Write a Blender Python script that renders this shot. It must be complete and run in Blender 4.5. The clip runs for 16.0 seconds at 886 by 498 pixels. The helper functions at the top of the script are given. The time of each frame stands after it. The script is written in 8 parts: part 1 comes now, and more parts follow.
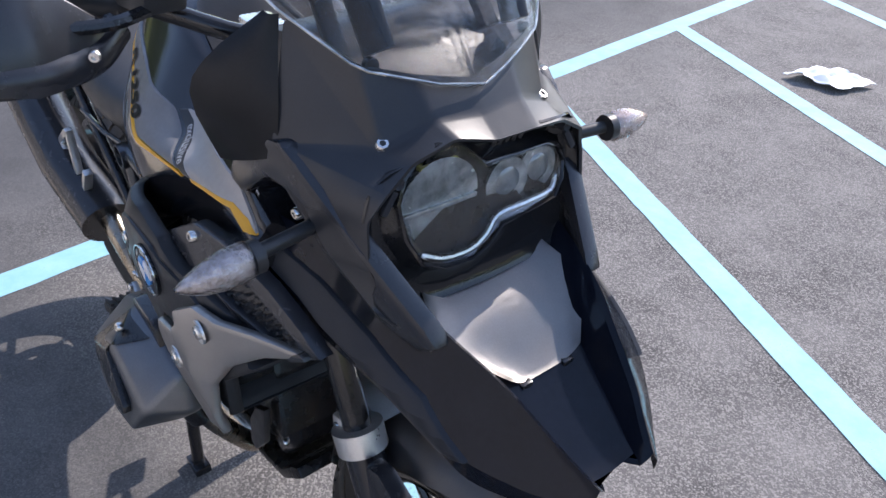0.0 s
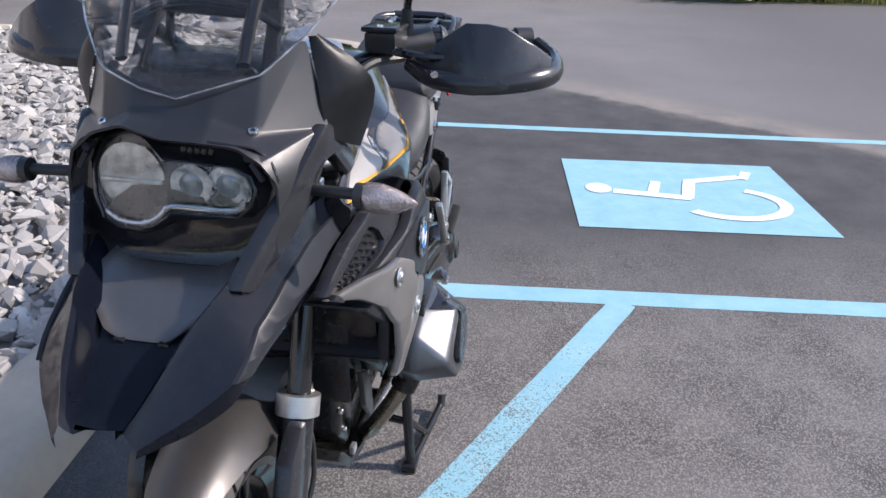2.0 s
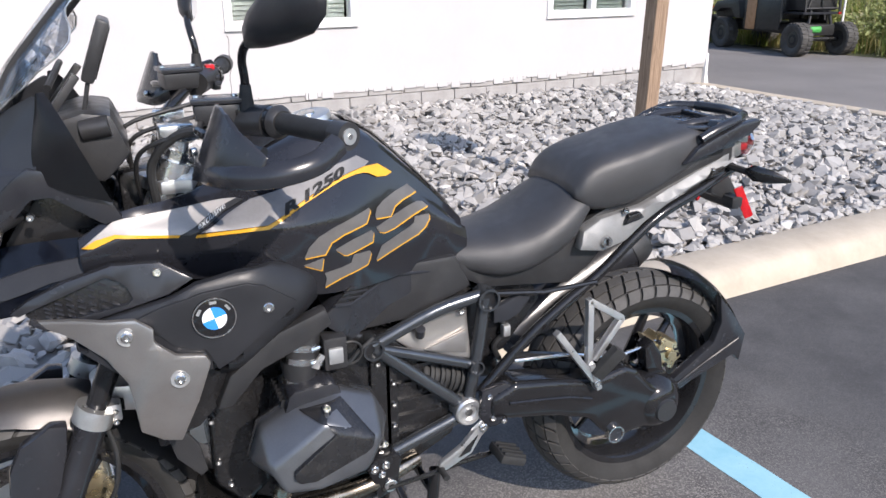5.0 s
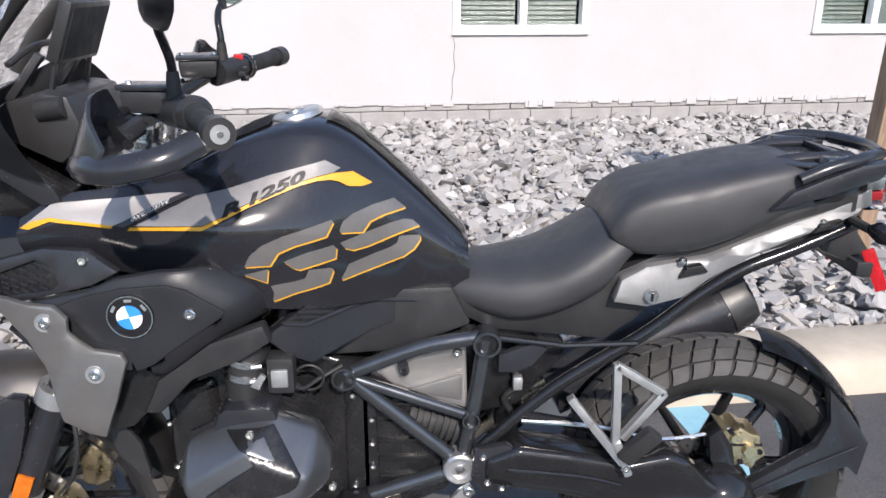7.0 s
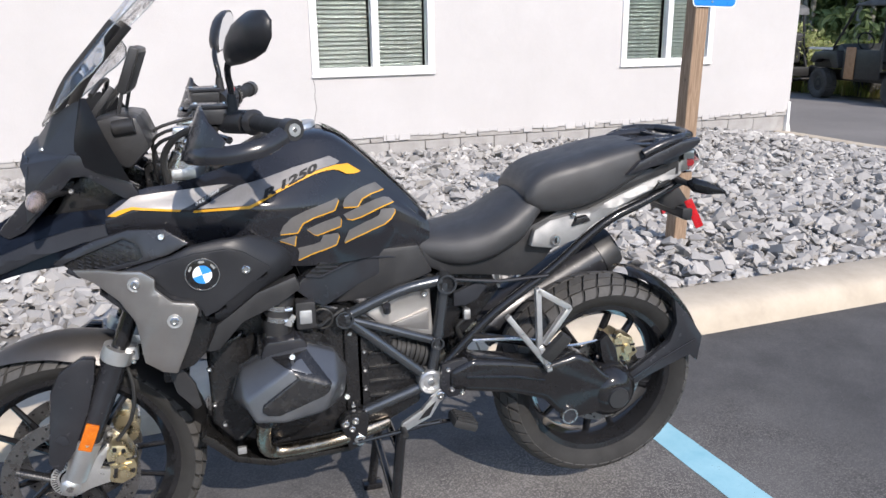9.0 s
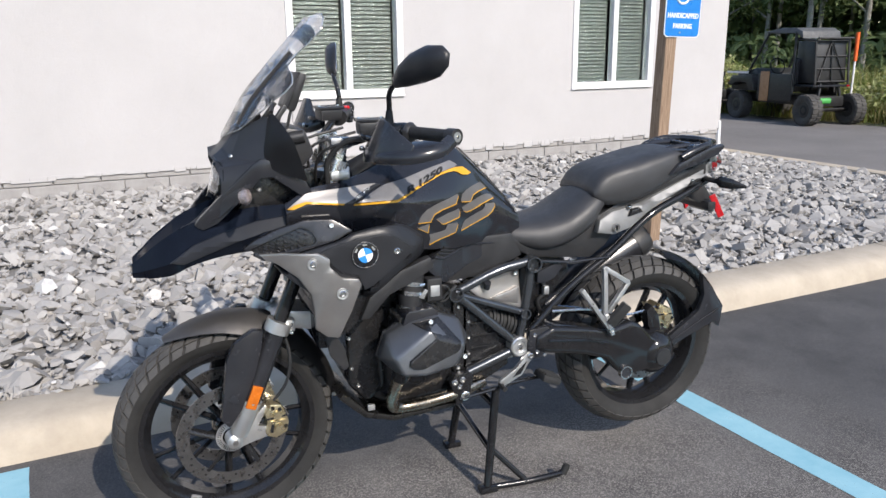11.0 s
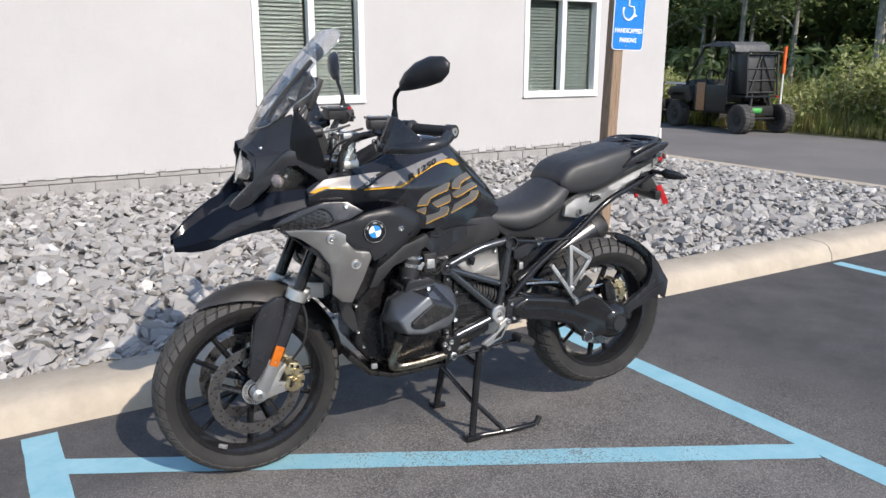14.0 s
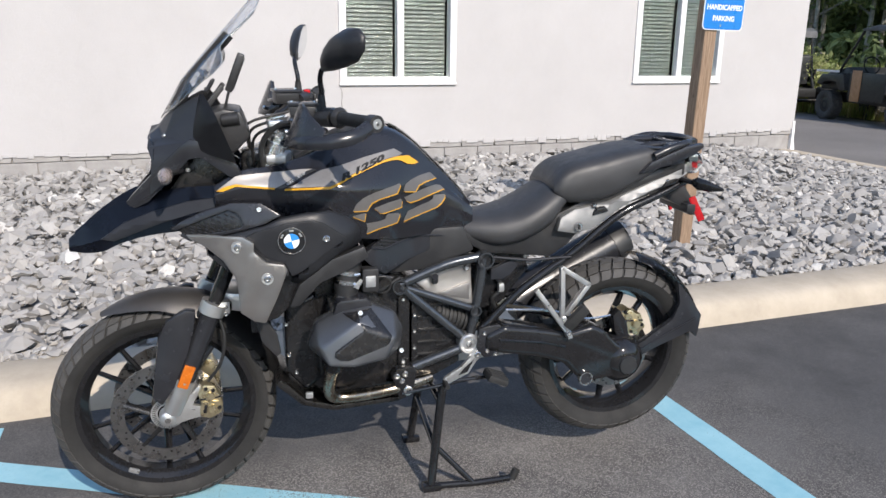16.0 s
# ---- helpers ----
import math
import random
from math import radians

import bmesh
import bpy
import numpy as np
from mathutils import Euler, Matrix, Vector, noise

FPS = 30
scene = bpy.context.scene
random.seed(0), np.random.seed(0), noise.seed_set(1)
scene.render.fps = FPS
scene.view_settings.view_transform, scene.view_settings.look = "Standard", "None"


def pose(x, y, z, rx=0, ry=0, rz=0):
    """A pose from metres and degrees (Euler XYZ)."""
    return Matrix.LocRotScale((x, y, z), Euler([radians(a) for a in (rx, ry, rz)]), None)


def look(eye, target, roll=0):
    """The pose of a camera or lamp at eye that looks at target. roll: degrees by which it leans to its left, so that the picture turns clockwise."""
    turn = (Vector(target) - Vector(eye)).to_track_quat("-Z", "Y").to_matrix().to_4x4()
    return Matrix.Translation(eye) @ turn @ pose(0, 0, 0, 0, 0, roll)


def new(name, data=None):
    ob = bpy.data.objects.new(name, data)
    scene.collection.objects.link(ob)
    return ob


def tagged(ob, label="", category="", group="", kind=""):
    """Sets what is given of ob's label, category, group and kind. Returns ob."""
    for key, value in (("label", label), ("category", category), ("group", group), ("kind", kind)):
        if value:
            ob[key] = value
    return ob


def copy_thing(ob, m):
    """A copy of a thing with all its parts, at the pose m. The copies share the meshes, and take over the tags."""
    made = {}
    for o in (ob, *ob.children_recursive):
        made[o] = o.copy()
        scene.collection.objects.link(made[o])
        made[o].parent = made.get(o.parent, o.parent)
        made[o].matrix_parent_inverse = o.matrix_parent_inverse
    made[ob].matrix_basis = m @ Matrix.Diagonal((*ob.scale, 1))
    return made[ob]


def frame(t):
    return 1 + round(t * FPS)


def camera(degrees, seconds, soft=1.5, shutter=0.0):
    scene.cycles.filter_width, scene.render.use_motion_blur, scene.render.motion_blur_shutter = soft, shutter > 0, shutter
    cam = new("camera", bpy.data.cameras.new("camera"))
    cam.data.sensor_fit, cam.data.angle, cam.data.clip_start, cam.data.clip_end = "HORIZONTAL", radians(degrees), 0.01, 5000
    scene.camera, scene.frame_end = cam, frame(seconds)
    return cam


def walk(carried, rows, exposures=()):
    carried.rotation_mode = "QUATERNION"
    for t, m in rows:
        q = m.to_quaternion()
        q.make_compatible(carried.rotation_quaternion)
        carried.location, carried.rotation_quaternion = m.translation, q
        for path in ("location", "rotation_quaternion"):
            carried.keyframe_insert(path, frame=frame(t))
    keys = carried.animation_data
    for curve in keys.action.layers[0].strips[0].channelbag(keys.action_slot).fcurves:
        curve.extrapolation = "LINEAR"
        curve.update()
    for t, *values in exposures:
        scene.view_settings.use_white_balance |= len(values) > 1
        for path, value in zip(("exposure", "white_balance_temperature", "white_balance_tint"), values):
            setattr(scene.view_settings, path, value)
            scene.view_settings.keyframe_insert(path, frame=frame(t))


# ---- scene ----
cam = camera(60.4, 16.0)
PATH = [
    (0, (-1.268, 0.488, 1.52), (0.011, -0.55, 0.386), 1.9),
    (0.3, (-1.373, 0.378, 1.506), (0.112, -0.463, 0.465), 2.8),
    (0.5, (-1.429, 0.285, 1.473), (0.19, -0.454, 0.56), 3.3),
    (0.7, (-1.48, 0.173, 1.472), (0.216, -0.431, 0.6), 1.8),
    (1, (-1.599, 0.0, 1.457), (0.175, -0.395, 0.623), -1.3),
    (1.5, (-1.723, -0.272, 1.472), (0.105, -0.23, 0.662), -2.3),
    (2, (-1.639, -0.528, 1.452), (0.162, -0.227, 0.638), 1.2),
    (2.5, (-1.556, -0.797, 1.464), (0.166, -0.141, 0.689), 0.5),
    (3, (-1.457, -1.091, 1.491), (0.1, -0.076, 0.753), -1.2),
    (3.5, (-1.246, -1.24, 1.453), (0.162, -0.018, 0.73), -0.9),
    (4, (-1.025, -1.376, 1.465), (0.228, 0.006, 0.746), -0.2),
    (4.5, (-0.749, -1.557, 1.464), (0.258, 0.025, 0.765), -0.3),
    (7, (0.082, -1.443, 1.419), (0.168, 0.444, 0.765), 0.3),
    (7.5, (0.04, -1.503, 1.393), (0.27, 0.38, 0.758), 0.7),
    (8, (-0.047, -1.642, 1.396), (0.3, 0.232, 0.791), 0.4),
    (8.5, (-0.149, -1.8, 1.404), (0.286, 0.066, 0.83), -0.3),
    (9, (-0.278, -1.985, 1.418), (0.22, -0.128, 0.868), -0.8),
    (9.5, (-0.398, -2.072, 1.428), (0.153, -0.225, 0.895), -1.2),
    (10, (-0.583, -2.1, 1.441), (0.018, -0.265, 0.918), -1.1),
    (12.5, (-1.221, -2.558, 1.441), (-0.403, -0.792, 0.979), -0.3),
    (13, (-1.275, -2.593, 1.448), (-0.428, -0.841, 0.986), -0.3),
    (13.5, (-1.276, -2.602, 1.447), (-0.424, -0.853, 0.981), -0.2),
    (14, (-1.216, -2.587, 1.443), (-0.389, -0.829, 0.967), -0.0),
    (14.5, (-0.999, -2.562, 1.445), (-0.223, -0.784, 0.958), 0.3),
    (15, (-0.807, -2.511, 1.446), (-0.108, -0.706, 0.945), 0.4),
    (15.5, (-0.645, -2.393, 1.431), (-0.045, -0.556, 0.917), 0.6),
    (16, (-0.485, -2.329, 1.43), (0.002, -0.461, 0.908), 0.8),
]
SUN_POWER, SKY_POWER = 2.8, 0.15
walk(cam, [(t, look(eye, target, roll)) for t, eye, target, roll in PATH], [(0.0, 1.38, 6550, 17), (0.7, 1.26, 6600, 17), (1.5, 1.05, 6700, 18), (3.5, 1.08, 6750, 15), (7.0, 0.99, 6750, 15), (9.5, 0.88, 6750, 13), (12.5, 0.75, 6850, 12), (16.0, 0.75, 6850, 12)])

# ---- light ----
SUN_TO = Vector((0.124, -0.519, 0.40)).normalized()      # towards the sun
world = bpy.data.worlds.new("sky_world")
scene.world = world
world.use_nodes = True
wn = world.node_tree.nodes
sky = wn.new("ShaderNodeTexSky")
sky.sky_type = "NISHITA"
sky.sun_disc = False
sky.sun_elevation = math.asin(SUN_TO.z)
sky.sun_rotation = math.atan2(SUN_TO.x, SUN_TO.y)
sky.air_density, sky.dust_density, sky.ozone_density = 1.0, 0.4, 1.0
world.node_tree.links.new(sky.outputs[0], wn["Background"].inputs[0])
wn["Background"].inputs[1].default_value = SKY_POWER
sun = new("sun", bpy.data.lights.new("sun", "SUN"))
sun.data.energy, sun.data.angle, sun.data.color = SUN_POWER, radians(0.55), (1.0, 0.95, 0.885)
sun.matrix_basis = look(SUN_TO * 30, (0, 0, 0))


# ---- materials ----
class Nodes:
    """A node tree with short calls."""

    def __init__(self, name):
        self.mat = bpy.data.materials.new(name)
        self.mat.use_nodes = True
        self.tree = self.mat.node_tree
        self.bsdf = self.tree.nodes["Principled BSDF"]
        self.coord = self.tree.nodes.new("ShaderNodeTexCoord").outputs["Object"]

    def link(self, a, b):
        self.tree.links.new(a, b)

    def set(self, **values):
        for key, value in values.items():
            self.bsdf.inputs[key.replace("_", " ")].default_value = value

    def noise(self, scale, detail=4.0, rough=0.55, coord=None, distort=0.0):
        n = self.tree.nodes.new("ShaderNodeTexNoise")
        n.inputs["Scale"].default_value, n.inputs["Detail"].default_value, n.inputs["Roughness"].default_value = scale, detail, rough
        n.inputs["Distortion"].default_value = distort
        self.link(coord or self.coord, n.inputs["Vector"])
        return n.outputs["Fac"]

    def voronoi(self, scale, out="Distance", coord=None, feature="F1"):
        n = self.tree.nodes.new("ShaderNodeTexVoronoi")
        n.feature = feature
        n.inputs["Scale"].default_value = scale
        self.link(coord or self.coord, n.inputs["Vector"])
        return n.outputs[out]

    def ramp(self, fac, lo, hi, a=0.0, b=1.0):
        n = self.tree.nodes.new("ShaderNodeMapRange")
        for key, value in zip(("From Min", "From Max", "To Min", "To Max"), (lo, hi, a, b)):
            n.inputs[key].default_value = value
        self.link(fac, n.inputs["Value"])
        return n.outputs[0]

    def mix(self, fac, a, b):
        n = self.tree.nodes.new("ShaderNodeMix")
        n.data_type = "RGBA"
        for key, value in ((0, fac), (6, a), (7, b)):
            if isinstance(value, (int, float, tuple)):
                n.inputs[key].default_value = value if not isinstance(value, tuple) else (*value, 1)
            else:
                self.link(value, n.inputs[key])
        return n.outputs[2]

    def math(self, op, a, b):
        n = self.tree.nodes.new("ShaderNodeMath")
        n.operation = op
        for key, value in ((0, a), (1, b)):
            if isinstance(value, (int, float)):
                n.inputs[key].default_value = value
            else:
                self.link(value, n.inputs[key])
        return n.outputs[0]

    def random(self):
        return self.tree.nodes.new("ShaderNodeObjectInfo").outputs["Random"]

    def island(self):
        return self.tree.nodes.new("ShaderNodeNewGeometry").outputs["Random Per Island"]

    def split(self, coord=None):
        n = self.tree.nodes.new("ShaderNodeSeparateXYZ")
        self.link(coord or self.coord, n.inputs[0])
        return n.outputs

    def color(self, value):
        self.link(value, self.bsdf.inputs["Base Color"])

    def bump(self, height, strength, distance):
        n = self.tree.nodes.new("ShaderNodeBump")
        n.inputs["Strength"].default_value, n.inputs["Distance"].default_value = strength, distance
        self.link(height, n.inputs["Height"])
        self.link(n.outputs[0], self.bsdf.inputs["Normal"])


def surface(name, a, b, scale=12.0, fine=160.0, rough=0.5, spread=0.12, metal=0.0, bump=0.15, depth=0.0008, coat=0.0, spec=0.5, dust=0.0):
    """A plain painted, moulded or cast surface: two tones at two scales, uneven gloss and a fine grain."""
    n = Nodes(name)
    n.set(Metallic=metal, Coat_Weight=coat, Coat_Roughness=0.06, Specular_IOR_Level=spec)
    big, small = n.noise(scale), n.noise(fine, 3)
    tone = n.math("ADD", n.math("MULTIPLY", big, 0.7), n.math("MULTIPLY", small, 0.3))
    col = n.mix(n.ramp(tone, 0.36, 0.64), a, b)
    if dust:
        col = n.mix(n.ramp(n.noise(scale * 2.3, 6, 0.7), 0.5, 0.75, 0.0, dust), col, (0.32, 0.29, 0.25))
    n.color(col)
    n.link(n.ramp(n.noise(scale * 3, 5), 0.3, 0.7, rough - spread, rough + spread), n.bsdf.inputs["Roughness"])
    if bump:
        n.bump(small, bump, depth)
    return n.mat


def asphalt():
    n = Nodes("asphalt")
    u, v, _ = n.split()
    big, mid = n.noise(0.55, 5, 0.6), n.noise(3.2, 6, 0.65)
    grain, chips = n.noise(420, 2), n.voronoi(230, "Color")
    chip = n.tree.nodes.new("ShaderNodeSeparateColor")
    n.link(chips, chip.inputs[0])
    sealed = n.mix(n.ramp(n.math("ADD", n.math("MULTIPLY", mid, 0.6), n.math("MULTIPLY", big, 0.4)), 0.34, 0.66), (0.046, 0.046, 0.048), (0.090, 0.088, 0.089))
    worn = n.mix(n.ramp(mid, 0.35, 0.7), (0.078, 0.073, 0.070), (0.175, 0.164, 0.155))
    stone = n.mix(n.ramp(chip.outputs[0], 0.42, 0.95, 0.0, 0.75), worn, (0.33, 0.308, 0.285))
    # worn strip along the kerb side of the aisle and past its far side
    edge = n.math("ADD", n.math("MULTIPLY", n.math("SUBTRACT", big, 0.5), 2.4), n.math("MULTIPLY", n.math("SUBTRACT", mid, 0.5), 1.0))
    aisle = n.ramp(n.math("ADD", n.math("ABSOLUTE", n.math("SUBTRACT", u, -0.45), 0.0), edge), 1.2, 2.4, 1.0, 0.0)
    lot_far = n.ramp(n.math("ADD", v, edge), -2.6, -1.2, 0.75, 0.25)
    wear = n.math("MULTIPLY", n.math("MAXIMUM", n.math("MULTIPLY", aisle, n.ramp(v, -0.45, -0.75)), n.math("MULTIPLY", lot_far, n.ramp(u, 1.9, 0.7))), 0.95)
    speck = n.math("MULTIPLY", n.ramp(chip.outputs[1], 0.55, 1.0), n.ramp(mid, 0.3, 0.65, 0.15, 0.75))
    near = n.mix(n.math("MULTIPLY", speck, 0.35), sealed, (0.22, 0.21, 0.20))
    lot_tone = n.mix(wear, near, stone)
    # the drive is older and paler; its edge runs askew past the last bay
    drive_tone = n.mix(n.ramp(big, 0.35, 0.7), (0.172, 0.162, 0.158), (0.225, 0.212, 0.204))
    # darker towards low v: a sheen that shifts with the view, put into the colour
    drive_tone = n.mix(n.ramp(v, -2.5, -5.5), drive_tone, (0.125, 0.118, 0.116))
    drive_tone = n.mix(n.math("MULTIPLY", n.ramp(chip.outputs[2], 0.5, 1.0), 0.25), drive_tone, (0.24, 0.22, 0.2))
    across = n.math("ADD", n.math("SUBTRACT", u, n.math("MULTIPLY", v, 0.865)), n.math("MULTIPLY", n.math("SUBTRACT", mid, 0.5), 0.22))
    drive = n.math("MAXIMUM", n.ramp(across, 6.57, 6.69), n.ramp(u, 6.95, 7.05))
    sand = n.math("MULTIPLY", n.ramp(n.math("ABSOLUTE", n.math("SUBTRACT", across, 6.85), 0.0), 0.45, 0.0), n.ramp(mid, 0.35, 0.6, 0.1, 0.6))
    col = n.mix(drive, lot_tone, drive_tone)
    col = n.mix(n.math("MULTIPLY", sand, n.ramp(v, -1.0, -2.2)), col, (0.33, 0.28, 0.23))
    # binder showing dark between the chips, and single bright chips
    col = n.mix(n.ramp(n.noise(230, 3, 0.7), 0.46, 0.74, 0.0, 0.50), col, (0.024, 0.024, 0.026))
    bright = n.math("MULTIPLY", n.ramp(n.voronoi(75), 0.10, 0.05), n.ramp(n.noise(19, 3), 0.5, 0.62))
    n.color(n.mix(n.math("MULTIPLY", bright, 0.6), col, (0.36, 0.34, 0.31)))
    n.set(Roughness=0.93, Specular_IOR_Level=0.3)
    n.bump(n.math("ADD", n.math("MULTIPLY", grain, 0.5), n.math("MULTIPLY", chip.outputs[0], 0.5)), 0.55, 0.004)
    return n.mat


def line_paint(name, tone, pale):
    """Road paint, chipped down to the asphalt."""
    n = Nodes(name)
    u, v, _ = n.split()
    fine, mid = n.noise(150, 4, 0.65), n.noise(7, 6, 0.7)
    col = n.mix(n.ramp(mid, 0.3, 0.75), tone, pale)
    foot = n.ramp(n.math("ABSOLUTE", n.math("SUBTRACT", u, -0.05), 0.0), 0.25, 1.05, 0.12, 0.0)
    foot = n.math("MULTIPLY", foot, n.ramp(v, -2.3, -1.5))
    chipped = n.ramp(n.math("ADD", n.math("ADD", n.math("MULTIPLY", fine, 0.72), n.math("MULTIPLY", mid, 0.28)), foot), 0.63, 0.68)
    n.color(n.mix(n.math("MULTIPLY", chipped, 0.8), col, (0.10, 0.098, 0.095)))
    n.set(Roughness=0.75)
    n.bump(n.noise(260, 3), 0.5, 0.002)
    return n.mat


def concrete(name, a, b, stain):
    n = Nodes(name)
    base = n.mix(n.ramp(n.noise(5, 6, 0.65), 0.3, 0.7), a, b)
    pits = n.ramp(n.voronoi(120), 0.05, 0.16, 1.0, 0.0)
    base = n.mix(n.ramp(n.noise(1.7, 7, 0.7), 0.55, 0.8, 0.0, 0.6), base, stain)
    n.color(n.mix(n.math("MULTIPLY", pits, 0.35), base, stain))
    n.set(Roughness=0.9, Specular_IOR_Level=0.3)
    n.bump(n.math("ADD", n.noise(90, 5, 0.7), n.math("MULTIPLY", pits, -0.5)), 0.4, 0.004)
    return n.mat


def stone_rubble():
    n = Nodes("crushed_stone")
    tone = n.mix(n.ramp(n.island(), 0.0, 1.0), (0.25, 0.24, 0.229), (0.44, 0.42, 0.396))
    pale = n.ramp(n.island(), 0.965, 0.975)
    tone = n.mix(pale, tone, (0.62, 0.60, 0.57))
    tone = n.mix(n.ramp(n.noise(38, 5, 0.65), 0.35, 0.75, 0.0, 0.45), tone, (0.29, 0.278, 0.268))
    n.color(n.mix(n.ramp(n.noise(9, 4), 0.55, 0.8, 0.0, 0.35), tone, (0.31, 0.27, 0.23)))
    n.set(Roughness=0.88, Specular_IOR_Level=0.35)
    n.bump(n.noise(120, 5, 0.7), 0.5, 0.004)
    return n.mat


def stucco():
    n = Nodes("white_stucco")
    col = n.mix(n.ramp(n.noise(0.9, 6, 0.65), 0.3, 0.7), (0.455, 0.437, 0.430), (0.505, 0.487, 0.480))
    col = n.mix(n.ramp(n.noise(6, 7, 0.75), 0.58, 0.8, 0.0, 0.4), col, (0.50, 0.46, 0.425))
    n.color(col)
    n.set(Roughness=0.85, Specular_IOR_Level=0.25)
    n.bump(n.math("ADD", n.noise(60, 6, 0.7), n.math("MULTIPLY", n.noise(6, 3), 2.0)), 0.35, 0.006)
    return n.mat


def post_wood():
    n = Nodes("weathered_wood")
    stretch = n.tree.nodes.new("ShaderNodeMapping")
    stretch.inputs["Scale"].default_value = (1, 1, 0.06)
    n.link(n.coord, stretch.inputs[0])
    grain = n.noise(110, 5, 0.65, stretch.outputs[0], 0.4)
    col = n.mix(n.ramp(grain, 0.3, 0.7), (0.16, 0.10, 0.062), (0.35, 0.245, 0.165))
    knots = n.ramp(n.voronoi(7), 0.03, 0.10, 1.0, 0.0)
    n.color(n.mix(n.math("MULTIPLY", knots, 0.7), col, (0.10, 0.06, 0.035)))
    n.set(Roughness=0.8)
    n.bump(grain, 0.5, 0.003)
    return n.mat


def leaf_green(name, a, b, tip):
    n = Nodes(name)
    r = n.island()
    col = n.mix(r, a, b)
    n.color(n.mix(n.ramp(r, 0.86, 0.9), col, tip))
    n.set(Roughness=0.6, Specular_IOR_Level=0.3)
    thin = n.tree.nodes.new("ShaderNodeBsdfTranslucent")
    both = n.tree.nodes.new("ShaderNodeMixShader")
    both.inputs[0].default_value = 0.5
    n.link(n.bsdf.inputs["Base Color"].links[0].from_socket, thin.inputs[0])
    n.link(n.bsdf.outputs[0], both.inputs[1])
    n.link(thin.outputs[0], both.inputs[2])
    n.link(both.outputs[0], n.tree.nodes["Material Output"].inputs[0])
    return n.mat


def clear_glass(name, tint, rough=0.02, ior=1.1):
    n = Nodes(name)
    n.set(Base_Color=(*tint, 1), Transmission_Weight=1.0, Roughness=rough, IOR=ior)
    n.link(n.ramp(n.noise(30, 4), 0.4, 0.7, rough, rough + 0.03), n.bsdf.inputs["Roughness"])
    return n.mat


ASPHALT = asphalt()
PAINT_BLUE = line_paint("blue_line_paint", (0.195, 0.415, 0.50), (0.30, 0.52, 0.585))
PAINT_WHITE = line_paint("white_line_paint", (0.72, 0.74, 0.74), (0.80, 0.81, 0.80))
KERB = concrete("kerb_concrete", (0.39, 0.335, 0.265), (0.50, 0.435, 0.35), (0.28, 0.235, 0.19))
BLOCK = concrete("block_concrete", (0.27, 0.255, 0.245), (0.38, 0.365, 0.35), (0.60, 0.58, 0.56))
SOIL = concrete("stone_bed", (0.16, 0.156, 0.15), (0.24, 0.233, 0.225), (0.11, 0.105, 0.10))
RUBBLE = stone_rubble()
STUCCO = stucco()
WOOD = post_wood()
VINYL = surface("white_vinyl", (0.74, 0.73, 0.73), (0.80, 0.79, 0.78), rough=0.4)
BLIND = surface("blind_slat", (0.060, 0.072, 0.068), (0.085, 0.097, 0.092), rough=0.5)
# near black: an unlit room's shade put into the colour; also fills the crack
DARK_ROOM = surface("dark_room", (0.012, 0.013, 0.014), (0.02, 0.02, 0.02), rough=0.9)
PANE = clear_glass("window_glass", (0.86, 0.93, 0.91), 0.0)
ROOF = surface("roof_felt", (0.10, 0.10, 0.10), (0.15, 0.15, 0.15), rough=0.9)
SIGN_BLUE = surface("sign_blue", (0.006, 0.165, 0.52), (0.010, 0.20, 0.58), rough=0.35)
SIGN_WHITE = surface("sign_white", (0.78, 0.80, 0.82), (0.82, 0.83, 0.84), rough=0.35)
GALV = surface("galvanised_steel", (0.42, 0.43, 0.44), (0.55, 0.56, 0.56), rough=0.4, metal=0.9)
WEED = leaf_green("weed_leaves", (0.17, 0.22, 0.055), (0.36, 0.40, 0.13), (0.52, 0.47, 0.24))
STRAW = leaf_green("dry_grass", (0.26, 0.225, 0.09), (0.42, 0.36, 0.16), (0.17, 0.21, 0.06))
TREE_LEAF = leaf_green("tree_leaves", (0.12, 0.175, 0.075), (0.26, 0.32, 0.14), (0.40, 0.45, 0.20))
BARK = surface("pale_bark", (0.16, 0.15, 0.135), (0.34, 0.33, 0.30), scale=6, fine=60, rough=0.9, bump=0.6, depth=0.01)
TURF = surface("turf_soil", (0.045, 0.055, 0.02), (0.09, 0.085, 0.04), scale=2, fine=40, rough=0.95, bump=0.5, depth=0.03)


# ---- mesh helpers ----
def finish(bm, name, mat, smooth=40):
    """The bmesh as mesh data, smooth but for edges sharper than the angle."""
    bmesh.ops.recalc_face_normals(bm, faces=bm.faces)
    for f in bm.faces:
        f.smooth = True
    data = bpy.data.meshes.new(name)
    bm.to_mesh(data)
    bm.free()
    data.set_sharp_from_angle(angle=radians(smooth))
    if mat:
        data.materials.append(mat)
    return data


def part(name, bm, mat, parent, label="", smooth=40, kind=""):
    ob = new(name, finish(bm, name, mat, smooth))
    ob.parent = parent
    return tagged(ob, label=label, kind=kind)


def thing(name, label, category, m=None, group="", kind=""):
    ob = tagged(new(name), label, category, group, kind)
    if m:
        ob.matrix_basis = m
    return ob


def solid(name, bm, mat, label, category="", m=None, kind="", group="", smooth=40):
    ob = tagged(new(name, finish(bm, name, mat, smooth)), label, category, group, kind)
    if m:
        ob.matrix_basis = m
    return ob


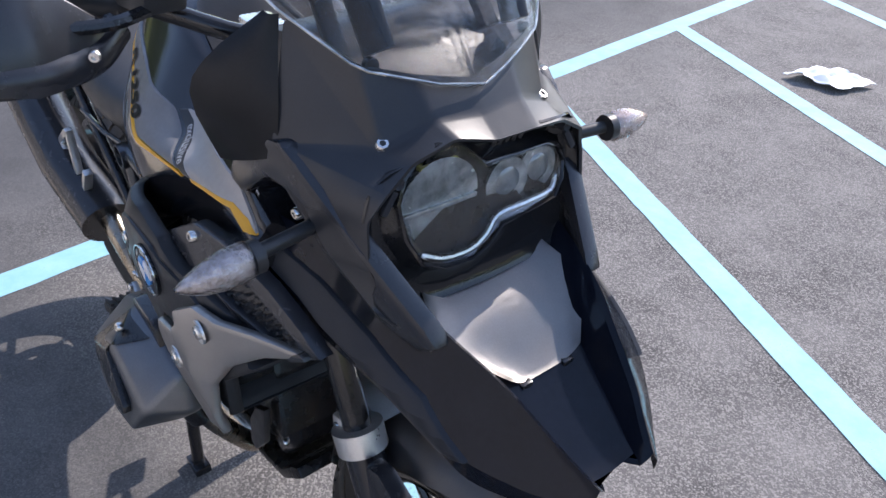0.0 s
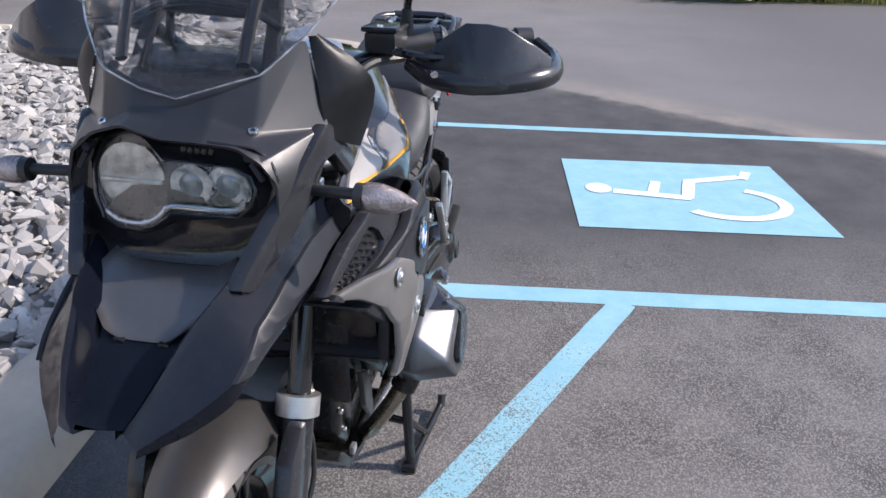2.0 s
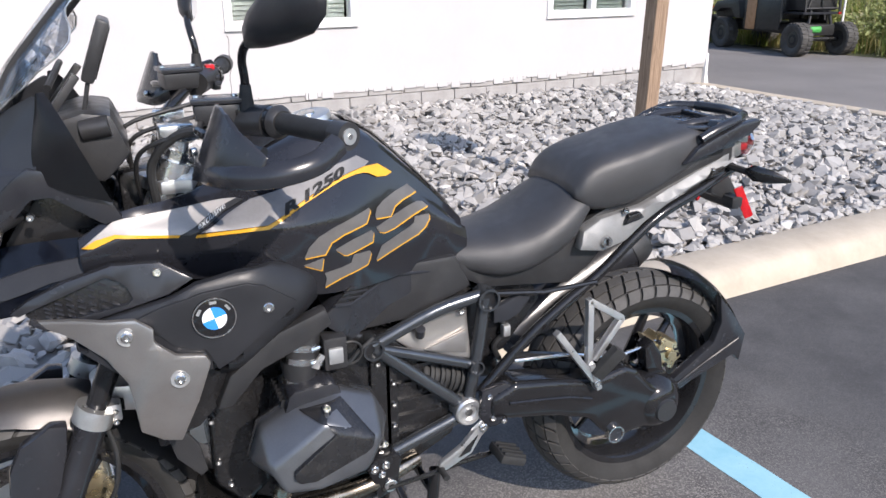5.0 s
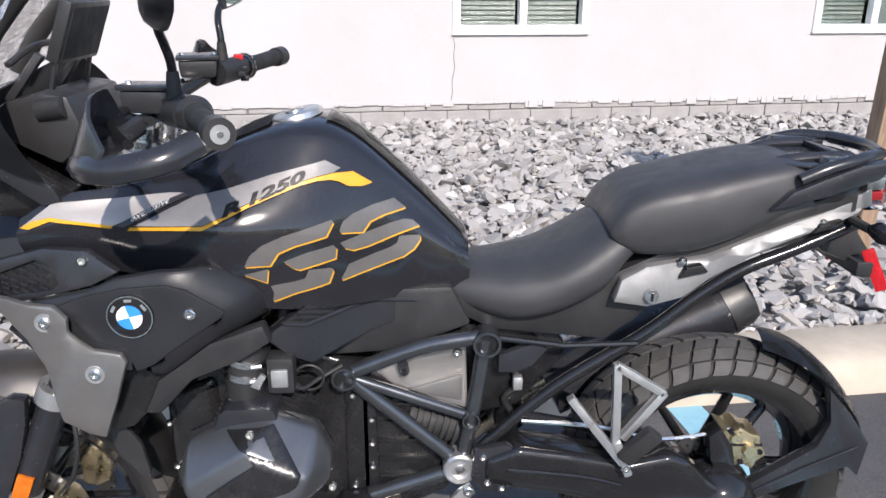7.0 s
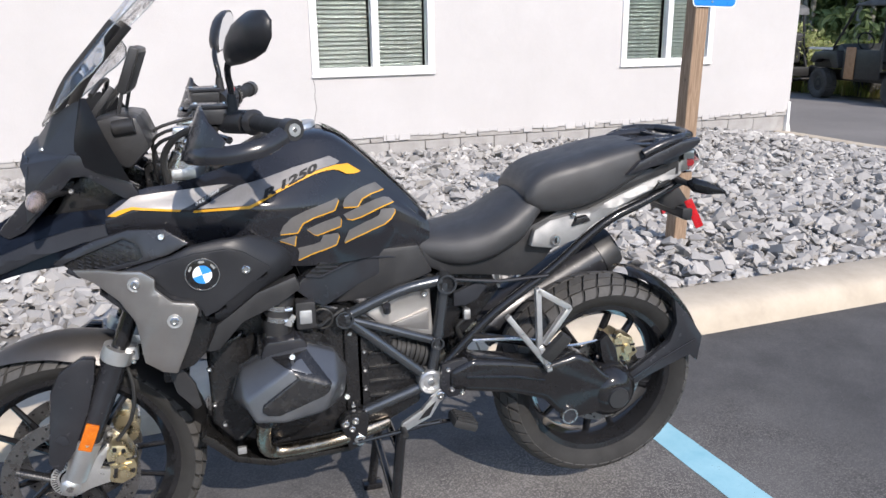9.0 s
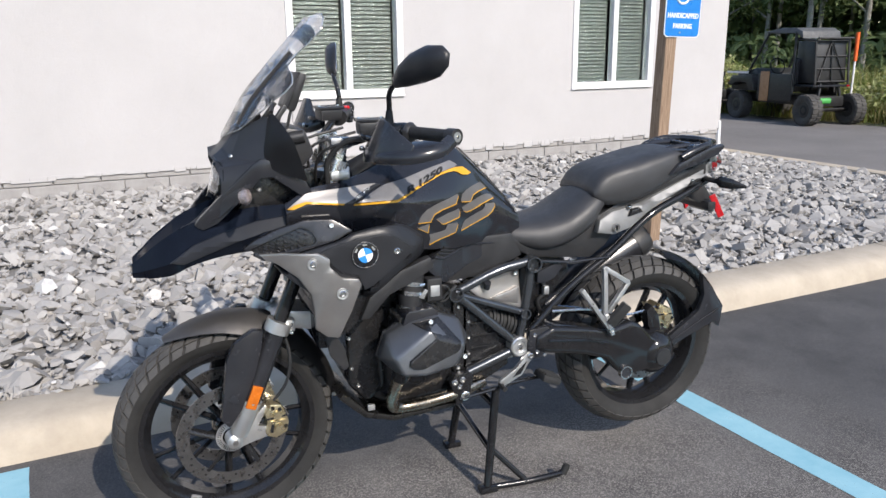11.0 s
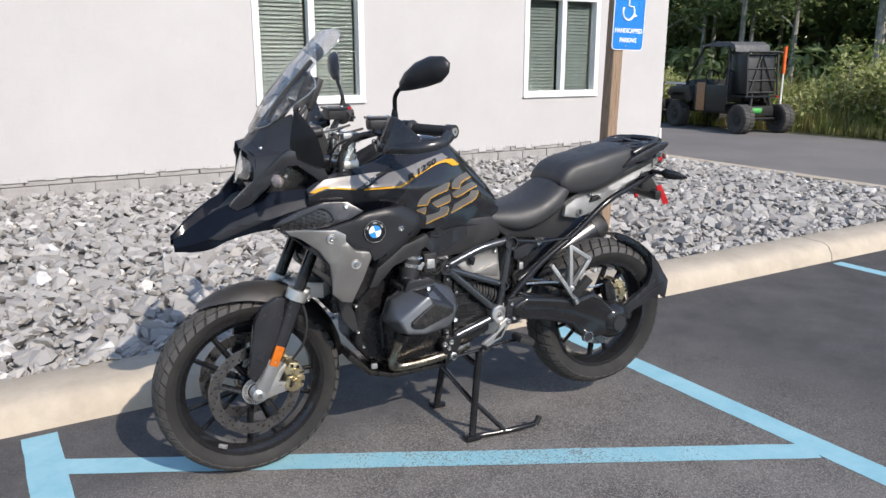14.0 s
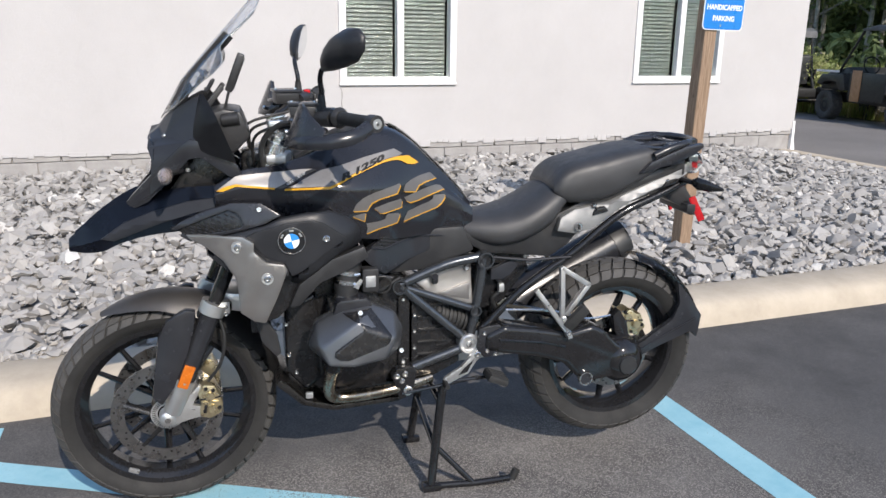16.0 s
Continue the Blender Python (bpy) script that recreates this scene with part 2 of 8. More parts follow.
def box(x0, x1, y0, y1, z0, z1, bevel=0.0, seg=2, bm=None):
    bm2 = bmesh.new()
    bmesh.ops.create_cube(bm2, size=1)
    bmesh.ops.scale(bm2, vec=(abs(x1 - x0), abs(y1 - y0), abs(z1 - z0)), verts=bm2.verts)
    if bevel:
        bmesh.ops.bevel(bm2, geom=bm2.edges[:], offset=bevel, segments=seg, affect="EDGES", profile=0.6)
    bmesh.ops.translate(bm2, vec=((x0 + x1) / 2, (y0 + y1) / 2, (z0 + z1) / 2), verts=bm2.verts)
    return join(bm, bm2)


def join(bm, other):
    if bm is None:
        return other
    data = bpy.data.meshes.new("joined")
    other.to_mesh(data)
    other.free()
    bm.from_mesh(data)
    bpy.data.meshes.remove(data)
    return bm


def move(bm, m):
    bmesh.ops.transform(bm, matrix=m, verts=bm.verts)
    return bm


def mirrored(bm):
    """A copy on the other side of the y = 0 plane."""
    other = bm.copy()
    bmesh.ops.scale(other, vec=(1, -1, 1), verts=other.verts)
    bmesh.ops.reverse_faces(other, faces=other.faces)
    return other


def spline(points, steps=6):
    """A smooth line through the points."""
    p = [Vector(q) for q in points]
    p = [2 * p[0] - p[1]] + p + [2 * p[-1] - p[-2]]
    out = []
    for a, b, c, d in zip(p, p[1:], p[2:], p[3:]):
        for k in range(steps):
            t = k / steps
            out.append(0.5 * (2 * b + (c - a) * t + (2 * a - 5 * b + 4 * c - d) * t * t + (3 * b - a - 3 * c + d) * t**3))
    return out + [p[-2]]


def skin(rings, caps=True, closed=True):
    """A surface over rings of equal length."""
    bm = bmesh.new()
    rows = [[bm.verts.new(q) for q in ring] for ring in rings]
    n = len(rows[0])
    for a, b in zip(rows, rows[1:]):
        for i in range(n if closed else n - 1):
            j = (i + 1) % n
            bm.faces.new((a[i], a[j], b[j], b[i]))
    if caps and closed:
        bm.faces.new(rows[0][::-1])
        bm.faces.new(rows[-1])
    return bm


def tube(points, r, sides=12, smooth=0, flat=1.0, radii=None):
    """A round bar along points; smooth: steps of rounding between them."""
    line = spline(points, smooth) if smooth else [Vector(p) for p in points]
    rings, up = [], None
    for i, p in enumerate(line):
        way = (line[min(i + 1, len(line) - 1)] - line[max(i - 1, 0)]).normalized()
        if up is None:
            up = way.orthogonal().normalized()
        up = (up - way * up.dot(way)).normalized()
        side = way.cross(up)
        rr = r if radii is None else radii[0] + (radii[1] - radii[0]) * i / (len(line) - 1)
        rings.append([p + rr * (math.cos(a) * up + flat * math.sin(a) * side) for a in (2 * math.pi * k / sides for k in range(sides))])
    return skin(rings)


def lathe(profile, centre, axis="y", sides=48, close=False):
    """A turned form: profile of (along the axis, radius)."""
    rings = []
    for along, r in profile:
        ring = []
        for k in range(sides):
            a = 2 * math.pi * k / sides
            p = {"y": (r * math.cos(a), along, r * math.sin(a)), "z": (r * math.cos(a), r * math.sin(a), along), "x": (along, r * math.cos(a), r * math.sin(a))}[axis]
            ring.append(Vector(p) + Vector(centre))
        rings.append(ring)
    if close:
        rings.append(rings[0])
        return skin(rings, caps=False)
    return skin(rings)


def prism(points, lo, hi, axis="y", bevel=0.0, seg=2):
    """An outline pulled straight along an axis, with rounded edges."""
    bm = bmesh.new()
    put = {"y": lambda a, b, h: (a, h, b), "z": lambda a, b, h: (a, b, h), "x": lambda a, b, h: (h, a, b)}[axis]
    low, high = [bm.verts.new(put(a, b, lo)) for a, b in points], [bm.verts.new(put(a, b, hi)) for a, b in points]
    n = len(points)
    bm.faces.new(low[::-1])
    bm.faces.new(high)
    for i in range(n):
        bm.faces.new((low[i], low[(i + 1) % n], high[(i + 1) % n], high[i]))
    bmesh.ops.recalc_face_normals(bm, faces=bm.faces)
    if bevel:
        bmesh.ops.bevel(bm, geom=bm.edges[:], offset=bevel, segments=seg, affect="EDGES", profile=0.6, clamp_overlap=True)
    return bm


def panel(points, depth, thick=0.012, bevel=0.005, cut=0.025, seg=2):
    """A moulded side panel (left side): outline in x and z; depth(x, z) is how far its face stands from the middle plane."""
    bm = prism(points, 0.0, thick, "y", bevel, seg)
    xs, zs = [p[0] for p in points], [p[1] for p in points]
    for lo, hi, no in ((min(xs), max(xs), (1, 0, 0)), (min(zs), max(zs), (0, 0, 1))):
        k = lo + cut
        while k < hi:
            bmesh.ops.bisect_plane(bm, geom=bm.verts[:] + bm.edges[:] + bm.faces[:], plane_co=[k * c for c in no], plane_no=no)
            k += cut
    for v in bm.verts:
        v.co.y -= depth(v.co.x, v.co.z)
    return bm


def lerp(x, *stops):
    """A height read off along stops of (place, height)."""
    return float(np.interp(x, [s[0] for s in stops], [s[1] for s in stops]))


# ---- ground and lot ----
LOT = pose(0, 0.79, 0, 0, 0, 6.67)       # u along the kerb, v towards the building


def sheet(polygon, z, bm=None):
    bm = bm or bmesh.new()
    bm.faces.new([bm.verts.new((*p, z)) for p in polygon])
    return bm


bm = bmesh.new()
bmesh.ops.create_grid(bm, x_segments=40, y_segments=40, size=400)
solid("ground", bm, ASPHALT, "worn dark asphalt of a parking lot and its drive", "ground", LOT, "structure")


def stripe(a, b, width, mat=PAINT_BLUE, z=0.004):
    a, b = Vector(a), Vector(b)
    side = (b - a).normalized().orthogonal() * width / 2
    way, count = b - a, max(2, int((b - a).length / 0.08))
    bm, rows = bmesh.new(), []
    for k in range(count + 1):
        p = a + way * k / count
        wob = [0.004 * noise.noise(Vector((p.x * 9, p.y * 9, s))) for s in (0, 7)]
        rows.append([bm.verts.new((*(p + side * (1 + wob[0] / width * 2)), z)), bm.verts.new((*(p - side * (1 + wob[1] / width * 2)), z))])
    for r, s in zip(rows, rows[1:]):
        bm.faces.new((r[0], r[1], s[1], s[0]))
    return bm


def parking_line(a, b, width=0.105, z=0.002):
    return solid("parking_line", stripe(a, b, width, z=z), PAINT_BLUE, "pale blue painted parking line, chipped, on asphalt", "parking line", LOT, "structure", "lines of the parking lot")


parking_line((1.06, 0.02), (1.00, -8.2), 0.125)
parking_line((-1.505, -0.02), (-1.53, -8.2), 0.13)
parking_line((3.76, -0.12), (3.56, -6.02), 0.105)
for low in (-1.685, -3.115, -4.52):
    parking_line((-1.48, low + 1.368), (1.0, low - 0.034), 0.11, 0.0028)
parking_line((1.0, -6.135), (-1.46, -4.715), 0.11, 0.0028)

badge = thing("painted_parking_symbol", "blue painted square with a white wheelchair symbol on asphalt", "parking symbol", LOT, kind="structure")
part("blue_square", sheet([(1.80, -2.935), (2.955, -2.945), (2.97, -1.635), (1.815, -1.63)], 0.004), PAINT_BLUE, badge)
white = lambda name, bm: part(name, bm, PAINT_WHITE, badge)
white("swelldot", sheet([(2.41 + 0.085 * math.cos(a), -1.80 + 0.075 * math.sin(a)) for a in np.linspace(0, 6.1, 18)], 0.008))
white("upright_bar", stripe((2.37, -1.88), (2.29, -2.30), 0.075, z=0.008))
white("cross_bar", stripe((2.36, -2.10), (2.56, -2.155), 0.06, z=0.008))
white("seat_bar", stripe((2.29, -2.28), (2.60, -2.36), 0.07, z=0.0085))
white("leg_bar", stripe((2.58, -2.34), (2.70, -2.68), 0.07, z=0.008))
white("toe_bar", stripe((2.66, -2.69), (2.80, -2.75), 0.06, z=0.0085))
arc = bmesh.new()
ring = []
for k in range(25):
    a = radians(-62 + 204 * k / 24)
    c, s = math.sin(a), math.cos(a)
    ring.append([arc.verts.new((2.24 - 0.27 * c * 1.0 + 0.0, -2.50 - 0.33 * s, 0.008)), arc.verts.new((2.24 - 0.205 * c, -2.50 - 0.26 * s, 0.008))])
for r, s in zip(ring, ring[1:]):
    arc.faces.new((r[0], r[1], s[1], s[0]))
white("wheel_arc", arc)

# a crumpled white rag on the asphalt
bm = bmesh.new()
bmesh.ops.create_grid(bm, x_segments=16, y_segments=12, size=0.5)
for q in bm.verts:
    x, y = q.co.x, q.co.y
    q.co = Vector((-0.02 + 0.30 * x + 0.10 * y, -4.36 + 0.24 * y, 0.012 + 0.035 * (1 + noise.noise(Vector((x * 5, y * 5, 2)))) * (1 - (2 * x) ** 2 * 0.6)))
    q.co.x += 0.02 * noise.noise(Vector((x * 7, y * 7, 5)))
bmesh.ops.solidify(bm, geom=bm.faces[:], thickness=0.004)
solid("rag", bm, SIGN_WHITE, "crumpled white paper rag lying on the asphalt", "rag", LOT)

# ---- kerb ----
KERB_PATH = [(-9.0, 0.17), (-3.2, 0.06), (-1.9, 0.03), (0.66, -0.01), (3.78, -0.075), (5.5, -0.11), (6.1, -0.08), (6.55, 0.10), (6.85, 0.45), (7.0, 0.95), (7.10, 2.0), (7.2, 3.6), (7.30, 5.2), (7.5, 12.0)]
KERB_FORM = [(0.0, -0.05), (0.012, 0.05), (0.045, 0.100), (0.07, 0.116), (0.11, 0.125), (0.30, 0.135), (0.315, 0.125), (0.32, -0.05)]


def kerb_run(points):
    line = spline([(*p, 0) for p in points], 5) if len(points) > 2 else [Vector((*p, 0)) for p in points]
    rings = []
    for i, p in enumerate(line):
        way = (line[min(i + 1, len(line) - 1)] - line[max(i - 1, 0)]).normalized()
        side = Vector((-way.y, way.x, 0))
        rings.append([p + side * a + Vector((0, 0, h)) for a, h in KERB_FORM])
    return skin(rings)


kerb = thing("kerb", "cream concrete kerb with joints round the stone bed", "kerb", LOT, kind="structure")
cuts = [(0, 1), (1, 2), (2, 3), (3, 4)]
for a, b in cuts:
    p, q = Vector(KERB_PATH[a]), Vector(KERB_PATH[b])
    gap = (q - p).normalized() * 0.004
    part("kerb_section", kerb_run([tuple(p + gap), tuple(q - gap)]), KERB, kerb)
part("kerb_section", kerb_run([(3.784, -0.075)] + KERB_PATH[5:]), KERB, kerb)


# ---- stone bed ----
def bed_height(u, v):
    return 0.085 + 0.024 * v - lerp(u, (5.9, 0.0), (6.9, 0.018 + 0.022 * v)) + 0.03 * noise.noise(Vector((u * 0.9, v * 0.9, 3)))


bm = bmesh.new()
cols = []
for u in np.linspace(-9, 7.0, 81):
    lo = 0.2 if u < 5.6 else (0.25 if u < 6.2 else 0.9)
    cols.append([bm.verts.new((u, lo + (4.95 - lo) * k / 16, bed_height(u, lo + (4.95 - lo) * k / 16) - 0.02)) for k in range(17)])
for a, b in zip(cols, cols[1:]):
    for k in range(16):
        bm.faces.new((a[k], b[k], b[k + 1], a[k + 1]))
solid("stone_bed", bm, SOIL, "dark gritty bed under the crushed stone", "bed", LOT, "structure")


def rock_forms(count, rng):
    """Broken stones: hulls of scattered points, flattened, with flat faces."""
    forms = []
    for _ in range(count):
        bm = bmesh.new()
        for _ in range(rng.randint(9, 13)):
            d = Vector((rng.gauss(0, 1), rng.gauss(0, 1), rng.gauss(0, 1))).normalized()
            bm.verts.new((d.x * rng.uniform(0.8, 1.1), d.y * rng.uniform(0.6, 0.9), d.z * rng.uniform(0.42, 0.68)))
        bmesh.ops.convex_hull(bm, input=bm.verts)
        loose = [v for v in bm.verts if not v.link_faces]
        bmesh.ops.delete(bm, geom=loose, context="VERTS")
        bmesh.ops.triangulate(bm, faces=bm.faces)
        bm.verts.index_update()
        forms.append((np.array([v.co for v in bm.verts]), np.array([[v.index for v in f.verts] for f in bm.faces])))
        bm.free()
    return forms


def scatter_stones(spots, forms, rng):
    """All stones of a bed in one mesh; spots: u, v, z, size."""
    verts, faces, base = [], [], 0
    for u, v, z, size in spots:
        form, tris = forms[rng.randrange(len(forms))]
        turn = np.array(Euler((rng.gauss(0, 0.32), rng.gauss(0, 0.32), rng.uniform(0, 6.28))).to_matrix())
        verts.append((form * size) @ turn.T + (u, v, z))
        faces.append(tris + base)
        base += len(form)
    data = bpy.data.meshes.new("crushed_stone")
    data.from_pydata(np.concatenate(verts).tolist(), [], np.concatenate(faces).tolist())
    data.materials.append(RUBBLE)
    return data


rng = random.Random(4)
spots = []
for _ in range(15000):
    u, v = rng.uniform(-5.2, 7.1), rng.uniform(0.30, 4.74)
    edge = lerp(u, (-9, 0.50), (3.8, 0.26), (5.6, 0.24), (6.1, 0.34), (6.45, 0.6), (6.65, 1.1), (6.78, 2.2), (6.95, 4.8))
    if v < edge or (u > 6.75 and v < 2.2):
        continue
    size = min(0.095, max(0.022, rng.lognormvariate(-3.02, 0.42)))
    spots.append((u, v, bed_height(u, v) + rng.uniform(-0.01, 0.04), size))
for _ in range(9000):                        # small chips that fill the gaps
    u, v = rng.uniform(-3.2, 6.9), rng.uniform(0.35, 3.6)
    edge = lerp(u, (-9, 0.52), (3.8, 0.28), (5.6, 0.26), (6.1, 0.36), (6.45, 0.62), (6.65, 1.1), (6.78, 2.2), (6.95, 4.8))
    if v > edge and u < 6.6:
        spots.append((u, v, bed_height(u, v) + rng.uniform(0.0, 0.035), rng.uniform(0.014, 0.03)))
for _ in range(900):
    u = rng.uniform(-5, 6.2)
    spots.append((u, lerp(u, (-9, 0.45), (3.8, 0.22), (6.2, 0.33)) + rng.uniform(0.02, 0.1), 0.115 + rng.uniform(0, 0.03), rng.uniform(0.02, 0.05)))
tagged(new("crushed_stone", scatter_stones(spots, rock_forms(24, rng), rng)), "grey crushed stone rubble filling the planting bed", "gravel", kind="stuff").matrix_basis = LOT

# ---- building ----
WALL_V, TOP = 4.75, 3.3
WINDOWS = ((1.045, 2.295), (4.57, 5.82))
SILL, HEAD = 1.022, 2.285


def wall_front():
    """The street wall with its two openings, and its ragged lower edge."""
    us = [-9.0, WINDOWS[0][0], WINDOWS[0][1], WINDOWS[1][0], WINDOWS[1][1], 7.14]
    bm = None
    for k, (a, b) in enumerate(zip(us, us[1:])):
        if k % 2:
            bm = box(a, b, WALL_V, WALL_V + 0.25, 0.40, SILL, bm=bm)
            bm = box(a, b, WALL_V, WALL_V + 0.25, HEAD, TOP, bm=bm)
        else:
            bm = box(a, b, WALL_V, WALL_V + 0.25, 0.40, TOP, bm=bm)
    return bm


wall = solid("wall_south", wall_front(), STUCCO, "sunlit white stucco wall with two windows", "wall", LOT, "structure")
solid("wall_east", box(6.89, 7.14, WALL_V + 0.253, 13, 0.1, TOP), STUCCO, "white stucco side wall of the building", "wall", LOT, "structure")
solid("wall_west", box(-9, -8.75, WALL_V + 0.253, 13, 0.1, TOP), STUCCO, "white stucco side wall of the building", "wall", LOT, "structure")
solid("wall_north", box(-9, 7.14, 13.003, 13.25, 0.1, TOP), STUCCO, "white stucco back wall of the building", "wall", LOT, "structure")
solid("roof", box(-9.3, 7.44, WALL_V - 0.3, 13.5, TOP + 0.003, TOP + 0.2), ROOF, "flat dark felt roof of the building", "roof", LOT, "structure")
solid("floor", box(-8.74, 6.88, WALL_V + 0.26, 13, 0.2, 0.28), DARK_ROOM, "floor inside the building, coloured near black for the unlit room", "floor", LOT, "structure")

# painted-over lower edge: flakes of stucco hanging over the blocks
flake = None
rng = random.Random(8)
u = -9.0
while u < 7.05:
    w = rng.uniform(0.03, 0.16)
    drop = rng.choice((0.0, 0.004, 0.008, 0.014, 0.02, 0.035)) * (1.2 if u > 1.5 else 0.6)
    flake = box(u, min(u + w - 0.004, 7.13), WALL_V - 0.002 - rng.uniform(0, 0.003), WALL_V + 0.05, 0.385 - drop, 0.4 + 0.012 * rng.random(), bm=flake)
    u += w
solid("trim", flake, STUCCO, "flaking white paint edge over the foundation blocks", "trim", LOT, "structure")

foundation = thing("foundation", "bare grey concrete block foundation under the wall", "foundation", LOT, kind="structure")
part("mortar", box(-9, 7.12, WALL_V + 0.035, WALL_V + 0.26, 0.02, 0.40), BLOCK, foundation)
forms = []
for k in range(6):
    forms.append(finish(box(0, 0.392, 0, 0.03, 0, 0.185, 0.005, 1), "block", BLOCK))
for row, z in enumerate((0.135, 0.328)):
    u = -9.0 + 0.2 * row
    while u < 6.9:
        b = new("block", forms[rng.randrange(6)])
        b.parent = foundation
        b.location = (u, WALL_V + 0.012 + rng.uniform(-0.004, 0.004), z)
        b.scale.z = 1.0 if row == 0 else 0.39
        u += 0.4


def window(name, u0, u1):
    """A sliding window in white vinyl, with lowered blinds behind its panes."""
    w = thing(name, "white vinyl sliding window with closed grey blinds", "window", LOT, kind="structure")
    f, y = 0.062, WALL_V
    part("window_frame", box(u0 - 0.01, u0 + f, y - 0.022, y + 0.09, SILL, HEAD, 0.006), VINYL, w)
    part("window_frame", box(u1 - f, u1 + 0.01, y - 0.022, y + 0.09, SILL, HEAD, 0.006), VINYL, w)
    part("window_frame", box(u0 + f - 0.003, u1 - f + 0.003, y - 0.019, y + 0.09, HEAD - f, HEAD, 0.006), VINYL, w)
    part("window_frame", box(u0 + f - 0.003, u1 - f + 0.003, y - 0.019, y + 0.09, SILL, SILL + f, 0.006), VINYL, w)
    part("window_sill", box(u0 - 0.015, u1 + 0.015, y - 0.032, y + 0.02, SILL - 0.022, SILL + 0.004, 0.005), VINYL, w)
    mid = (u0 + u1) / 2 + 0.015
    part("mullion", box(mid - 0.036, mid + 0.036, y - 0.012, y + 0.08, SILL + f, HEAD - f, 0.006), VINYL, w)
    for a, b, back in ((u0 + f, mid - 0.036, 0.045), (mid + 0.036, u1 - f, 0.03)):
        pane = part("pane", box(a - 0.004, b + 0.004, y + back, y + back + 0.006, SILL + f - 0.004, HEAD - f + 0.004), PANE, w)
        pane.visible_shadow = False
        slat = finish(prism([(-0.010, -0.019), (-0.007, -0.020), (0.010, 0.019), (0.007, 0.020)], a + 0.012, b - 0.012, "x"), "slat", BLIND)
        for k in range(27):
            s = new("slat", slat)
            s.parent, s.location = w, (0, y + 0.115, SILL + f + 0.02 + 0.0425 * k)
    # added near-black sheet behind the blinds, standing in for the room's shade
    part("room_shade_sheet", box(u0 - 0.05, u1 + 0.05, y + 0.26, y + 0.27, SILL - 0.1, HEAD + 0.1), DARK_ROOM, w)
    return w


window("window_1", *WINDOWS[0])
window("window_2", *WINDOWS[1])
part("foot_trim", prism([(7.12, 0.12), (7.20, 0.12), (7.165, 0.24), (7.155, 0.5), (7.12, 0.5)], WALL_V - 0.012, WALL_V + 0.1, "y", 0.004), VINYL, wall, "white corner trim foot")

# hairline crack below the first window
line = [(1.045 + 0.012 * math.sin(5 * t) + 0.008 * math.sin(17 * t), WALL_V - 0.0015, 0.97 - 0.57 * t) for t in np.linspace(0, 1, 14)]
part("crack", tube(line, 0.0022, 5), DARK_ROOM, wall, "hairline crack in the stucco")

# ---- sign on its post ----
sign = thing("parking_sign", "blue parking sign on a weathered square wooden post", "sign", LOT @ pose(2.42, 0.975, 0.08, 0.6, 1.2, 0))
bm = box(-0.045, 0.045, -0.045, 0.045, -0.1, 1.86, 0.004, 1)
part("post", bm, WOOD, sign, "weathered pine post")


def rounded(w, h, r, n=5):
    out = []
    for cx, cz, a0 in ((w / 2 - r, h / 2 - r, 0), (-w / 2 + r, h / 2 - r, 90), (-w / 2 + r, -h / 2 + r, 180), (w / 2 - r, -h / 2 + r, 270)):
        out += [(cx + r * math.cos(radians(a0 + 90 * k / n)), cz + r * math.sin(radians(a0 + 90 * k / n))) for k in range(n + 1)]
    return out


def words(body, size, m, mat, parent, name="lettering", depth=0.0006, shear=0.0, wide=1.0, heavy=0.0):
    c = bpy.data.curves.new(name, "FONT")
    c.body, c.size, c.extrude, c.align_x, c.align_y, c.shear = body, size, depth, "CENTER", "CENTER", shear
    c.resolution_u, c.offset, c.space_word = 3, heavy, 0.6
    o = bpy.data.objects.new("font_source", c)
    scene.collection.objects.link(o)
    data = bpy.data.meshes.new_from_object(o.evaluated_get(bpy.context.evaluated_depsgraph_get()))
    bpy.data.objects.remove(o)
    data.transform(Matrix.Diagonal((wide, 1, 1, 1)))
    data.materials.clear()
    data.materials.append(mat)
    t = new(name, data)
    t.parent, t.matrix_basis = parent, m
    return t


SZ = 1.68
plate = part("sign_plate", move(prism(rounded(0.305, 0.457, 0.03), -0.056, -0.052, "y"), Matrix.Translation((0.07, 0, SZ))), SIGN_WHITE, sign)
part("sign_face", move(prism(rounded(0.293, 0.445, 0.026), -0.0585, -0.0565, "y"), Matrix.Translation((0.07, 0, SZ))), SIGN_BLUE, plate, "blue reflective sign face")
flat = pose(0.07, -0.0592, SZ, 90, 0, 0)
words("HANDICAPPED", 0.043, flat @ Matrix.Translation((0, -0.095, 0)), SIGN_WHITE, plate, wide=0.92, heavy=0.0012)
words("PARKING", 0.043, flat @ Matrix.Translation((0, -0.160, 0)), SIGN_WHITE, plate, wide=0.92, heavy=0.0012)
mark = []
for k in range(21):
    a = radians(150 + 235 * k / 20)
    mark.append((0.055 + 0.055 * math.cos(a), -0.0595, SZ + 0.035 + 0.055 * math.sin(a)))
part("symbol_arc", tube(mark, 0.008, 6, flat=1), SIGN_WHITE, plate)
part("symbol_bar", tube([(0.052, -0.0595, SZ + 0.15), (0.055, -0.0595, SZ + 0.075), (0.10, -0.0595, SZ + 0.07), (0.118, -0.0595, SZ + 0.005), (0.135, -0.0595, SZ + 0.012)], 0.008, 6), SIGN_WHITE, plate)
part("symbol_dot", lathe([(-0.061, 0.001), (-0.061, 0.014), (-0.057, 0.014)], (0.05, 0, SZ + 0.175), "y", 16), SIGN_WHITE, plate)
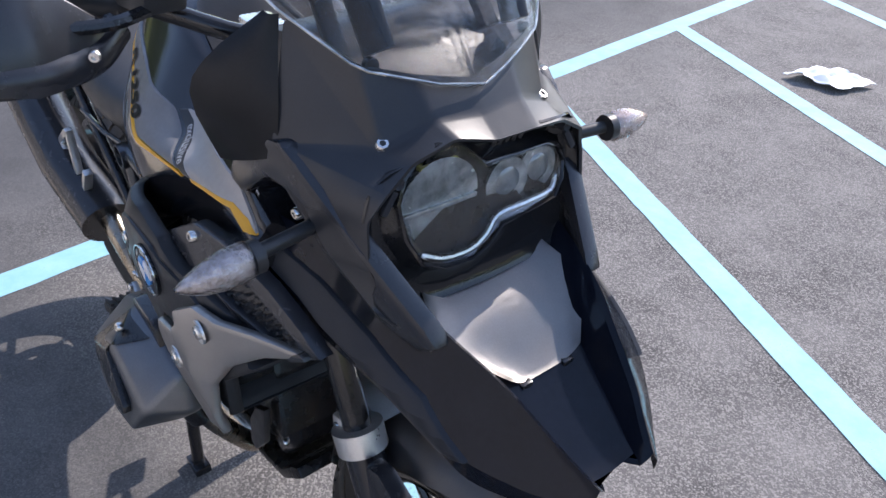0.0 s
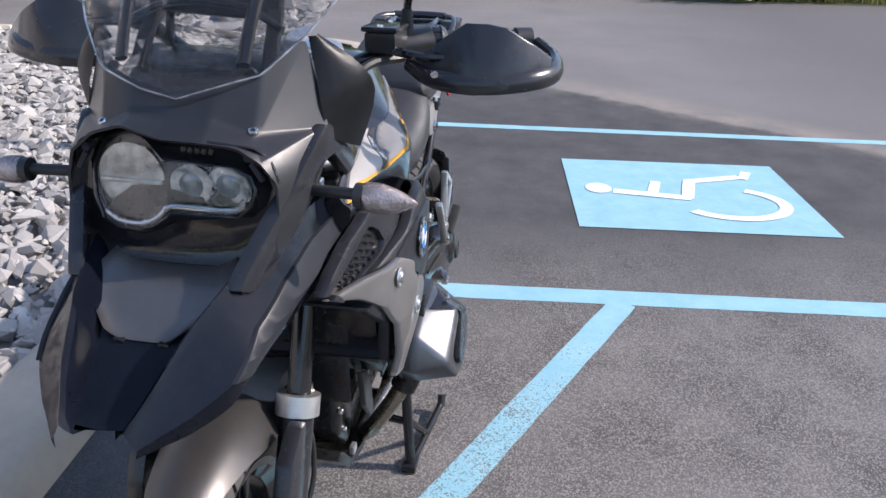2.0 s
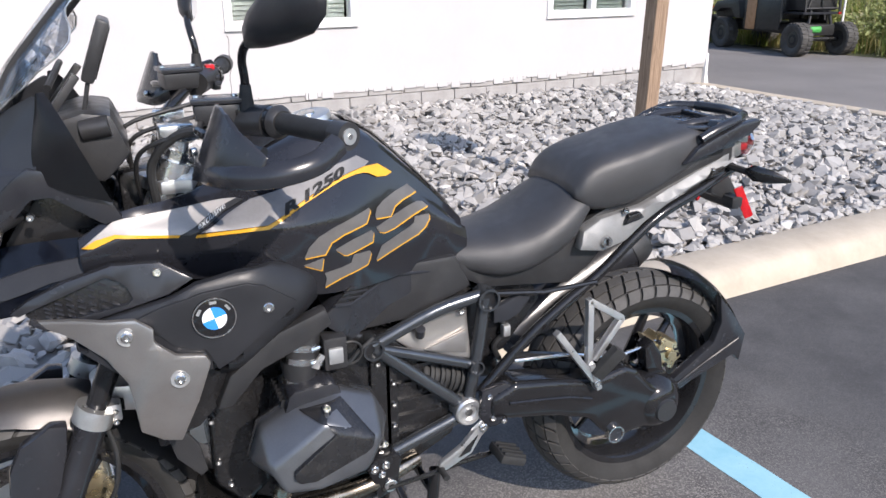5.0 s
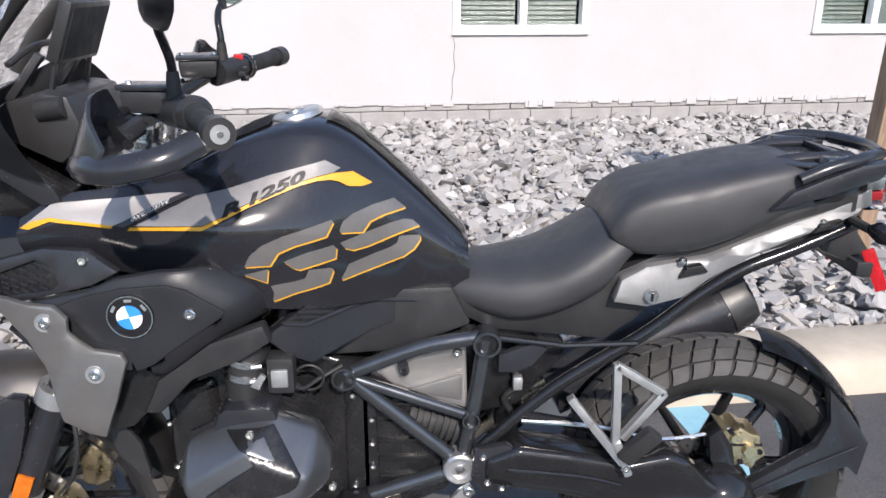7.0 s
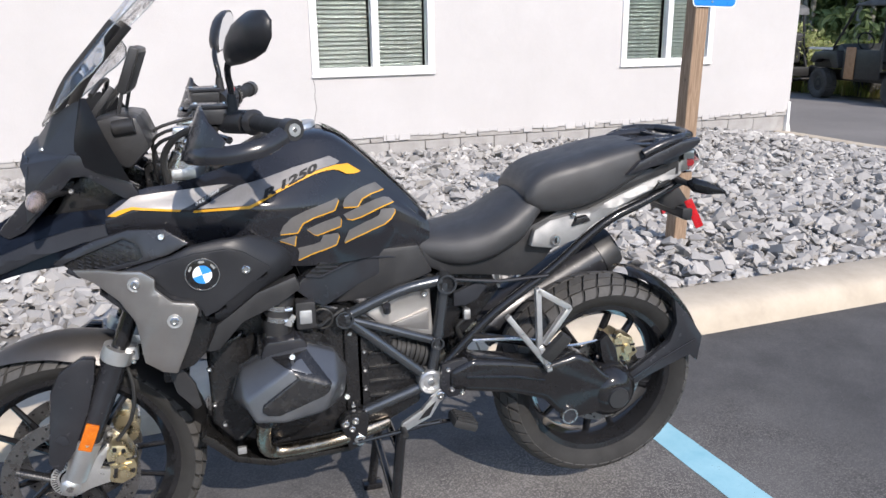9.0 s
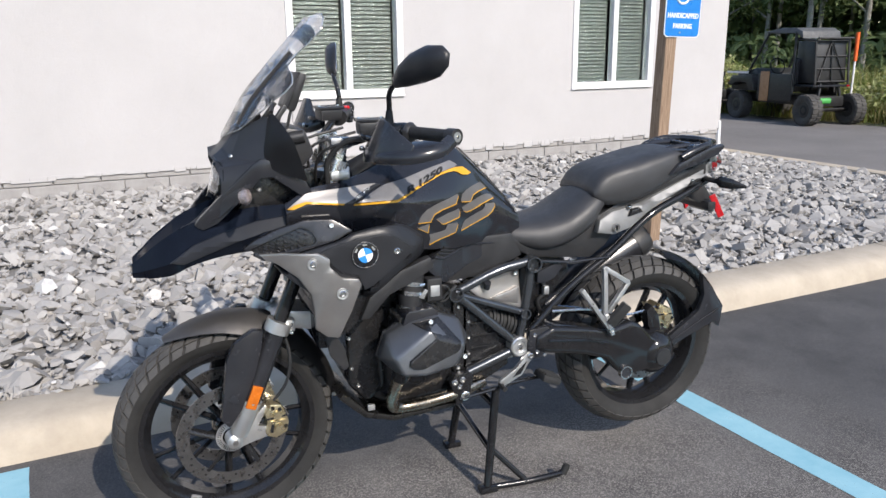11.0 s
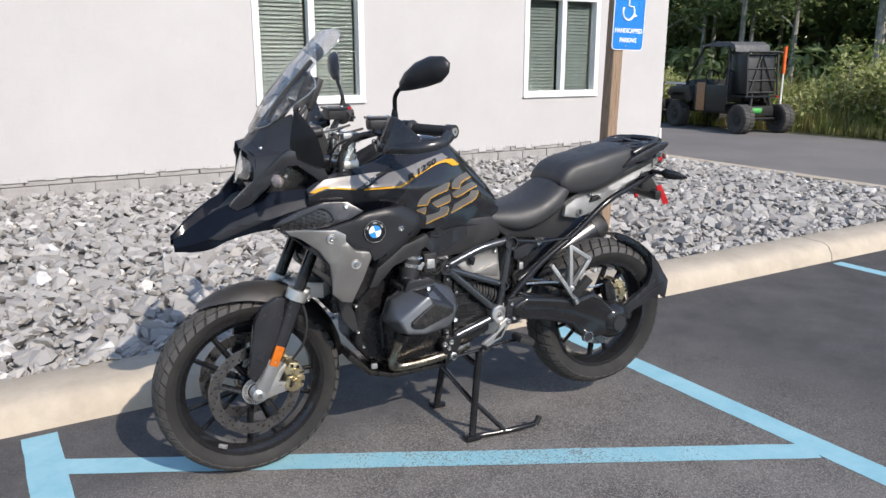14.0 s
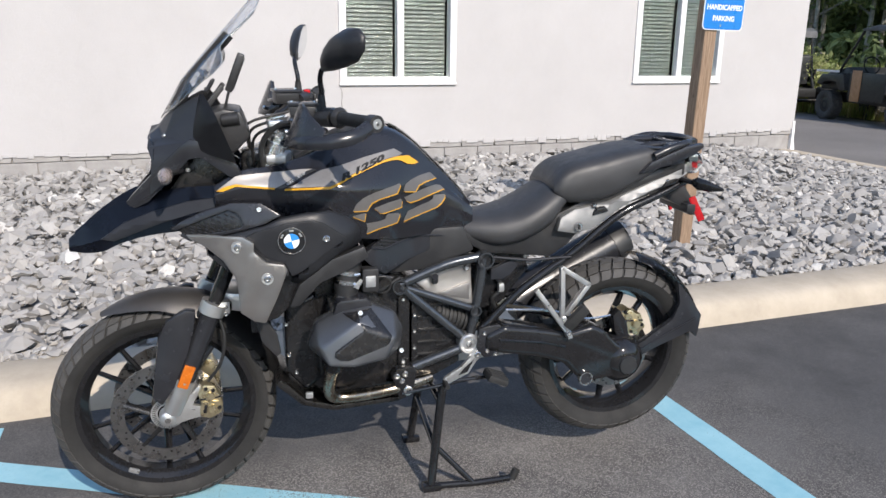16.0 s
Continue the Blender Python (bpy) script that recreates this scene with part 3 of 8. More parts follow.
for z in (SZ + 0.21, SZ - 0.20):
    part("bolt", lathe([(-0.063, 0.001), (-0.063, 0.006), (-0.058, 0.007)], (0.05, 0, z), "y", 10), GALV, sign)

# ---- motorcycle ----
TANK_PAINT = surface("storm_black_paint", (0.0127, 0.0130, 0.0159), (0.0166, 0.0169, 0.0202), rough=0.14, spread=0.02, coat=0.4, bump=0.0, spec=0.35)
BEAK_PAINT = surface("glossy_black_paint", (0.0084, 0.0112, 0.0196), (0.0126, 0.0161, 0.0266), rough=0.10, spread=0.02, coat=0.55, bump=0.0, spec=0.1)
SATIN = surface("black_satin_plastic", (0.0162, 0.0169, 0.0203), (0.0243, 0.0250, 0.0290), rough=0.24, spread=0.05, bump=0.10, fine=420, dust=0.01, spec=0.5)
MATT = surface("black_matt_plastic", (0.0175, 0.0175, 0.0186), (0.0284, 0.0284, 0.0297), rough=0.38, spread=0.08, bump=0.2, fine=380, dust=0.03, spec=0.45)
COWL = surface("black_cowl_plastic", (0.0168, 0.0174, 0.0202), (0.0240, 0.0250, 0.0282), rough=0.37, spread=0.04, bump=0.08, fine=420, spec=0.42)
FAIRING = surface("black_moulded_fairing", (0.0163, 0.0169, 0.0192), (0.0234, 0.0242, 0.0273), rough=0.38, spread=0.05, bump=0.25, fine=520, spec=0.3)
GREY_PLASTIC = surface("dark_grey_satin", (0.022, 0.0235, 0.028), (0.030, 0.032, 0.037), rough=0.34, spread=0.03, bump=0.05, fine=420, spec=0.12)
WARM_SILVER = surface("warm_silver_paint", (0.32, 0.303, 0.288), (0.38, 0.360, 0.342), rough=0.36, spread=0.04, metal=0.82, bump=0.05, fine=500)
RAIL_SILVER = surface("rail_silver", (0.19, 0.19, 0.188), (0.25, 0.25, 0.247), rough=0.5, spread=0.06, metal=0.35, bump=0.15, fine=300)
BRONZE = surface("dark_bronze_paint", (0.165, 0.157, 0.153), (0.20, 0.190, 0.185), rough=0.38, spread=0.04, metal=0.62, bump=0.05, fine=500)
ALLOY = surface("cast_alloy", (0.54, 0.54, 0.535), (0.66, 0.66, 0.65), rough=0.36, spread=0.1, metal=0.85, bump=0.2, fine=300)
BRIGHT = surface("polished_steel", (0.58, 0.57, 0.55), (0.68, 0.67, 0.65), rough=0.22, metal=1.0, bump=0.0)
FRAME_GREY = surface("frame_grey_metal", (0.075, 0.081, 0.089), (0.102, 0.109, 0.118), rough=0.22, spread=0.05, metal=0.75, bump=0.1, fine=400)
HEAD_GREY = surface("head_cover_grey", (0.105, 0.110, 0.119), (0.135, 0.141, 0.151), rough=0.33, spread=0.05, metal=0.7, bump=0.08, fine=350)
GLOSS_BLACK = surface("gloss_black_metal", (0.0098, 0.0098, 0.0108), (0.0157, 0.0157, 0.0171), rough=0.13, spread=0.03, coat=0.3, bump=0.0, spec=0.3)
ENGINE_BLACK = surface("engine_black", (0.0090, 0.0090, 0.0099), (0.0157, 0.0157, 0.0168), rough=0.24, spread=0.08, bump=0.25, fine=240, dust=0.03)
GOLD = surface("gold_caliper", (0.56, 0.47, 0.29), (0.68, 0.58, 0.38), rough=0.3, metal=0.92, bump=0.15)
DARK_STEEL = surface("dark_steel", (0.035, 0.034, 0.034), (0.06, 0.058, 0.056), rough=0.3, metal=0.8, bump=0.1, fine=300, dust=0.03)
DISC_STEEL = surface("disc_steel", (0.19, 0.186, 0.182), (0.28, 0.273, 0.268), rough=0.3, metal=0.95, bump=0.05, fine=300)
FORK_SILVER = surface("silver_fork_cap", (0.66, 0.66, 0.65), (0.78, 0.78, 0.77), rough=0.26, metal=0.95, bump=0.05)
YELLOW = surface("yellow_pinstripe", (0.60, 0.29, 0.015), (0.68, 0.34, 0.02), rough=0.4)
DECAL = surface("grey_band_decal", (0.165, 0.160, 0.160), (0.20, 0.195, 0.195), rough=0.42, metal=0.2, spec=0.3)
DECAL_LIGHT = surface("cream_silver_decal", (0.31, 0.292, 0.278), (0.36, 0.338, 0.322), rough=0.46, spread=0.05, metal=0.25, bump=0.0)
DECAL_DARK = surface("taupe_decal", (0.125, 0.118, 0.114), (0.155, 0.147, 0.14), rough=0.42, metal=0.3)
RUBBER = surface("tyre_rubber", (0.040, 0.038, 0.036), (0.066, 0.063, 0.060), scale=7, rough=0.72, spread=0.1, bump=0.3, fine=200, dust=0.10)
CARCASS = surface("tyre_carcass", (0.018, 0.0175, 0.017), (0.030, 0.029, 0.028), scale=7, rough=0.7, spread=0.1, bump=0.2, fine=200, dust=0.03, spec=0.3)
GRIP = surface("grip_rubber", (0.012, 0.012, 0.012), (0.02, 0.02, 0.02), rough=0.7, bump=0.3)
SEAT = surface("seat_vinyl", (0.0264, 0.0264, 0.0275), (0.0374, 0.0374, 0.0396), rough=0.47, spread=0.07, bump=0.5, fine=520, depth=0.001)
ORANGE = surface("amber_reflector", (0.46, 0.105, 0.008), (0.60, 0.155, 0.012), scale=60, rough=0.2, bump=0.4, fine=300)
RED = surface("red_reflector", (0.36, 0.006, 0.010), (0.52, 0.014, 0.02), scale=60, rough=0.2, bump=0.4, fine=300)
CHIP_BLUE = surface("emblem_blue", (0.02, 0.22, 0.62), (0.03, 0.26, 0.68), rough=0.2, coat=0.5)
CHIP_WHITE = surface("emblem_white", (0.78, 0.80, 0.82), (0.82, 0.83, 0.84), rough=0.2, coat=0.5)
SCREEN_GLASS = clear_glass("screen_plastic", (0.96, 0.97, 0.98), 0.005, 1.15)
LAMP_GLASS = clear_glass("lamp_lens", (0.95, 0.97, 0.97), 0.0, 1.35)
LENS_CLEAR = surface("indicator_lens", (0.34, 0.27, 0.25), (0.60, 0.52, 0.50), scale=70, rough=0.08, spread=0.03, metal=0.7, coat=0.6, bump=0.8, fine=240, depth=0.003)
LENS_GREY = surface("reflector_bowl", (0.20, 0.21, 0.20), (0.66, 0.67, 0.66), scale=30, rough=0.16, metal=0.7, bump=0.6, fine=70, depth=0.004)
DOME = surface("projector_lens", (0.16, 0.17, 0.17), (0.24, 0.25, 0.25), scale=20, rough=0.06, metal=0.3, coat=1.0, bump=0.0)
CABLE = surface("cable_sheath", (0.015, 0.015, 0.015), (0.025, 0.025, 0.025), rough=0.5)
LENS_YELLOW = surface("yellow_shield", (0.62, 0.56, 0.16), (0.72, 0.66, 0.24), rough=0.2, coat=0.5)
HEADER = surface("heated_steel", (0.20, 0.165, 0.125), (0.40, 0.36, 0.30), scale=9, rough=0.25, metal=1.0, bump=0.0)
MIRROR = surface("mirror_glass", (0.75, 0.78, 0.8), (0.77, 0.8, 0.82), rough=0.02, spread=0.0, metal=1.0, bump=0.0)

bike = thing("motorcycle", "black adventure motorcycle with yellow pinstripes on its centre stand", "motorcycle")


def on(name, bm, mat, parent=None, label="", smooth=40):
    return part(name, bm, mat, parent or bike, label, smooth)


def pair(name, bm, mat, parent=None, label="", smooth=40):
    """A part and its mirror image."""
    other = mirrored(bm)
    return on(name, bm, mat, parent, label, smooth), on(name, other, mat, parent, label, smooth)


def screw(x, y, z, parent, r=0.009, out=(0, -1, 0), mat=None):
    """A round socket-head screw."""
    bm = lathe([(-0.004, r), (0.003, r), (0.005, r * 0.8), (0.005, r * 0.45), (0.001, r * 0.4)], (0, 0, 0), "z", 14)
    turn = Vector(out).to_track_quat("Z", "Y").to_matrix().to_4x4()
    return on("screw", move(bm, Matrix.Translation((x, y, z)) @ turn), mat or BRIGHT, parent)


def bar(a, b, width, thick, bevel=0.003):
    """A flat bar from a to b in a plane of constant y; width in that plane."""
    a, b = Vector(a), Vector(b)
    way, length = (b - a).normalized(), (b - a).length
    bm = box(-width / 2, width / 2, -thick / 2, thick / 2, -width / 3, length + width / 3, bevel)
    return move(bm, Matrix.Translation(a) @ way.to_track_quat("Z", "Y").to_matrix().to_4x4())


FRONT, REAR = Vector((-0.7625, 0, 0.333)), Vector((0.728, 0, 0.392))
HEAD_PIN, HEAD_AXIS = Vector((-0.39, 0, 1.10)), Vector((0.43, 0, 1)).normalized()
STEER = Matrix.Translation(HEAD_PIN) @ Matrix.Rotation(radians(4.0), 4, HEAD_AXIS) @ Matrix.Translation(-HEAD_PIN)   # turned a little to the left


# wheels
def tyre_form(r, w, rim):
    """Cross-section from one bead over the crown to the other."""
    side = [(-w * 0.62, rim - 0.004), (-w * 0.80, rim + 0.012), (-w * 0.94, (rim + r) / 2 - 0.008), (-w * 0.965, (rim + r) / 2 + 0.006)]
    crown = [(w * math.sin(a) * 0.985, r - (1 - math.cos(a)) * w * 0.72) for a in np.linspace(-1.2, 1.2, 13)]
    return side + crown + [(-a, b) for a, b in side[::-1]]


def tread_blocks(r, w, pitches, centre):
    """Chevron blocks over the crown, proud of the carcass by 6 mm."""
    verts, faces = [], []

    def place(s, turn, lift):
        a = s * 1.2
        y, rad = w * math.sin(a) * 0.985, r - (1 - math.cos(a)) * w * 0.72
        n = Vector((math.sin(a) * 0.8, math.cos(a))).normalized()
        y, rad = y + n.x * lift, rad + n.y * lift
        return (centre.x + rad * math.cos(turn), y, centre.z + rad * math.sin(turn))

    step = 2 * math.pi / pitches
    for k in range(pitches):
        for sgn in (1, -1):
            for s0, s1, shift, span in ((0.02, 0.32, 0.0, 0.90), (0.35, 0.64, 0.38, 0.88), (0.67, 1.02, 0.66, 0.84)):
                base = len(verts)
                t0 = step * (k + shift + (0.5 if sgn < 0 else 0))
                for lift in (-0.002, 0.0065):
                    trim = 0.0 if lift < 0 else 0.03
                    for s, u in ((s0 + trim * 0.3, trim), (s0 + trim * 0.3, span - trim), ((s0 + s1) / 2, span - trim + 0.12), (s1 - trim * 0.3, span - trim + 0.30), (s1 - trim * 0.3, 0.30 + trim), ((s0 + s1) / 2, 0.12 + trim)):
                        verts.append(place(sgn * s, t0 + step * u, lift))
                faces.append([base + 6, base + 7, base + 8, base + 11])
                faces.append([base + 8, base + 9, base + 10, base + 11])
                for i in range(6):
                    j = (i + 1) % 6
                    faces.append([base + i, base + j, base + 6 + j, base + 6 + i])
    bm = bmesh.new()
    made = [bm.verts.new(v) for v in verts]
    for f in faces:
        bm.faces.new([made[i] for i in f])
    return bm


def wheel(name, centre, r, w, rim, label, pitches, spokes, hub):
    c = tuple(centre)
    form = [(-w * 0.66, rim - 0.012), (-w * 0.70, rim + 0.004), (-w * 0.60, rim + 0.004), (-w * 0.55, rim - 0.016), (-w * 0.2, rim - 0.026), (w * 0.2, rim - 0.026), (w * 0.55, rim - 0.016), (w * 0.60, rim + 0.004), (w * 0.70, rim + 0.004), (w * 0.66, rim - 0.012), (w * 0.3, rim - 0.034), (-w * 0.3, rim - 0.034)]
    ob = on(name, lathe(form, c, "y", 72, close=True), GLOSS_BLACK, None, label)
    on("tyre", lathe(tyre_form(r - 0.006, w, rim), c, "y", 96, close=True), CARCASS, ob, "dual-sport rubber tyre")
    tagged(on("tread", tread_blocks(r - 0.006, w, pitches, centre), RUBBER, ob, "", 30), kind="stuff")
    on("hub", lathe([(-0.055, 0.012), (-0.055, 0.034), (-0.03, 0.05), (0.03, 0.05), (0.055, 0.034), (0.055, 0.012)], c, "y", 32), GLOSS_BLACK, ob)
    for k in range(spokes):
        a = 2 * math.pi * (k + 0.25) / spokes
        lean = 0.10 if k % 2 else -0.10
        p = Vector((math.cos(a), 0, math.sin(a)))
        q = Vector((math.cos(a + lean), 0, math.sin(a + lean)))
        sp = tube([centre + p * hub + Vector((0, -0.02 if k % 2 else 0.02, 0)), centre + q * (rim - 0.028)], 0.010, 8, flat=1.5, radii=(0.0105, 0.0075))
        on("spoke", sp, GLOSS_BLACK, ob)
    return ob


front = wheel("front_wheel", FRONT, 0.333, 0.060, 0.261, "black cast front wheel", 46, 10, 0.04)
rear = wheel("rear_wheel", REAR, 0.322, 0.087, 0.234, "black cast rear wheel", 42, 10, 0.04)


def brake_disc(centre, y, r, inner, parent):
    bm = lathe([(y - 0.0025, inner), (y - 0.0025, r), (y + 0.0025, r), (y + 0.0025, inner)], tuple(centre), "y", 64, close=True)
    disc = on("brake_disc", bm, DISC_STEEL, None, "drilled steel brake disc")
    holes = None
    for k in range(48):
        a = 2 * math.pi * k / 48
        rad = inner + (r - inner) * (0.25, 0.5, 0.75)[k % 3]
        holes = join(holes, lathe([(y - 0.0032, 0.0002), (y - 0.0032, 0.0035), (y + 0.0032, 0.0035), (y + 0.0032, 0.0002)], (centre.x + rad * math.cos(a), 0, centre.z + rad * math.sin(a)), "y", 8))
    tagged(on("drill_hole", holes, ENGINE_BLACK, disc), kind="stuff")
    return disc


for y in (-0.072, 0.072):
    d = brake_disc(FRONT, y, 0.163, 0.124, front)
    carrier = None
    for k in range(5):
        a = 2 * math.pi * k / 5 + 0.3
        carrier = join(carrier, tube([FRONT + Vector((0.04 * math.cos(a + 0.3), y, 0.04 * math.sin(a + 0.3))), FRONT + Vector((0.130 * math.cos(a), y, 0.130 * math.sin(a)))], 0.011, 6, flat=0.4))
    on("disc_carrier", carrier, ENGINE_BLACK, d)
rear_disc = brake_disc(REAR, -0.062, 0.132, 0.095, rear)
sensor = lathe([(-0.082, 0.030), (-0.082, 0.050), (-0.079, 0.050), (-0.079, 0.030)], tuple(FRONT), "y", 48, close=True)
sens = on("sensor_ring", sensor, ALLOY)
slots = None
for k in range(40):
    a = 2 * math.pi * k / 40
    slots = join(slots, bar(FRONT + Vector((0.036 * math.cos(a), -0.0825, 0.036 * math.sin(a))), FRONT + Vector((0.046 * math.cos(a), -0.0825, 0.046 * math.sin(a))), 0.003, 0.002, 0))
tagged(on("slot", slots, ENGINE_BLACK, sens), kind="stuff")
on("balance_weight", move(box(-0.016, 0.016, -0.004, 0.004, -0.007, 0.007, 0.002), Matrix.Translation((-0.88, -0.034, 0.125)) @ pose(0, 0, 0, 0, 26, 0)), ALLOY, front)


# fork
def fork_x(z):
    return -0.752 + 0.43 * (z - 0.345)


for s in (-1, 1):
    y = 0.105 * s
    leg = on("fork_leg", tube([(fork_x(0.43), y, 0.43), (fork_x(0.68), y, 0.68)], 0.030, 20), SATIN, None, "black fork slider")
    on("fork_tube", tube([(fork_x(0.67), y, 0.67), (fork_x(1.10), y * 0.95, 1.10)], 0.021, 16), GLOSS_BLACK)
    foot = on("fork_foot", tube([(fork_x(0.345) + 0.004, y, 0.35), (fork_x(0.455), y * 1.04, 0.455)], 0.030, 24, radii=(0.027, 0.0335)), ALLOY, None, "silver cast fork foot")
    on("axle_boss", lathe([(y + s * 0.024, 0.004), (y + s * 0.022, 0.016), (y + s * 0.016, 0.023), (y - s * 0.02, 0.026), (y - s * 0.02, 0.004)], (FRONT.x, 0, FRONT.z), "y", 24), ALLOY, foot)
    on("axle_cap", lathe([(y + s * 0.026, 0.002), (y + s * 0.026, 0.009), (y + s * 0.02, 0.010)], (FRONT.x, 0, FRONT.z), "y", 6), BRIGHT, foot)
    way = Vector((0.43, 0, 1)).normalized()
    c = Vector((fork_x(0.672), y, 0.672))
    clamp = on("fork_clamp", tube([c - way * 0.018, c - way * 0.015, c + way * 0.015, c + way * 0.018], 0.038, 28), ALLOY, None, "silver fork clamp")
    on("clamp_lug", box(c.x + 0.018, c.x + 0.048, y - 0.016, y + 0.016, 0.652, 0.690, 0.006), ALLOY, clamp)
    for dz in (0.652, 0.674):
        screw(c.x + 0.035, y + s * 0.014, dz, clamp, 0.007, (0, s, 0))
    on("fork_bridge_arm", bar((c.x + 0.02, y * 0.75, 0.66), (c.x + 0.10, 0.02 * s, 0.66), 0.03, 0.03, 0.006), ENGINE_BLACK)
    # caliper on its silver bracket
    arm = prism([(-0.775, 0.318), (-0.752, 0.304), (-0.70, 0.318), (-0.618, 0.330), (-0.604, 0.352), (-0.640, 0.352), (-0.690, 0.365), (-0.672, 0.395), (-0.655, 0.42), (-0.668, 0.428), (-0.700, 0.395), (-0.735, 0.372)], -0.112, -0.094, "y", 0.004)
    if s > 0:
        bmesh.ops.scale(arm, vec=(1, -1, 1), verts=arm.verts)
    on("caliper_bracket", arm, ALLOY, None, "silver caliper bracket")
    body = prism([(-0.672, 0.335), (-0.642, 0.322), (-0.606, 0.338), (-0.600, 0.372), (-0.611, 0.405), (-0.622, 0.432), (-0.655, 0.438), (-0.672, 0.405), (-0.664, 0.37)], -0.133, -0.060, "y", 0.009, 2)
    lug = lathe([(-0.142, 0.003), (-0.142, 0.013), (-0.13, 0.015)], (-0.637, 0, 0.40), "y", 16)
    lug = join(lug, lathe([(-0.142, 0.003), (-0.142, 0.013), (-0.13, 0.015)], (-0.632, 0, 0.358), "y", 16))
    rib = box(-0.66, -0.612, -0.139, -0.12, 0.377, 0.383, 0.002)
    for bmx in (body, lug, rib):
        if s > 0:
            bmesh.ops.scale(bmx, vec=(1, -1, 1), verts=bmx.verts)
    cal = on("brake_caliper", body, GOLD, None, "gold four-piston brake caliper")
    on("piston_cover", lug, GOLD, cal)
    on("caliper_rib", rib, GOLD, cal)
    for x, z in ((-0.655, 0.352), (-0.648, 0.425), (-0.612, 0.36), (-0.628, 0.418)):
        screw(x, s * 0.134, z, cal, 0.0055, (0, s, 0), ENGINE_BLACK)
    on("caliper_gap", prism([(-0.668, 0.388), (-0.606, 0.392), (-0.606, 0.397), (-0.667, 0.393)], s * 0.128, s * 0.1345, "y", 0.0005), ENGINE_BLACK, cal)
    on("caliper_gap", prism([(-0.660, 0.345), (-0.650, 0.345), (-0.646, 0.372), (-0.655, 0.372)], s * 0.128, s * 0.1345, "y", 0.0005), ENGINE_BLACK, cal)
    on("pad_pin", tube([(-0.603, s * 0.075, 0.395), (-0.603, s * 0.130, 0.395)], 0.004, 8), BRIGHT, cal)
    on("brake_hose", tube([(-0.64, y + 0.01 * s, 0.44), (-0.60, y + 0.02 * s, 0.50), (-0.585, y + 0.015 * s, 0.58), (-0.60, y, 0.66)], 0.005, 8, 6), CABLE)
    refl = box(-0.016, 0.016, -0.005, 0.005, -0.036, 0.036, 0.003)
    move(refl, Matrix.Translation((fork_x(0.47) - 0.002, y + s * 0.032, 0.472)) @ pose(0, 0, 0, 0, 23, 0))
    on("side_reflector", refl, ORANGE, leg, "amber side reflector")


# front mudguard: a shell over the wheel
def guard_ring(a, r, w, drop, n=13):
    a = radians(a)
    out = Vector((-math.sin(a), 0, math.cos(a)))
    c = FRONT + out * r
    return [c + Vector((0, w * t, 0)) - out * drop * abs(t) ** 2.4 for t in np.linspace(-1, 1, n)]


rings = [guard_ring(a, r, w, d) for a, r, w, d in zip(np.linspace(28, -83, 24), [lerp(t, (0, 0.356), (0.25, 0.372), (0.45, 0.380), (0.7, 0.366), (1, 0.354)) for t in np.linspace(0, 1, 24)], [lerp(t, (0, 0.022), (0.1, 0.055), (0.3, 0.082), (0.7, 0.085), (0.88, 0.06), (1, 0.012)) for t in np.linspace(0, 1, 24)], [lerp(t, (0, 0.008), (0.2, 0.035), (0.4, 0.06), (0.7, 0.05), (1, 0.03)) for t in np.linspace(0, 1, 24)])]
bm = skin(rings[:13], closed=False)
bmesh.ops.solidify(bm, geom=bm.faces[:], thickness=0.004)
fender = on("front_mudguard", bm, BRONZE, None, "dark bronze satin front mudguard")
bm = skin(rings[12:], closed=False)
bmesh.ops.solidify(bm, geom=bm.faces[:], thickness=0.0035)
on("mudguard_tail", bm, MATT, fender)
for s in (-1, 1):
    bm = prism([(-0.800, 0.415), (-0.785, 0.500), (-0.770, 0.600), (-0.745, 0.648), (-0.690, 0.680), (-0.660, 0.675), (-0.668, 0.620), (-0.690, 0.545), (-0.735, 0.440), (-0.775, 0.385)], -0.135, -0.105, "y", 0.008)
    eye = prism([(-0.775, 0.478), (-0.762, 0.492), (-0.748, 0.484), (-0.744, 0.462), (-0.760, 0.462)], -0.1375, -0.134, "y", 0.001)
    if s > 0:
        for b in (bm, eye):
            bmesh.ops.scale(b, vec=(1, -1, 1), verts=b.verts)
    g = on("fork_guard", bm, SATIN, fender, "black fork guard")
    on("guard_mark", eye, GREY_PLASTIC, fender)

# all that turns with the fork
for ob in bike.children:
    if ob not in (rear, rear_disc):
        ob.matrix_basis = STEER @ ob.matrix_basis

# beak
STATIONS = [(-0.985, 0.056, 0.846, 0.882, 0.042, 0.864), (-0.955, 0.082, 0.848, 0.906, 0.055, 0.872), (-0.93, 0.104, 0.850, 0.928, 0.066, 0.885), (-0.88, 0.138, 0.862, 0.964, 0.082, 0.912), (-0.83, 0.152, 0.886, 0.992, 0.100, 0.938), (-0.75, 0.166, 0.908, 1.020, 0.120, 0.965), (-0.65, 0.178, 0.920, 1.036, 0.142, 0.985), (-0.54, 0.188, 0.935, 1.042, 0.165, 1.0)]


def beak_ring(x, w, zl, zu, ry, zc):
    half = [(w * 0.94, zl), (w, zl + 0.36 * (zu - zl)), (ry + 0.006, zu - 0.012), (ry, zu), (ry - 0.007, zu - 0.006), (ry * 0.66, zc + 0.004), (0.0, zc)]
    ring = [Vector((x, -y, z)) for y, z in half] + [Vector((x, y, z)) for y, z in half[-2::-1]]
    if x < -0.97:
        for q in ring:
            q.x += 0.045 * max(0.0, 1 - abs(q.y) / 0.030)
    return ring


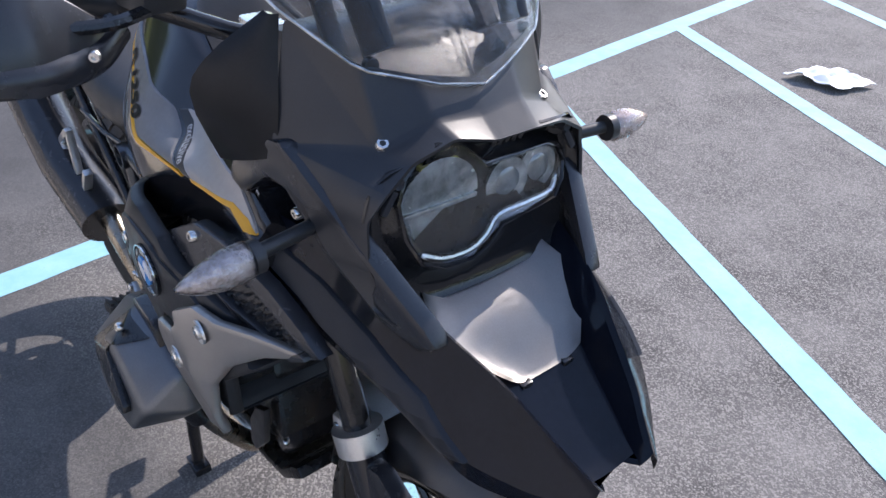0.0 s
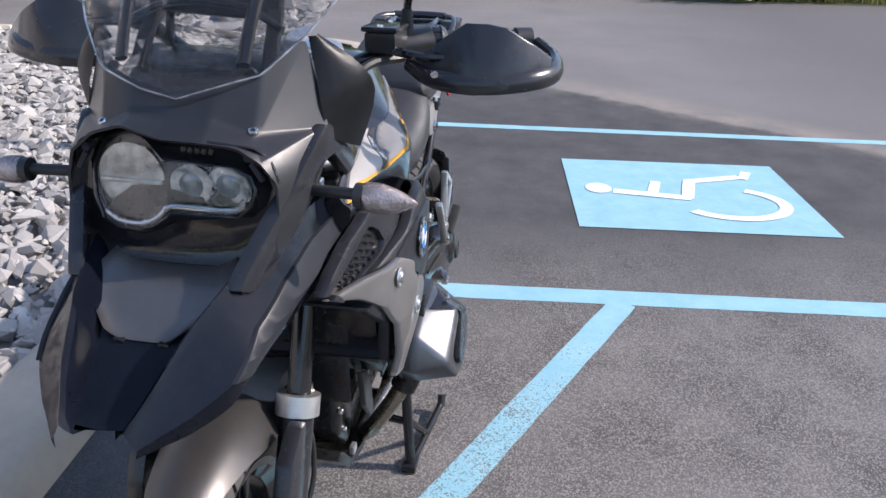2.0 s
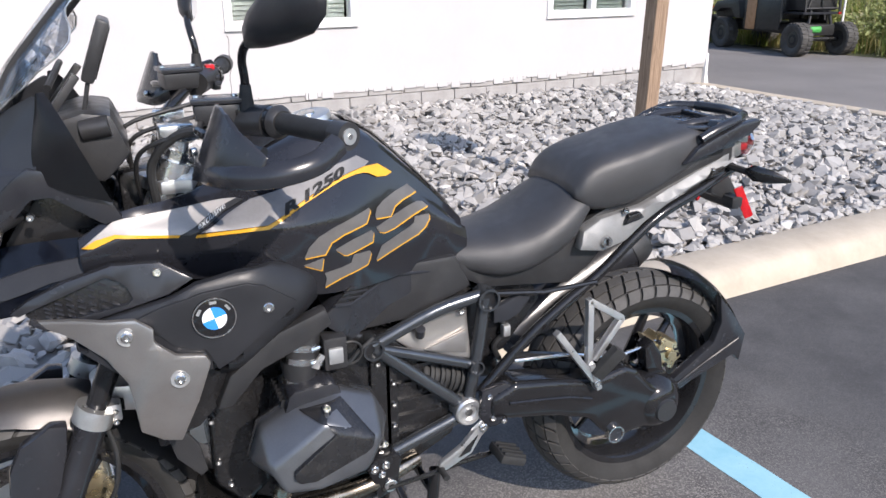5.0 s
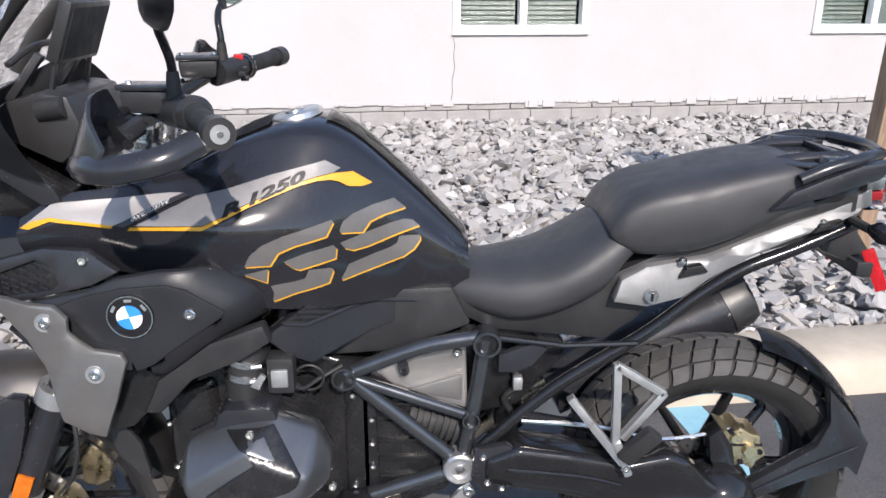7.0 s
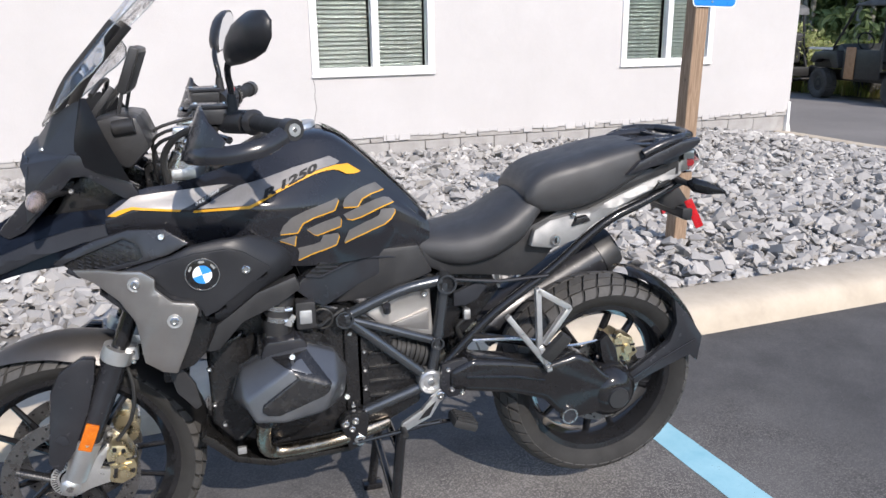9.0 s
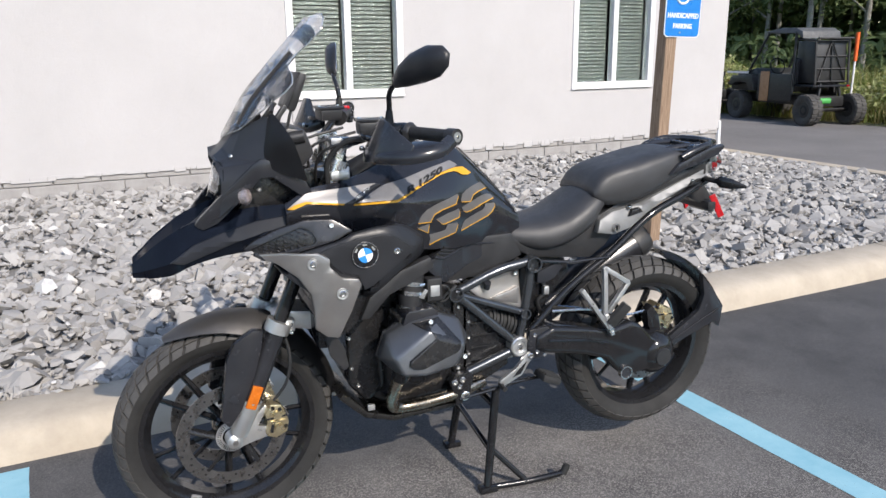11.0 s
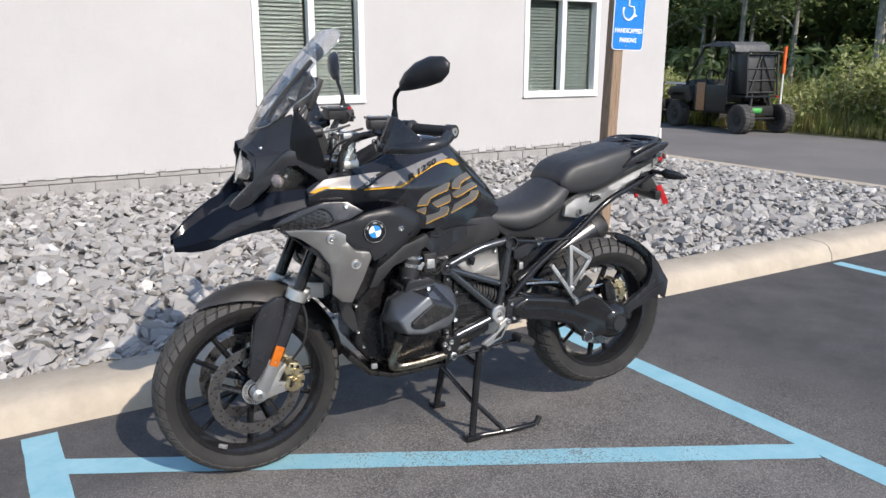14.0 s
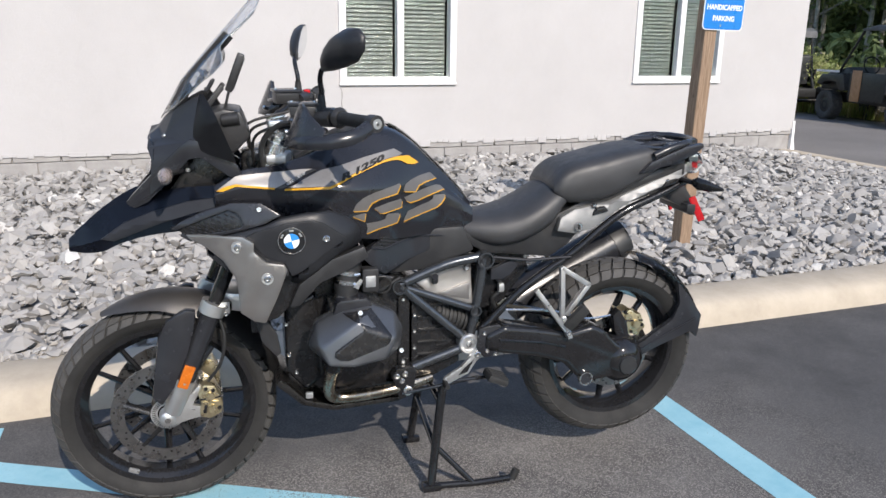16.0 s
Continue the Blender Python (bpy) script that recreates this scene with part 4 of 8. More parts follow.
def spread(rows, count):
    """Rows of numbers, drawn out smoothly to count rows."""
    rows = np.array(rows, float)
    at, to = np.linspace(0, 1, len(rows)), np.linspace(0, 1, count)
    out = []
    for t in to:
        i = min(int(t * (len(rows) - 1)), len(rows) - 2)
        f = t * (len(rows) - 1) - i
        a, b = rows[max(i - 1, 0)], rows[i]
        c, d = rows[i + 1], rows[min(i + 2, len(rows) - 1)]
        out.append(0.5 * (2 * b + (c - a) * f + (2 * a - 5 * b + 4 * c - d) * f * f + (3 * b - a - 3 * c + d) * f**3))
    return out


bm = skin([beak_ring(*row) for row in spread(STATIONS, 36)], closed=False)
bmesh.ops.solidify(bm, geom=bm.faces[:], thickness=0.004)
beak = on("beak", bm, BEAK_PAINT, None, "glossy black beak with two points", 24)
rows = [(-0.735, 0.088, 1.002), (-0.765, 0.098, 0.988), (-0.790, 0.106, 0.976), (-0.815, 0.094, 0.958), (-0.838, 0.072, 0.942), (-0.857, 0.053, 0.931)]
bm = skin([[Vector((x, w * t, z - 0.003 + 0.014 * abs(t) ** 4)) for t in np.linspace(-1, 1, 13)] for x, w, z in spread(rows, 12)], closed=False)
bmesh.ops.solidify(bm, geom=bm.faces[:], thickness=0.006)
inlay = on("beak_inlay", bm, WARM_SILVER, beak, "satin warm silver beak inlay", 50)
for s in (-1, 1):
    on("inlay_tab", box(-0.862, -0.852, s * 0.024, s * 0.040, 0.922, 0.930, 0.002), ENGINE_BLACK, inlay)


def beak_y(x, z):
    """Half-width of the beak's flank."""
    rows = np.array(spread(STATIONS, 36))
    _, w, zl, zu, ry, _ = [float(np.interp(x, rows[:, 0], rows[:, k])) for k in range(6)]
    return lerp((z - zl) / (zu - zl), (0, w * 0.94), (0.36, w), (1, ry))


blade = [(-0.885, 0.898), (-0.820, 0.944), (-0.740, 0.975), (-0.650, 1.000), (-0.560, 1.012), (-0.556, 0.985), (-0.630, 0.972), (-0.720, 0.944), (-0.800, 0.912), (-0.850, 0.892)]
pair("beak_flank", panel(blade, lambda x, z: beak_y(x, z) + 0.006, 0.008, 0.001, 0.012), GREY_PLASTIC, beak, "dark grey strip along the beak", 24)

# headlight with its dark surround
lens_line = [(0.109, 1.122), (0.098, 1.146), (0.080, 1.163), (0.058, 1.172), (0.036, 1.169), (0.020, 1.155), (0.004, 1.138), (-0.040, 1.136), (-0.088, 1.133), (-0.110, 1.122), (-0.118, 1.104), (-0.112, 1.084), (-0.096, 1.070), (-0.050, 1.071), (-0.008, 1.072), (0.012, 1.056), (0.035, 1.046), (0.070, 1.046), (0.094, 1.056), (0.107, 1.085)]


def lens_x(y, z):
    return -0.748 + 1.0 * y * y + 0.26 * (z - 1.10)


def face_form(scale, depth0, depth1, grow=0.0):
    """The lens outline as a solid that follows the rounded nose."""
    c = (-0.005, 1.108)
    rings = []
    for d, s in ((depth1, scale), (depth0, scale), (depth0 - 0.004, scale * 0.975), (depth0 - 0.005, scale * 0.5), (depth0 - 0.005, 0.02)):
        ring = []
        for y, z in lens_line:
            yy, zz = c[0] + (y - c[0]) * s, c[1] + (z - c[1]) * s
            ring.append(Vector((lens_x(yy, zz) + d, yy, zz)))
        rings.append(ring)
    return skin(rings)


lamp = on("headlight", face_form(1.10, 0.022, 0.09), ENGINE_BLACK, None, "asymmetric twin headlight with clear lens")
lens = on("headlight_lens", face_form(1.0, 0.0, 0.012), LAMP_GLASS, lamp, "clear headlight lens")
lens.visible_shadow = False


def bowl(y, z, r, mat=None, squash=1.0):
    x = lens_x(y, z) + 0.016
    form = [(x - 0.002, r), (x + 0.010, r * 0.86), (x + 0.022, r * 0.5), (x + 0.026, 0.002)]
    bm = lathe(form, (0, y, z), "x", 28)
    bmesh.ops.scale(bm, vec=(1, 1, squash), space=Matrix.Translation((0, -y, -z)), verts=bm.verts)
    return bm


on("lamp_bowl", bowl(0.058, 1.108, 0.049), LENS_GREY, lamp, "", 8)
on("lamp_divider", box(lens_x(0.058, 1.108) + 0.010, lens_x(0.058, 1.108) + 0.030, 0.012, 0.104, 1.100, 1.106, 0.002), LENS_GREY, lamp)
for y in (-0.030, -0.080):
    x = lens_x(y, 1.104) + 0.012
    dome = lathe([(x + 0.012, 0.024), (x + 0.006, 0.0225), (x + 0.001, 0.016), (x - 0.001, 0.008), (x - 0.0015, 0.001)], (0, y, 1.104), "x", 24)
    on("projector_lens", dome, DOME, lamp, "glass projector dome")
    on("lamp_bowl", bowl(y, 1.104, 0.030, squash=0.95), LENS_GREY, lamp, "", 8)
on("lamp_shield", box(lens_x(0.058, 1.14) + 0.006, lens_x(0.058, 1.14) + 0.014, 0.034, 0.082, 1.138, 1.152, 0.003), LENS_YELLOW, lamp, "pale yellow lamp shield")
strip = [(lens_x(y, z) + 0.004, y, z) for y, z in ((0.094, 1.062), (0.07, 1.052), (0.036, 1.052), (0.012, 1.063), (-0.006, 1.078), (-0.05, 1.077), (-0.094, 1.076), (-0.106, 1.09))]
on("light_strip", tube(strip, 0.0042, 8, 3), BRIGHT, lamp, "clear light guide strip")
for k in range(5):
    on("vent_slot", move(box(-0.003, 0.003, -0.0035, 0.0035, -0.005, 0.005, 0.001), Matrix.Translation((lens_x(-0.03, 1.155) + 0.010, -0.018 - 0.010 * k, 1.150)) @ pose(0, 0, 0, 25, 0, 0)), ENGINE_BLACK, lamp)

# surround: a black frame with a raised edge that follows the lens, chin and cheeks
def frame_ring(grow, depth):
    c = Vector((-0.003, 1.106))
    out = []
    for y, z in lens_line:
        d = (Vector((y, z)) - c).normalized()
        yy, zz = y + d.x * grow, z + d.y * grow * 0.8
        out.append(Vector((lens_x(yy, zz) + depth, yy, zz)))
    return out


on("lamp_frame", skin([frame_ring(0.001, 0.030), frame_ring(0.001, -0.002), frame_ring(0.003, -0.005), frame_ring(0.006, -0.004), frame_ring(0.010, 0.004), frame_ring(0.020, 0.012), frame_ring(0.024, 0.04)], caps=False), GLOSS_BLACK, lamp, "glossy black lamp frame", 30)
for s in (-1, 1):
    on("lamp_clip", move(box(-0.003, 0.003, -0.004, 0.004, -0.014, 0.014, 0.002), Matrix.Translation((-0.735, s * 0.126, 1.130)) @ pose(0, 0, 0, s * 32, 0, 0)), GREY_PLASTIC, lamp)
    on("mount_knob", lathe([(-0.737, 0.002), (-0.740, 0.006), (-0.725, 0.007)], (0, s * 0.116, 1.150), "x", 14), GREY_PLASTIC, lamp)


# cowl: facets from the brow up to the screen
# columns from the top middle round to the bottom middle: half-width, x, z at the rim, on the shelf and at the back
MASK = [((0.0, -0.750, 1.169), (0.0, -0.733, 1.185), (0.0, -0.706, 1.214)), ((0.055, -0.748, 1.185), (0.056, -0.724, 1.192), (0.060, -0.690, 1.230)), ((0.098, -0.744, 1.172), (0.102, -0.712, 1.171), (0.108, -0.665, 1.238)), ((0.134, -0.732, 1.153), (0.142, -0.694, 1.164), (0.150, -0.640, 1.245)), ((0.152, -0.733, 1.120), (0.160, -0.682, 1.140), (0.169, -0.580, 1.225)), ((0.154, -0.738, 1.066), (0.164, -0.690, 1.078), (0.172, -0.560, 1.120)), ((0.138, -0.744, 1.022), (0.148, -0.712, 1.020), (0.162, -0.620, 1.030)), ((0.100, -0.752, 0.998), (0.104, -0.730, 0.984), (0.115, -0.660, 0.985)), ((0.0, -0.755, 0.994), (0.0, -0.735, 0.980), (0.0, -0.660, 0.975))]


def mask_ring(k):
    half = []
    for w, x, z in spread([spread(column, 7)[k] for column in MASK], 25):
        half.append(Vector((x, max(0.0, w), z)))
    half[0].y = half[-1].y = 0.0
    ring = half + [Vector((p.x, -p.y, p.z)) for p in half[-2:0:-1]]
    if k < 2:
        for p in ring:                       # the brow is lower over the flat lamp
            if p.y < 0 and p.z > 1.15:
                p.z -= (0.014 - 0.007 * k) * min(1.0, -p.y / 0.03) * max(0.0, min(1.0, (0.12 + p.y) / 0.05))
    return ring


def recess_ring(f, depth):
    """Between the mask's rim and the lamp frame."""
    out = []
    c = Vector((-0.003, 1.106))
    for p in mask_ring(0):
        d = Vector((p.y, p.z)) - c
        near = min(frame_ring(0.018, 0.008), key=lambda e: -(Vector((e.y, e.z)) - c).normalized().dot(d.normalized()))
        flat = Vector((p.y, p.z)).lerp(Vector((near.y, near.z)), f)
        out.append(Vector((p.x * (1 - f) + near.x * f + depth, flat.x, flat.y)))
    return out


on("lamp_recess", skin([recess_ring(-0.06, 0.006), recess_ring(0.0, 0.002), recess_ring(0.10, 0.006), recess_ring(0.40, 0.010), recess_ring(0.75, 0.008), recess_ring(1.0, 0.004), recess_ring(1.08, 0.02)], caps=False), GLOSS_BLACK, lamp, "glossy black lamp surround", 40)


def cowl_form():
    """Flat facets from the brow up to the screen and out to the struts: half-width, x, z."""
    bm = bmesh.new()
    at = {}
    for s in (-1, 1):
        brow = 0.016 if s > 0 else -0.002                     # the brow is higher over the round lamp
        spots = dict(b0=(0, -0.752, 1.171), b1=(0.055, -0.750, 1.171 + brow), b2=(0.100, -0.746, 1.166 + brow * 0.5), b3=(0.136, -0.735, 1.150), b4=(0.153, -0.735, 1.112),
                     b5=(0.155, -0.740, 1.064), b6=(0.139, -0.748, 1.020), b7=(0.112, -0.770, 0.996), c0=(0, -0.726, 1.192), c1=(0.058, -0.720, 1.194), c2=(0.112, -0.702, 1.170),
                     t0=(0, -0.704, 1.222), t1=(0.062, -0.688, 1.234), t2=(0.117, -0.668, 1.250), t3=(0.155, -0.601, 1.287), o3=(0.178, -0.634, 1.166), o4=(0.181, -0.652, 1.118),
                     o5=(0.176, -0.690, 1.070), o6=(0.155, -0.748, 1.016), o7=(0.122, -0.806, 0.986))
        for key, (y, x, z) in spots.items():
            at[s, key] = at[1 if y == 0 else s, key] if y == 0 and (1, key) in at else bm.verts.new((x, s * y, z))
            if y == 0:
                at[1, key] = at[-1, key] = at[s, key]
        for face in ("b0 b1 c1 c0", "b1 b2 c2 c1", "b2 b3 c2", "c0 c1 t1 t0", "c1 c2 t2 t1", "c2 t3 t2", "c2 o3 t3", "b3 o3 c2", "b3 b4 o4 o3", "b4 b5 o5 o4", "b5 b6 o6 o5", "b6 b7 o7 o6"):
            bm.faces.new([at[s, k] for k in face.split()])
    bmesh.ops.recalc_face_normals(bm, faces=bm.faces)
    bmesh.ops.bevel(bm, geom=[e for e in bm.edges if len(e.link_faces) == 2], offset=0.006, segments=3, affect="EDGES", profile=0.5, clamp_overlap=True)
    bmesh.ops.solidify(bm, geom=bm.faces[:], thickness=0.004)
    return bm


cowl = on("cowl", cowl_form(), COWL, None, "satin black faceted headlight cowl", 50)
for s in (-1, 1):
    screw(-0.700, s * 0.109, 1.174, cowl, 0.0075, (-0.5, s * 0.2, 0.85))
# winglets beside the screen, apart from the cowl by a slit
inner_edge = spread([(-0.600, 0.158, 1.288), (-0.612, 0.171, 1.236), (-0.621, 0.180, 1.192), (-0.620, 0.186, 1.150)], 9)
outer_edge = spread([(-0.588, 0.168, 1.290), (-0.562, 0.222, 1.246), (-0.543, 0.238, 1.200), (-0.512, 0.204, 1.108)], 9)
wing = skin([[Vector(a).lerp(Vector(b), t) + Vector((-0.02, 0.02, 0.0)) * t * (1 - t) for t in np.linspace(0, 1, 7)] for a, b in zip(inner_edge, outer_edge)], closed=False)
bmesh.ops.solidify(wing, geom=wing.faces[:], thickness=0.006)
pair("winglet", mirrored(wing), COWL, None, "dark grey wind deflector beside the screen", 50)
# struts from cowl to side fairing
strut = prism([(-0.815, 0.992), (-0.800, 1.012), (-0.735, 1.080), (-0.655, 1.156), (-0.632, 1.173), (-0.606, 1.168), (-0.512, 1.102), (-0.498, 1.074), (-0.530, 1.066), (-0.604, 1.122), (-0.634, 1.120), (-0.684, 1.066), (-0.752, 0.998), (-0.792, 0.978)], -0.192, -0.168, "y", 0.006)
for v in strut.verts:
    v.co.y += lerp(v.co.x, (-0.82, 0.070), (-0.76, 0.046), (-0.70, 0.018), (-0.62, 0.0))
pair("cowl_strut", strut, SATIN, None, "black angled cowl strut")
for s in (-1, 1):
    on("strut_fill", prism([(-0.70, 1.02), (-0.670, 1.065), (-0.605, 1.140), (-0.505, 1.078), (-0.520, 1.020), (-0.62, 0.985)], s * 0.085, s * 0.125, "y", 0.006), ENGINE_BLACK)
    screw(-0.640, s * 0.178, 1.090, cowl, 0.007, (0, s, 0))

# indicators
for s in (-1, 1):
    ind = on("front_indicator", tube([(-0.66, s * 0.15, 1.085), (-0.687, s * 0.255, 1.092)], 0.0085, 10), MATT, None, "black indicator stalk")
    def leaf(f0):
        rings = []
        for t, up, low, th in ((0, 0.019, 0.021, 0.015), (0.06, 0.023, 0.025, 0.018), (0.35, 0.023, 0.025, 0.018), (0.62, 0.017, 0.021, 0.014), (0.84, 0.009, 0.013, 0.008), (1.0, 0.001, 0.003, 0.002)):
            t = 0.5 + (t - 0.5) * (0.5 + f0 / 2)
            rings.append([Vector((-0.69 + f0 * th * math.cos(a), s * (0.256 + 0.078 * t), 1.092 - 0.004 * t + f0 * 0.88 * (up if math.sin(a) > 0 else low) * math.sin(a))) for a in np.linspace(0, 2 * math.pi, 17)[:-1]])
        return skin(rings)

    lens_part = on("indicator_lens", leaf(1.0), LAMP_GLASS, ind, "clear pointed indicator lens")
    lens_part.visible_shadow = False
    on("indicator_reflector", leaf(0.86), LENS_CLEAR, ind, "silvery ribbed reflector")
    on("indicator_bulb", tube([(-0.6955, s * 0.266, 1.087), (-0.6955, s * 0.276, 1.087)], 0.0070, 10), ORANGE, ind, "amber bulb")
    on("indicator_cap", tube([(-0.689, s * 0.247, 1.092), (-0.690, s * 0.2585, 1.092)], 0.0175, 14), MATT, ind)


# wind screen
def screen_at(u, t):
    """u across -1..1, t up 0..1."""
    w = lerp(t, (0, 0.012), (0.07, 0.117), (0.22, 0.168), (0.36, 0.200), (0.43, 0.203), (0.49, 0.185), (0.56, 0.142), (0.62, 0.140), (0.74, 0.152), (0.86, 0.158), (0.95, 0.135), (1, 0.105))
    x = lerp(t, (0, -0.715), (0.3, -0.655), (0.6, -0.567), (1, -0.452))
    z = lerp(t, (0, 1.215), (0.3, 1.318), (0.6, 1.420), (1, 1.545))
    y = w * u
    return Vector((x + 1.9 * y * y, y, z + 0.10 * abs(y) - 0.35 * y * y))


bm = skin([[screen_at(u, t) for u in np.linspace(-1, 1, 17)] for t in np.linspace(0, 1, 45)], closed=False)
bmesh.ops.solidify(bm, geom=bm.faces[:], thickness=0.003)
shield = on("wind_screen", bm, SCREEN_GLASS, None, "clear tall wind screen")
shield.visible_shadow = False
rim = [screen_at(-1, t) for t in np.linspace(1, 0, 45)] + [screen_at(1, t) for t in np.linspace(0.02, 1, 45)]
on("screen_edge", tube([p + Vector((0.001, 0, 0)) for p in rim], 0.0016, 6), LENS_GREY, shield)
for s in (-1, 1):
    line = [screen_at(s * y / abs(screen_at(1, t).y), t) + Vector((0.014, 0, 0)) for t, y in ((0.10, 0.088), (0.3, 0.092), (0.5, 0.097), (0.66, 0.102))]
    on("screen_rail", tube(line, 0.018, 10, 3, flat=0.45), MATT, shield, "black screen rail")
    on("screen_bracket", bar((-0.60, s * 0.095, 1.23), (-0.545, s * 0.09, 1.30), 0.02, 0.014), MATT, shield)
    on("screen_bolt", lathe([(0, 0.003), (0, 0.008), (0.008, 0.008)], (-0.672, s * 0.10, 1.245), "x", 14), MATT, shield)
# cross stay and display behind the screen
on("display_stay", tube([(-0.585, -0.115, 1.29), (-0.57, -0.05, 1.315), (-0.57, 0.05, 1.315), (-0.585, 0.115, 1.29)], 0.006, 8, 4), MATT)
disp = on("display", move(box(-0.011, 0.011, -0.09, 0.09, -0.055, 0.055, 0.006), Matrix.Translation((-0.505, 0, 1.342)) @ pose(0, 0, 0, 0, 22, 0)), MATT, None, "black instrument display")
on("display_face", move(box(0.0112, 0.013, -0.08, 0.08, -0.046, 0.046, 0.001), Matrix.Translation((-0.505, 0, 1.342)) @ pose(0, 0, 0, 0, 22, 0)), GRIP, disp)
for s in (-1, 1):
    on("display_arm", bar((-0.545, s * 0.075, 1.215), (-0.512, s * 0.075, 1.335), 0.012, 0.008), MATT, disp)
on("dash_shell", prism([(-0.66, 1.19), (-0.60, 1.230), (-0.540, 1.246), (-0.495, 1.240), (-0.470, 1.17), (-0.52, 1.12)], -0.12, 0.12, "y", 0.012), MATT)
on("power_socket", tube([(-0.545, -0.115, 1.215), (-0.50, -0.12, 1.222)], 0.019, 14), MATT)


# side fairings with the intake, emblem panel and silver guard
def flank(x, z):
    return lerp(x, (-0.70, 0.205), (-0.55, 0.248), (-0.42, 0.272), (-0.30, 0.272), (-0.15, 0.245)) - 0.10 * max(0.0, 0.80 - z)


fair = [(-0.655, 0.893), (-0.620, 0.897), (-0.571, 0.909), (-0.508, 0.926), (-0.446, 0.943), (-0.402, 0.963), (-0.330, 0.974), (-0.270, 0.974), (-0.235, 0.962), (-0.168, 0.922), (-0.172, 0.868), (-0.229, 0.850), (-0.265, 0.835), (-0.326, 0.790), (-0.363, 0.755), (-0.389, 0.726), (-0.415, 0.680), (-0.458, 0.648), (-0.510, 0.69), (-0.53, 0.80), (-0.60, 0.86)]
inner = [(-0.530, 0.902), (-0.465, 0.931), (-0.395, 0.950), (-0.318, 0.956), (-0.287, 0.946), (-0.228, 0.902), (-0.234, 0.892), (-0.302, 0.849), (-0.352, 0.812), (-0.380, 0.800), (-0.398, 0.841), (-0.450, 0.858), (-0.480, 0.888)]


def outside(x, z):
    """How far a place lies outside the emblem panel's outline, past its upper and rear edges."""
    far = 0.0
    for (ax, az), (bx, bz) in zip(inner[:9], inner[1:9]):
        ux, uz = bx - ax, bz - az
        k = min(1.0, max(0.0, ((x - ax) * ux + (z - az) * uz) / (ux * ux + uz * uz)))
        if (x - ax) * uz - (z - az) * ux < 0:
            d = math.hypot(x - ax - k * ux, z - az - k * uz)
            far = d if far == 0.0 else min(far, d)
    return far


def fairing_y(x, z):
    d = outside(x, z)
    return flank(x, z) - 0.55 * min(d, 0.028) - 1.4 * max(0.0, d - 0.028)


silver = [(-0.678, 0.914), (-0.600, 0.920), (-0.506, 0.918), (-0.478, 0.902), (-0.480, 0.880), (-0.446, 0.845), (-0.400, 0.838), (-0.392, 0.821), (-0.420, 0.745), (-0.456, 0.662), (-0.489, 0.668), (-0.523, 0.699), (-0.526, 0.760), (-0.531, 0.802), (-0.562, 0.850), (-0.612, 0.888)]


def intake_y(x, z):
    return lerp(x, (-0.70, 0.196), (-0.55, 0.234), (-0.42, 0.252)) - 0.28 * max(0.0, z - 0.94)


def silver_face(x, z):
    ridge = 0.016 * max(0.0, 1 - abs((x + 0.50) - 0.35 * (z - 0.80)) / 0.05)
    return flank(x, z) + 0.014 + ridge - 0.25 * max(0.0, -0.55 - x) - 0.04 * max(0.0, 0.80 - z)


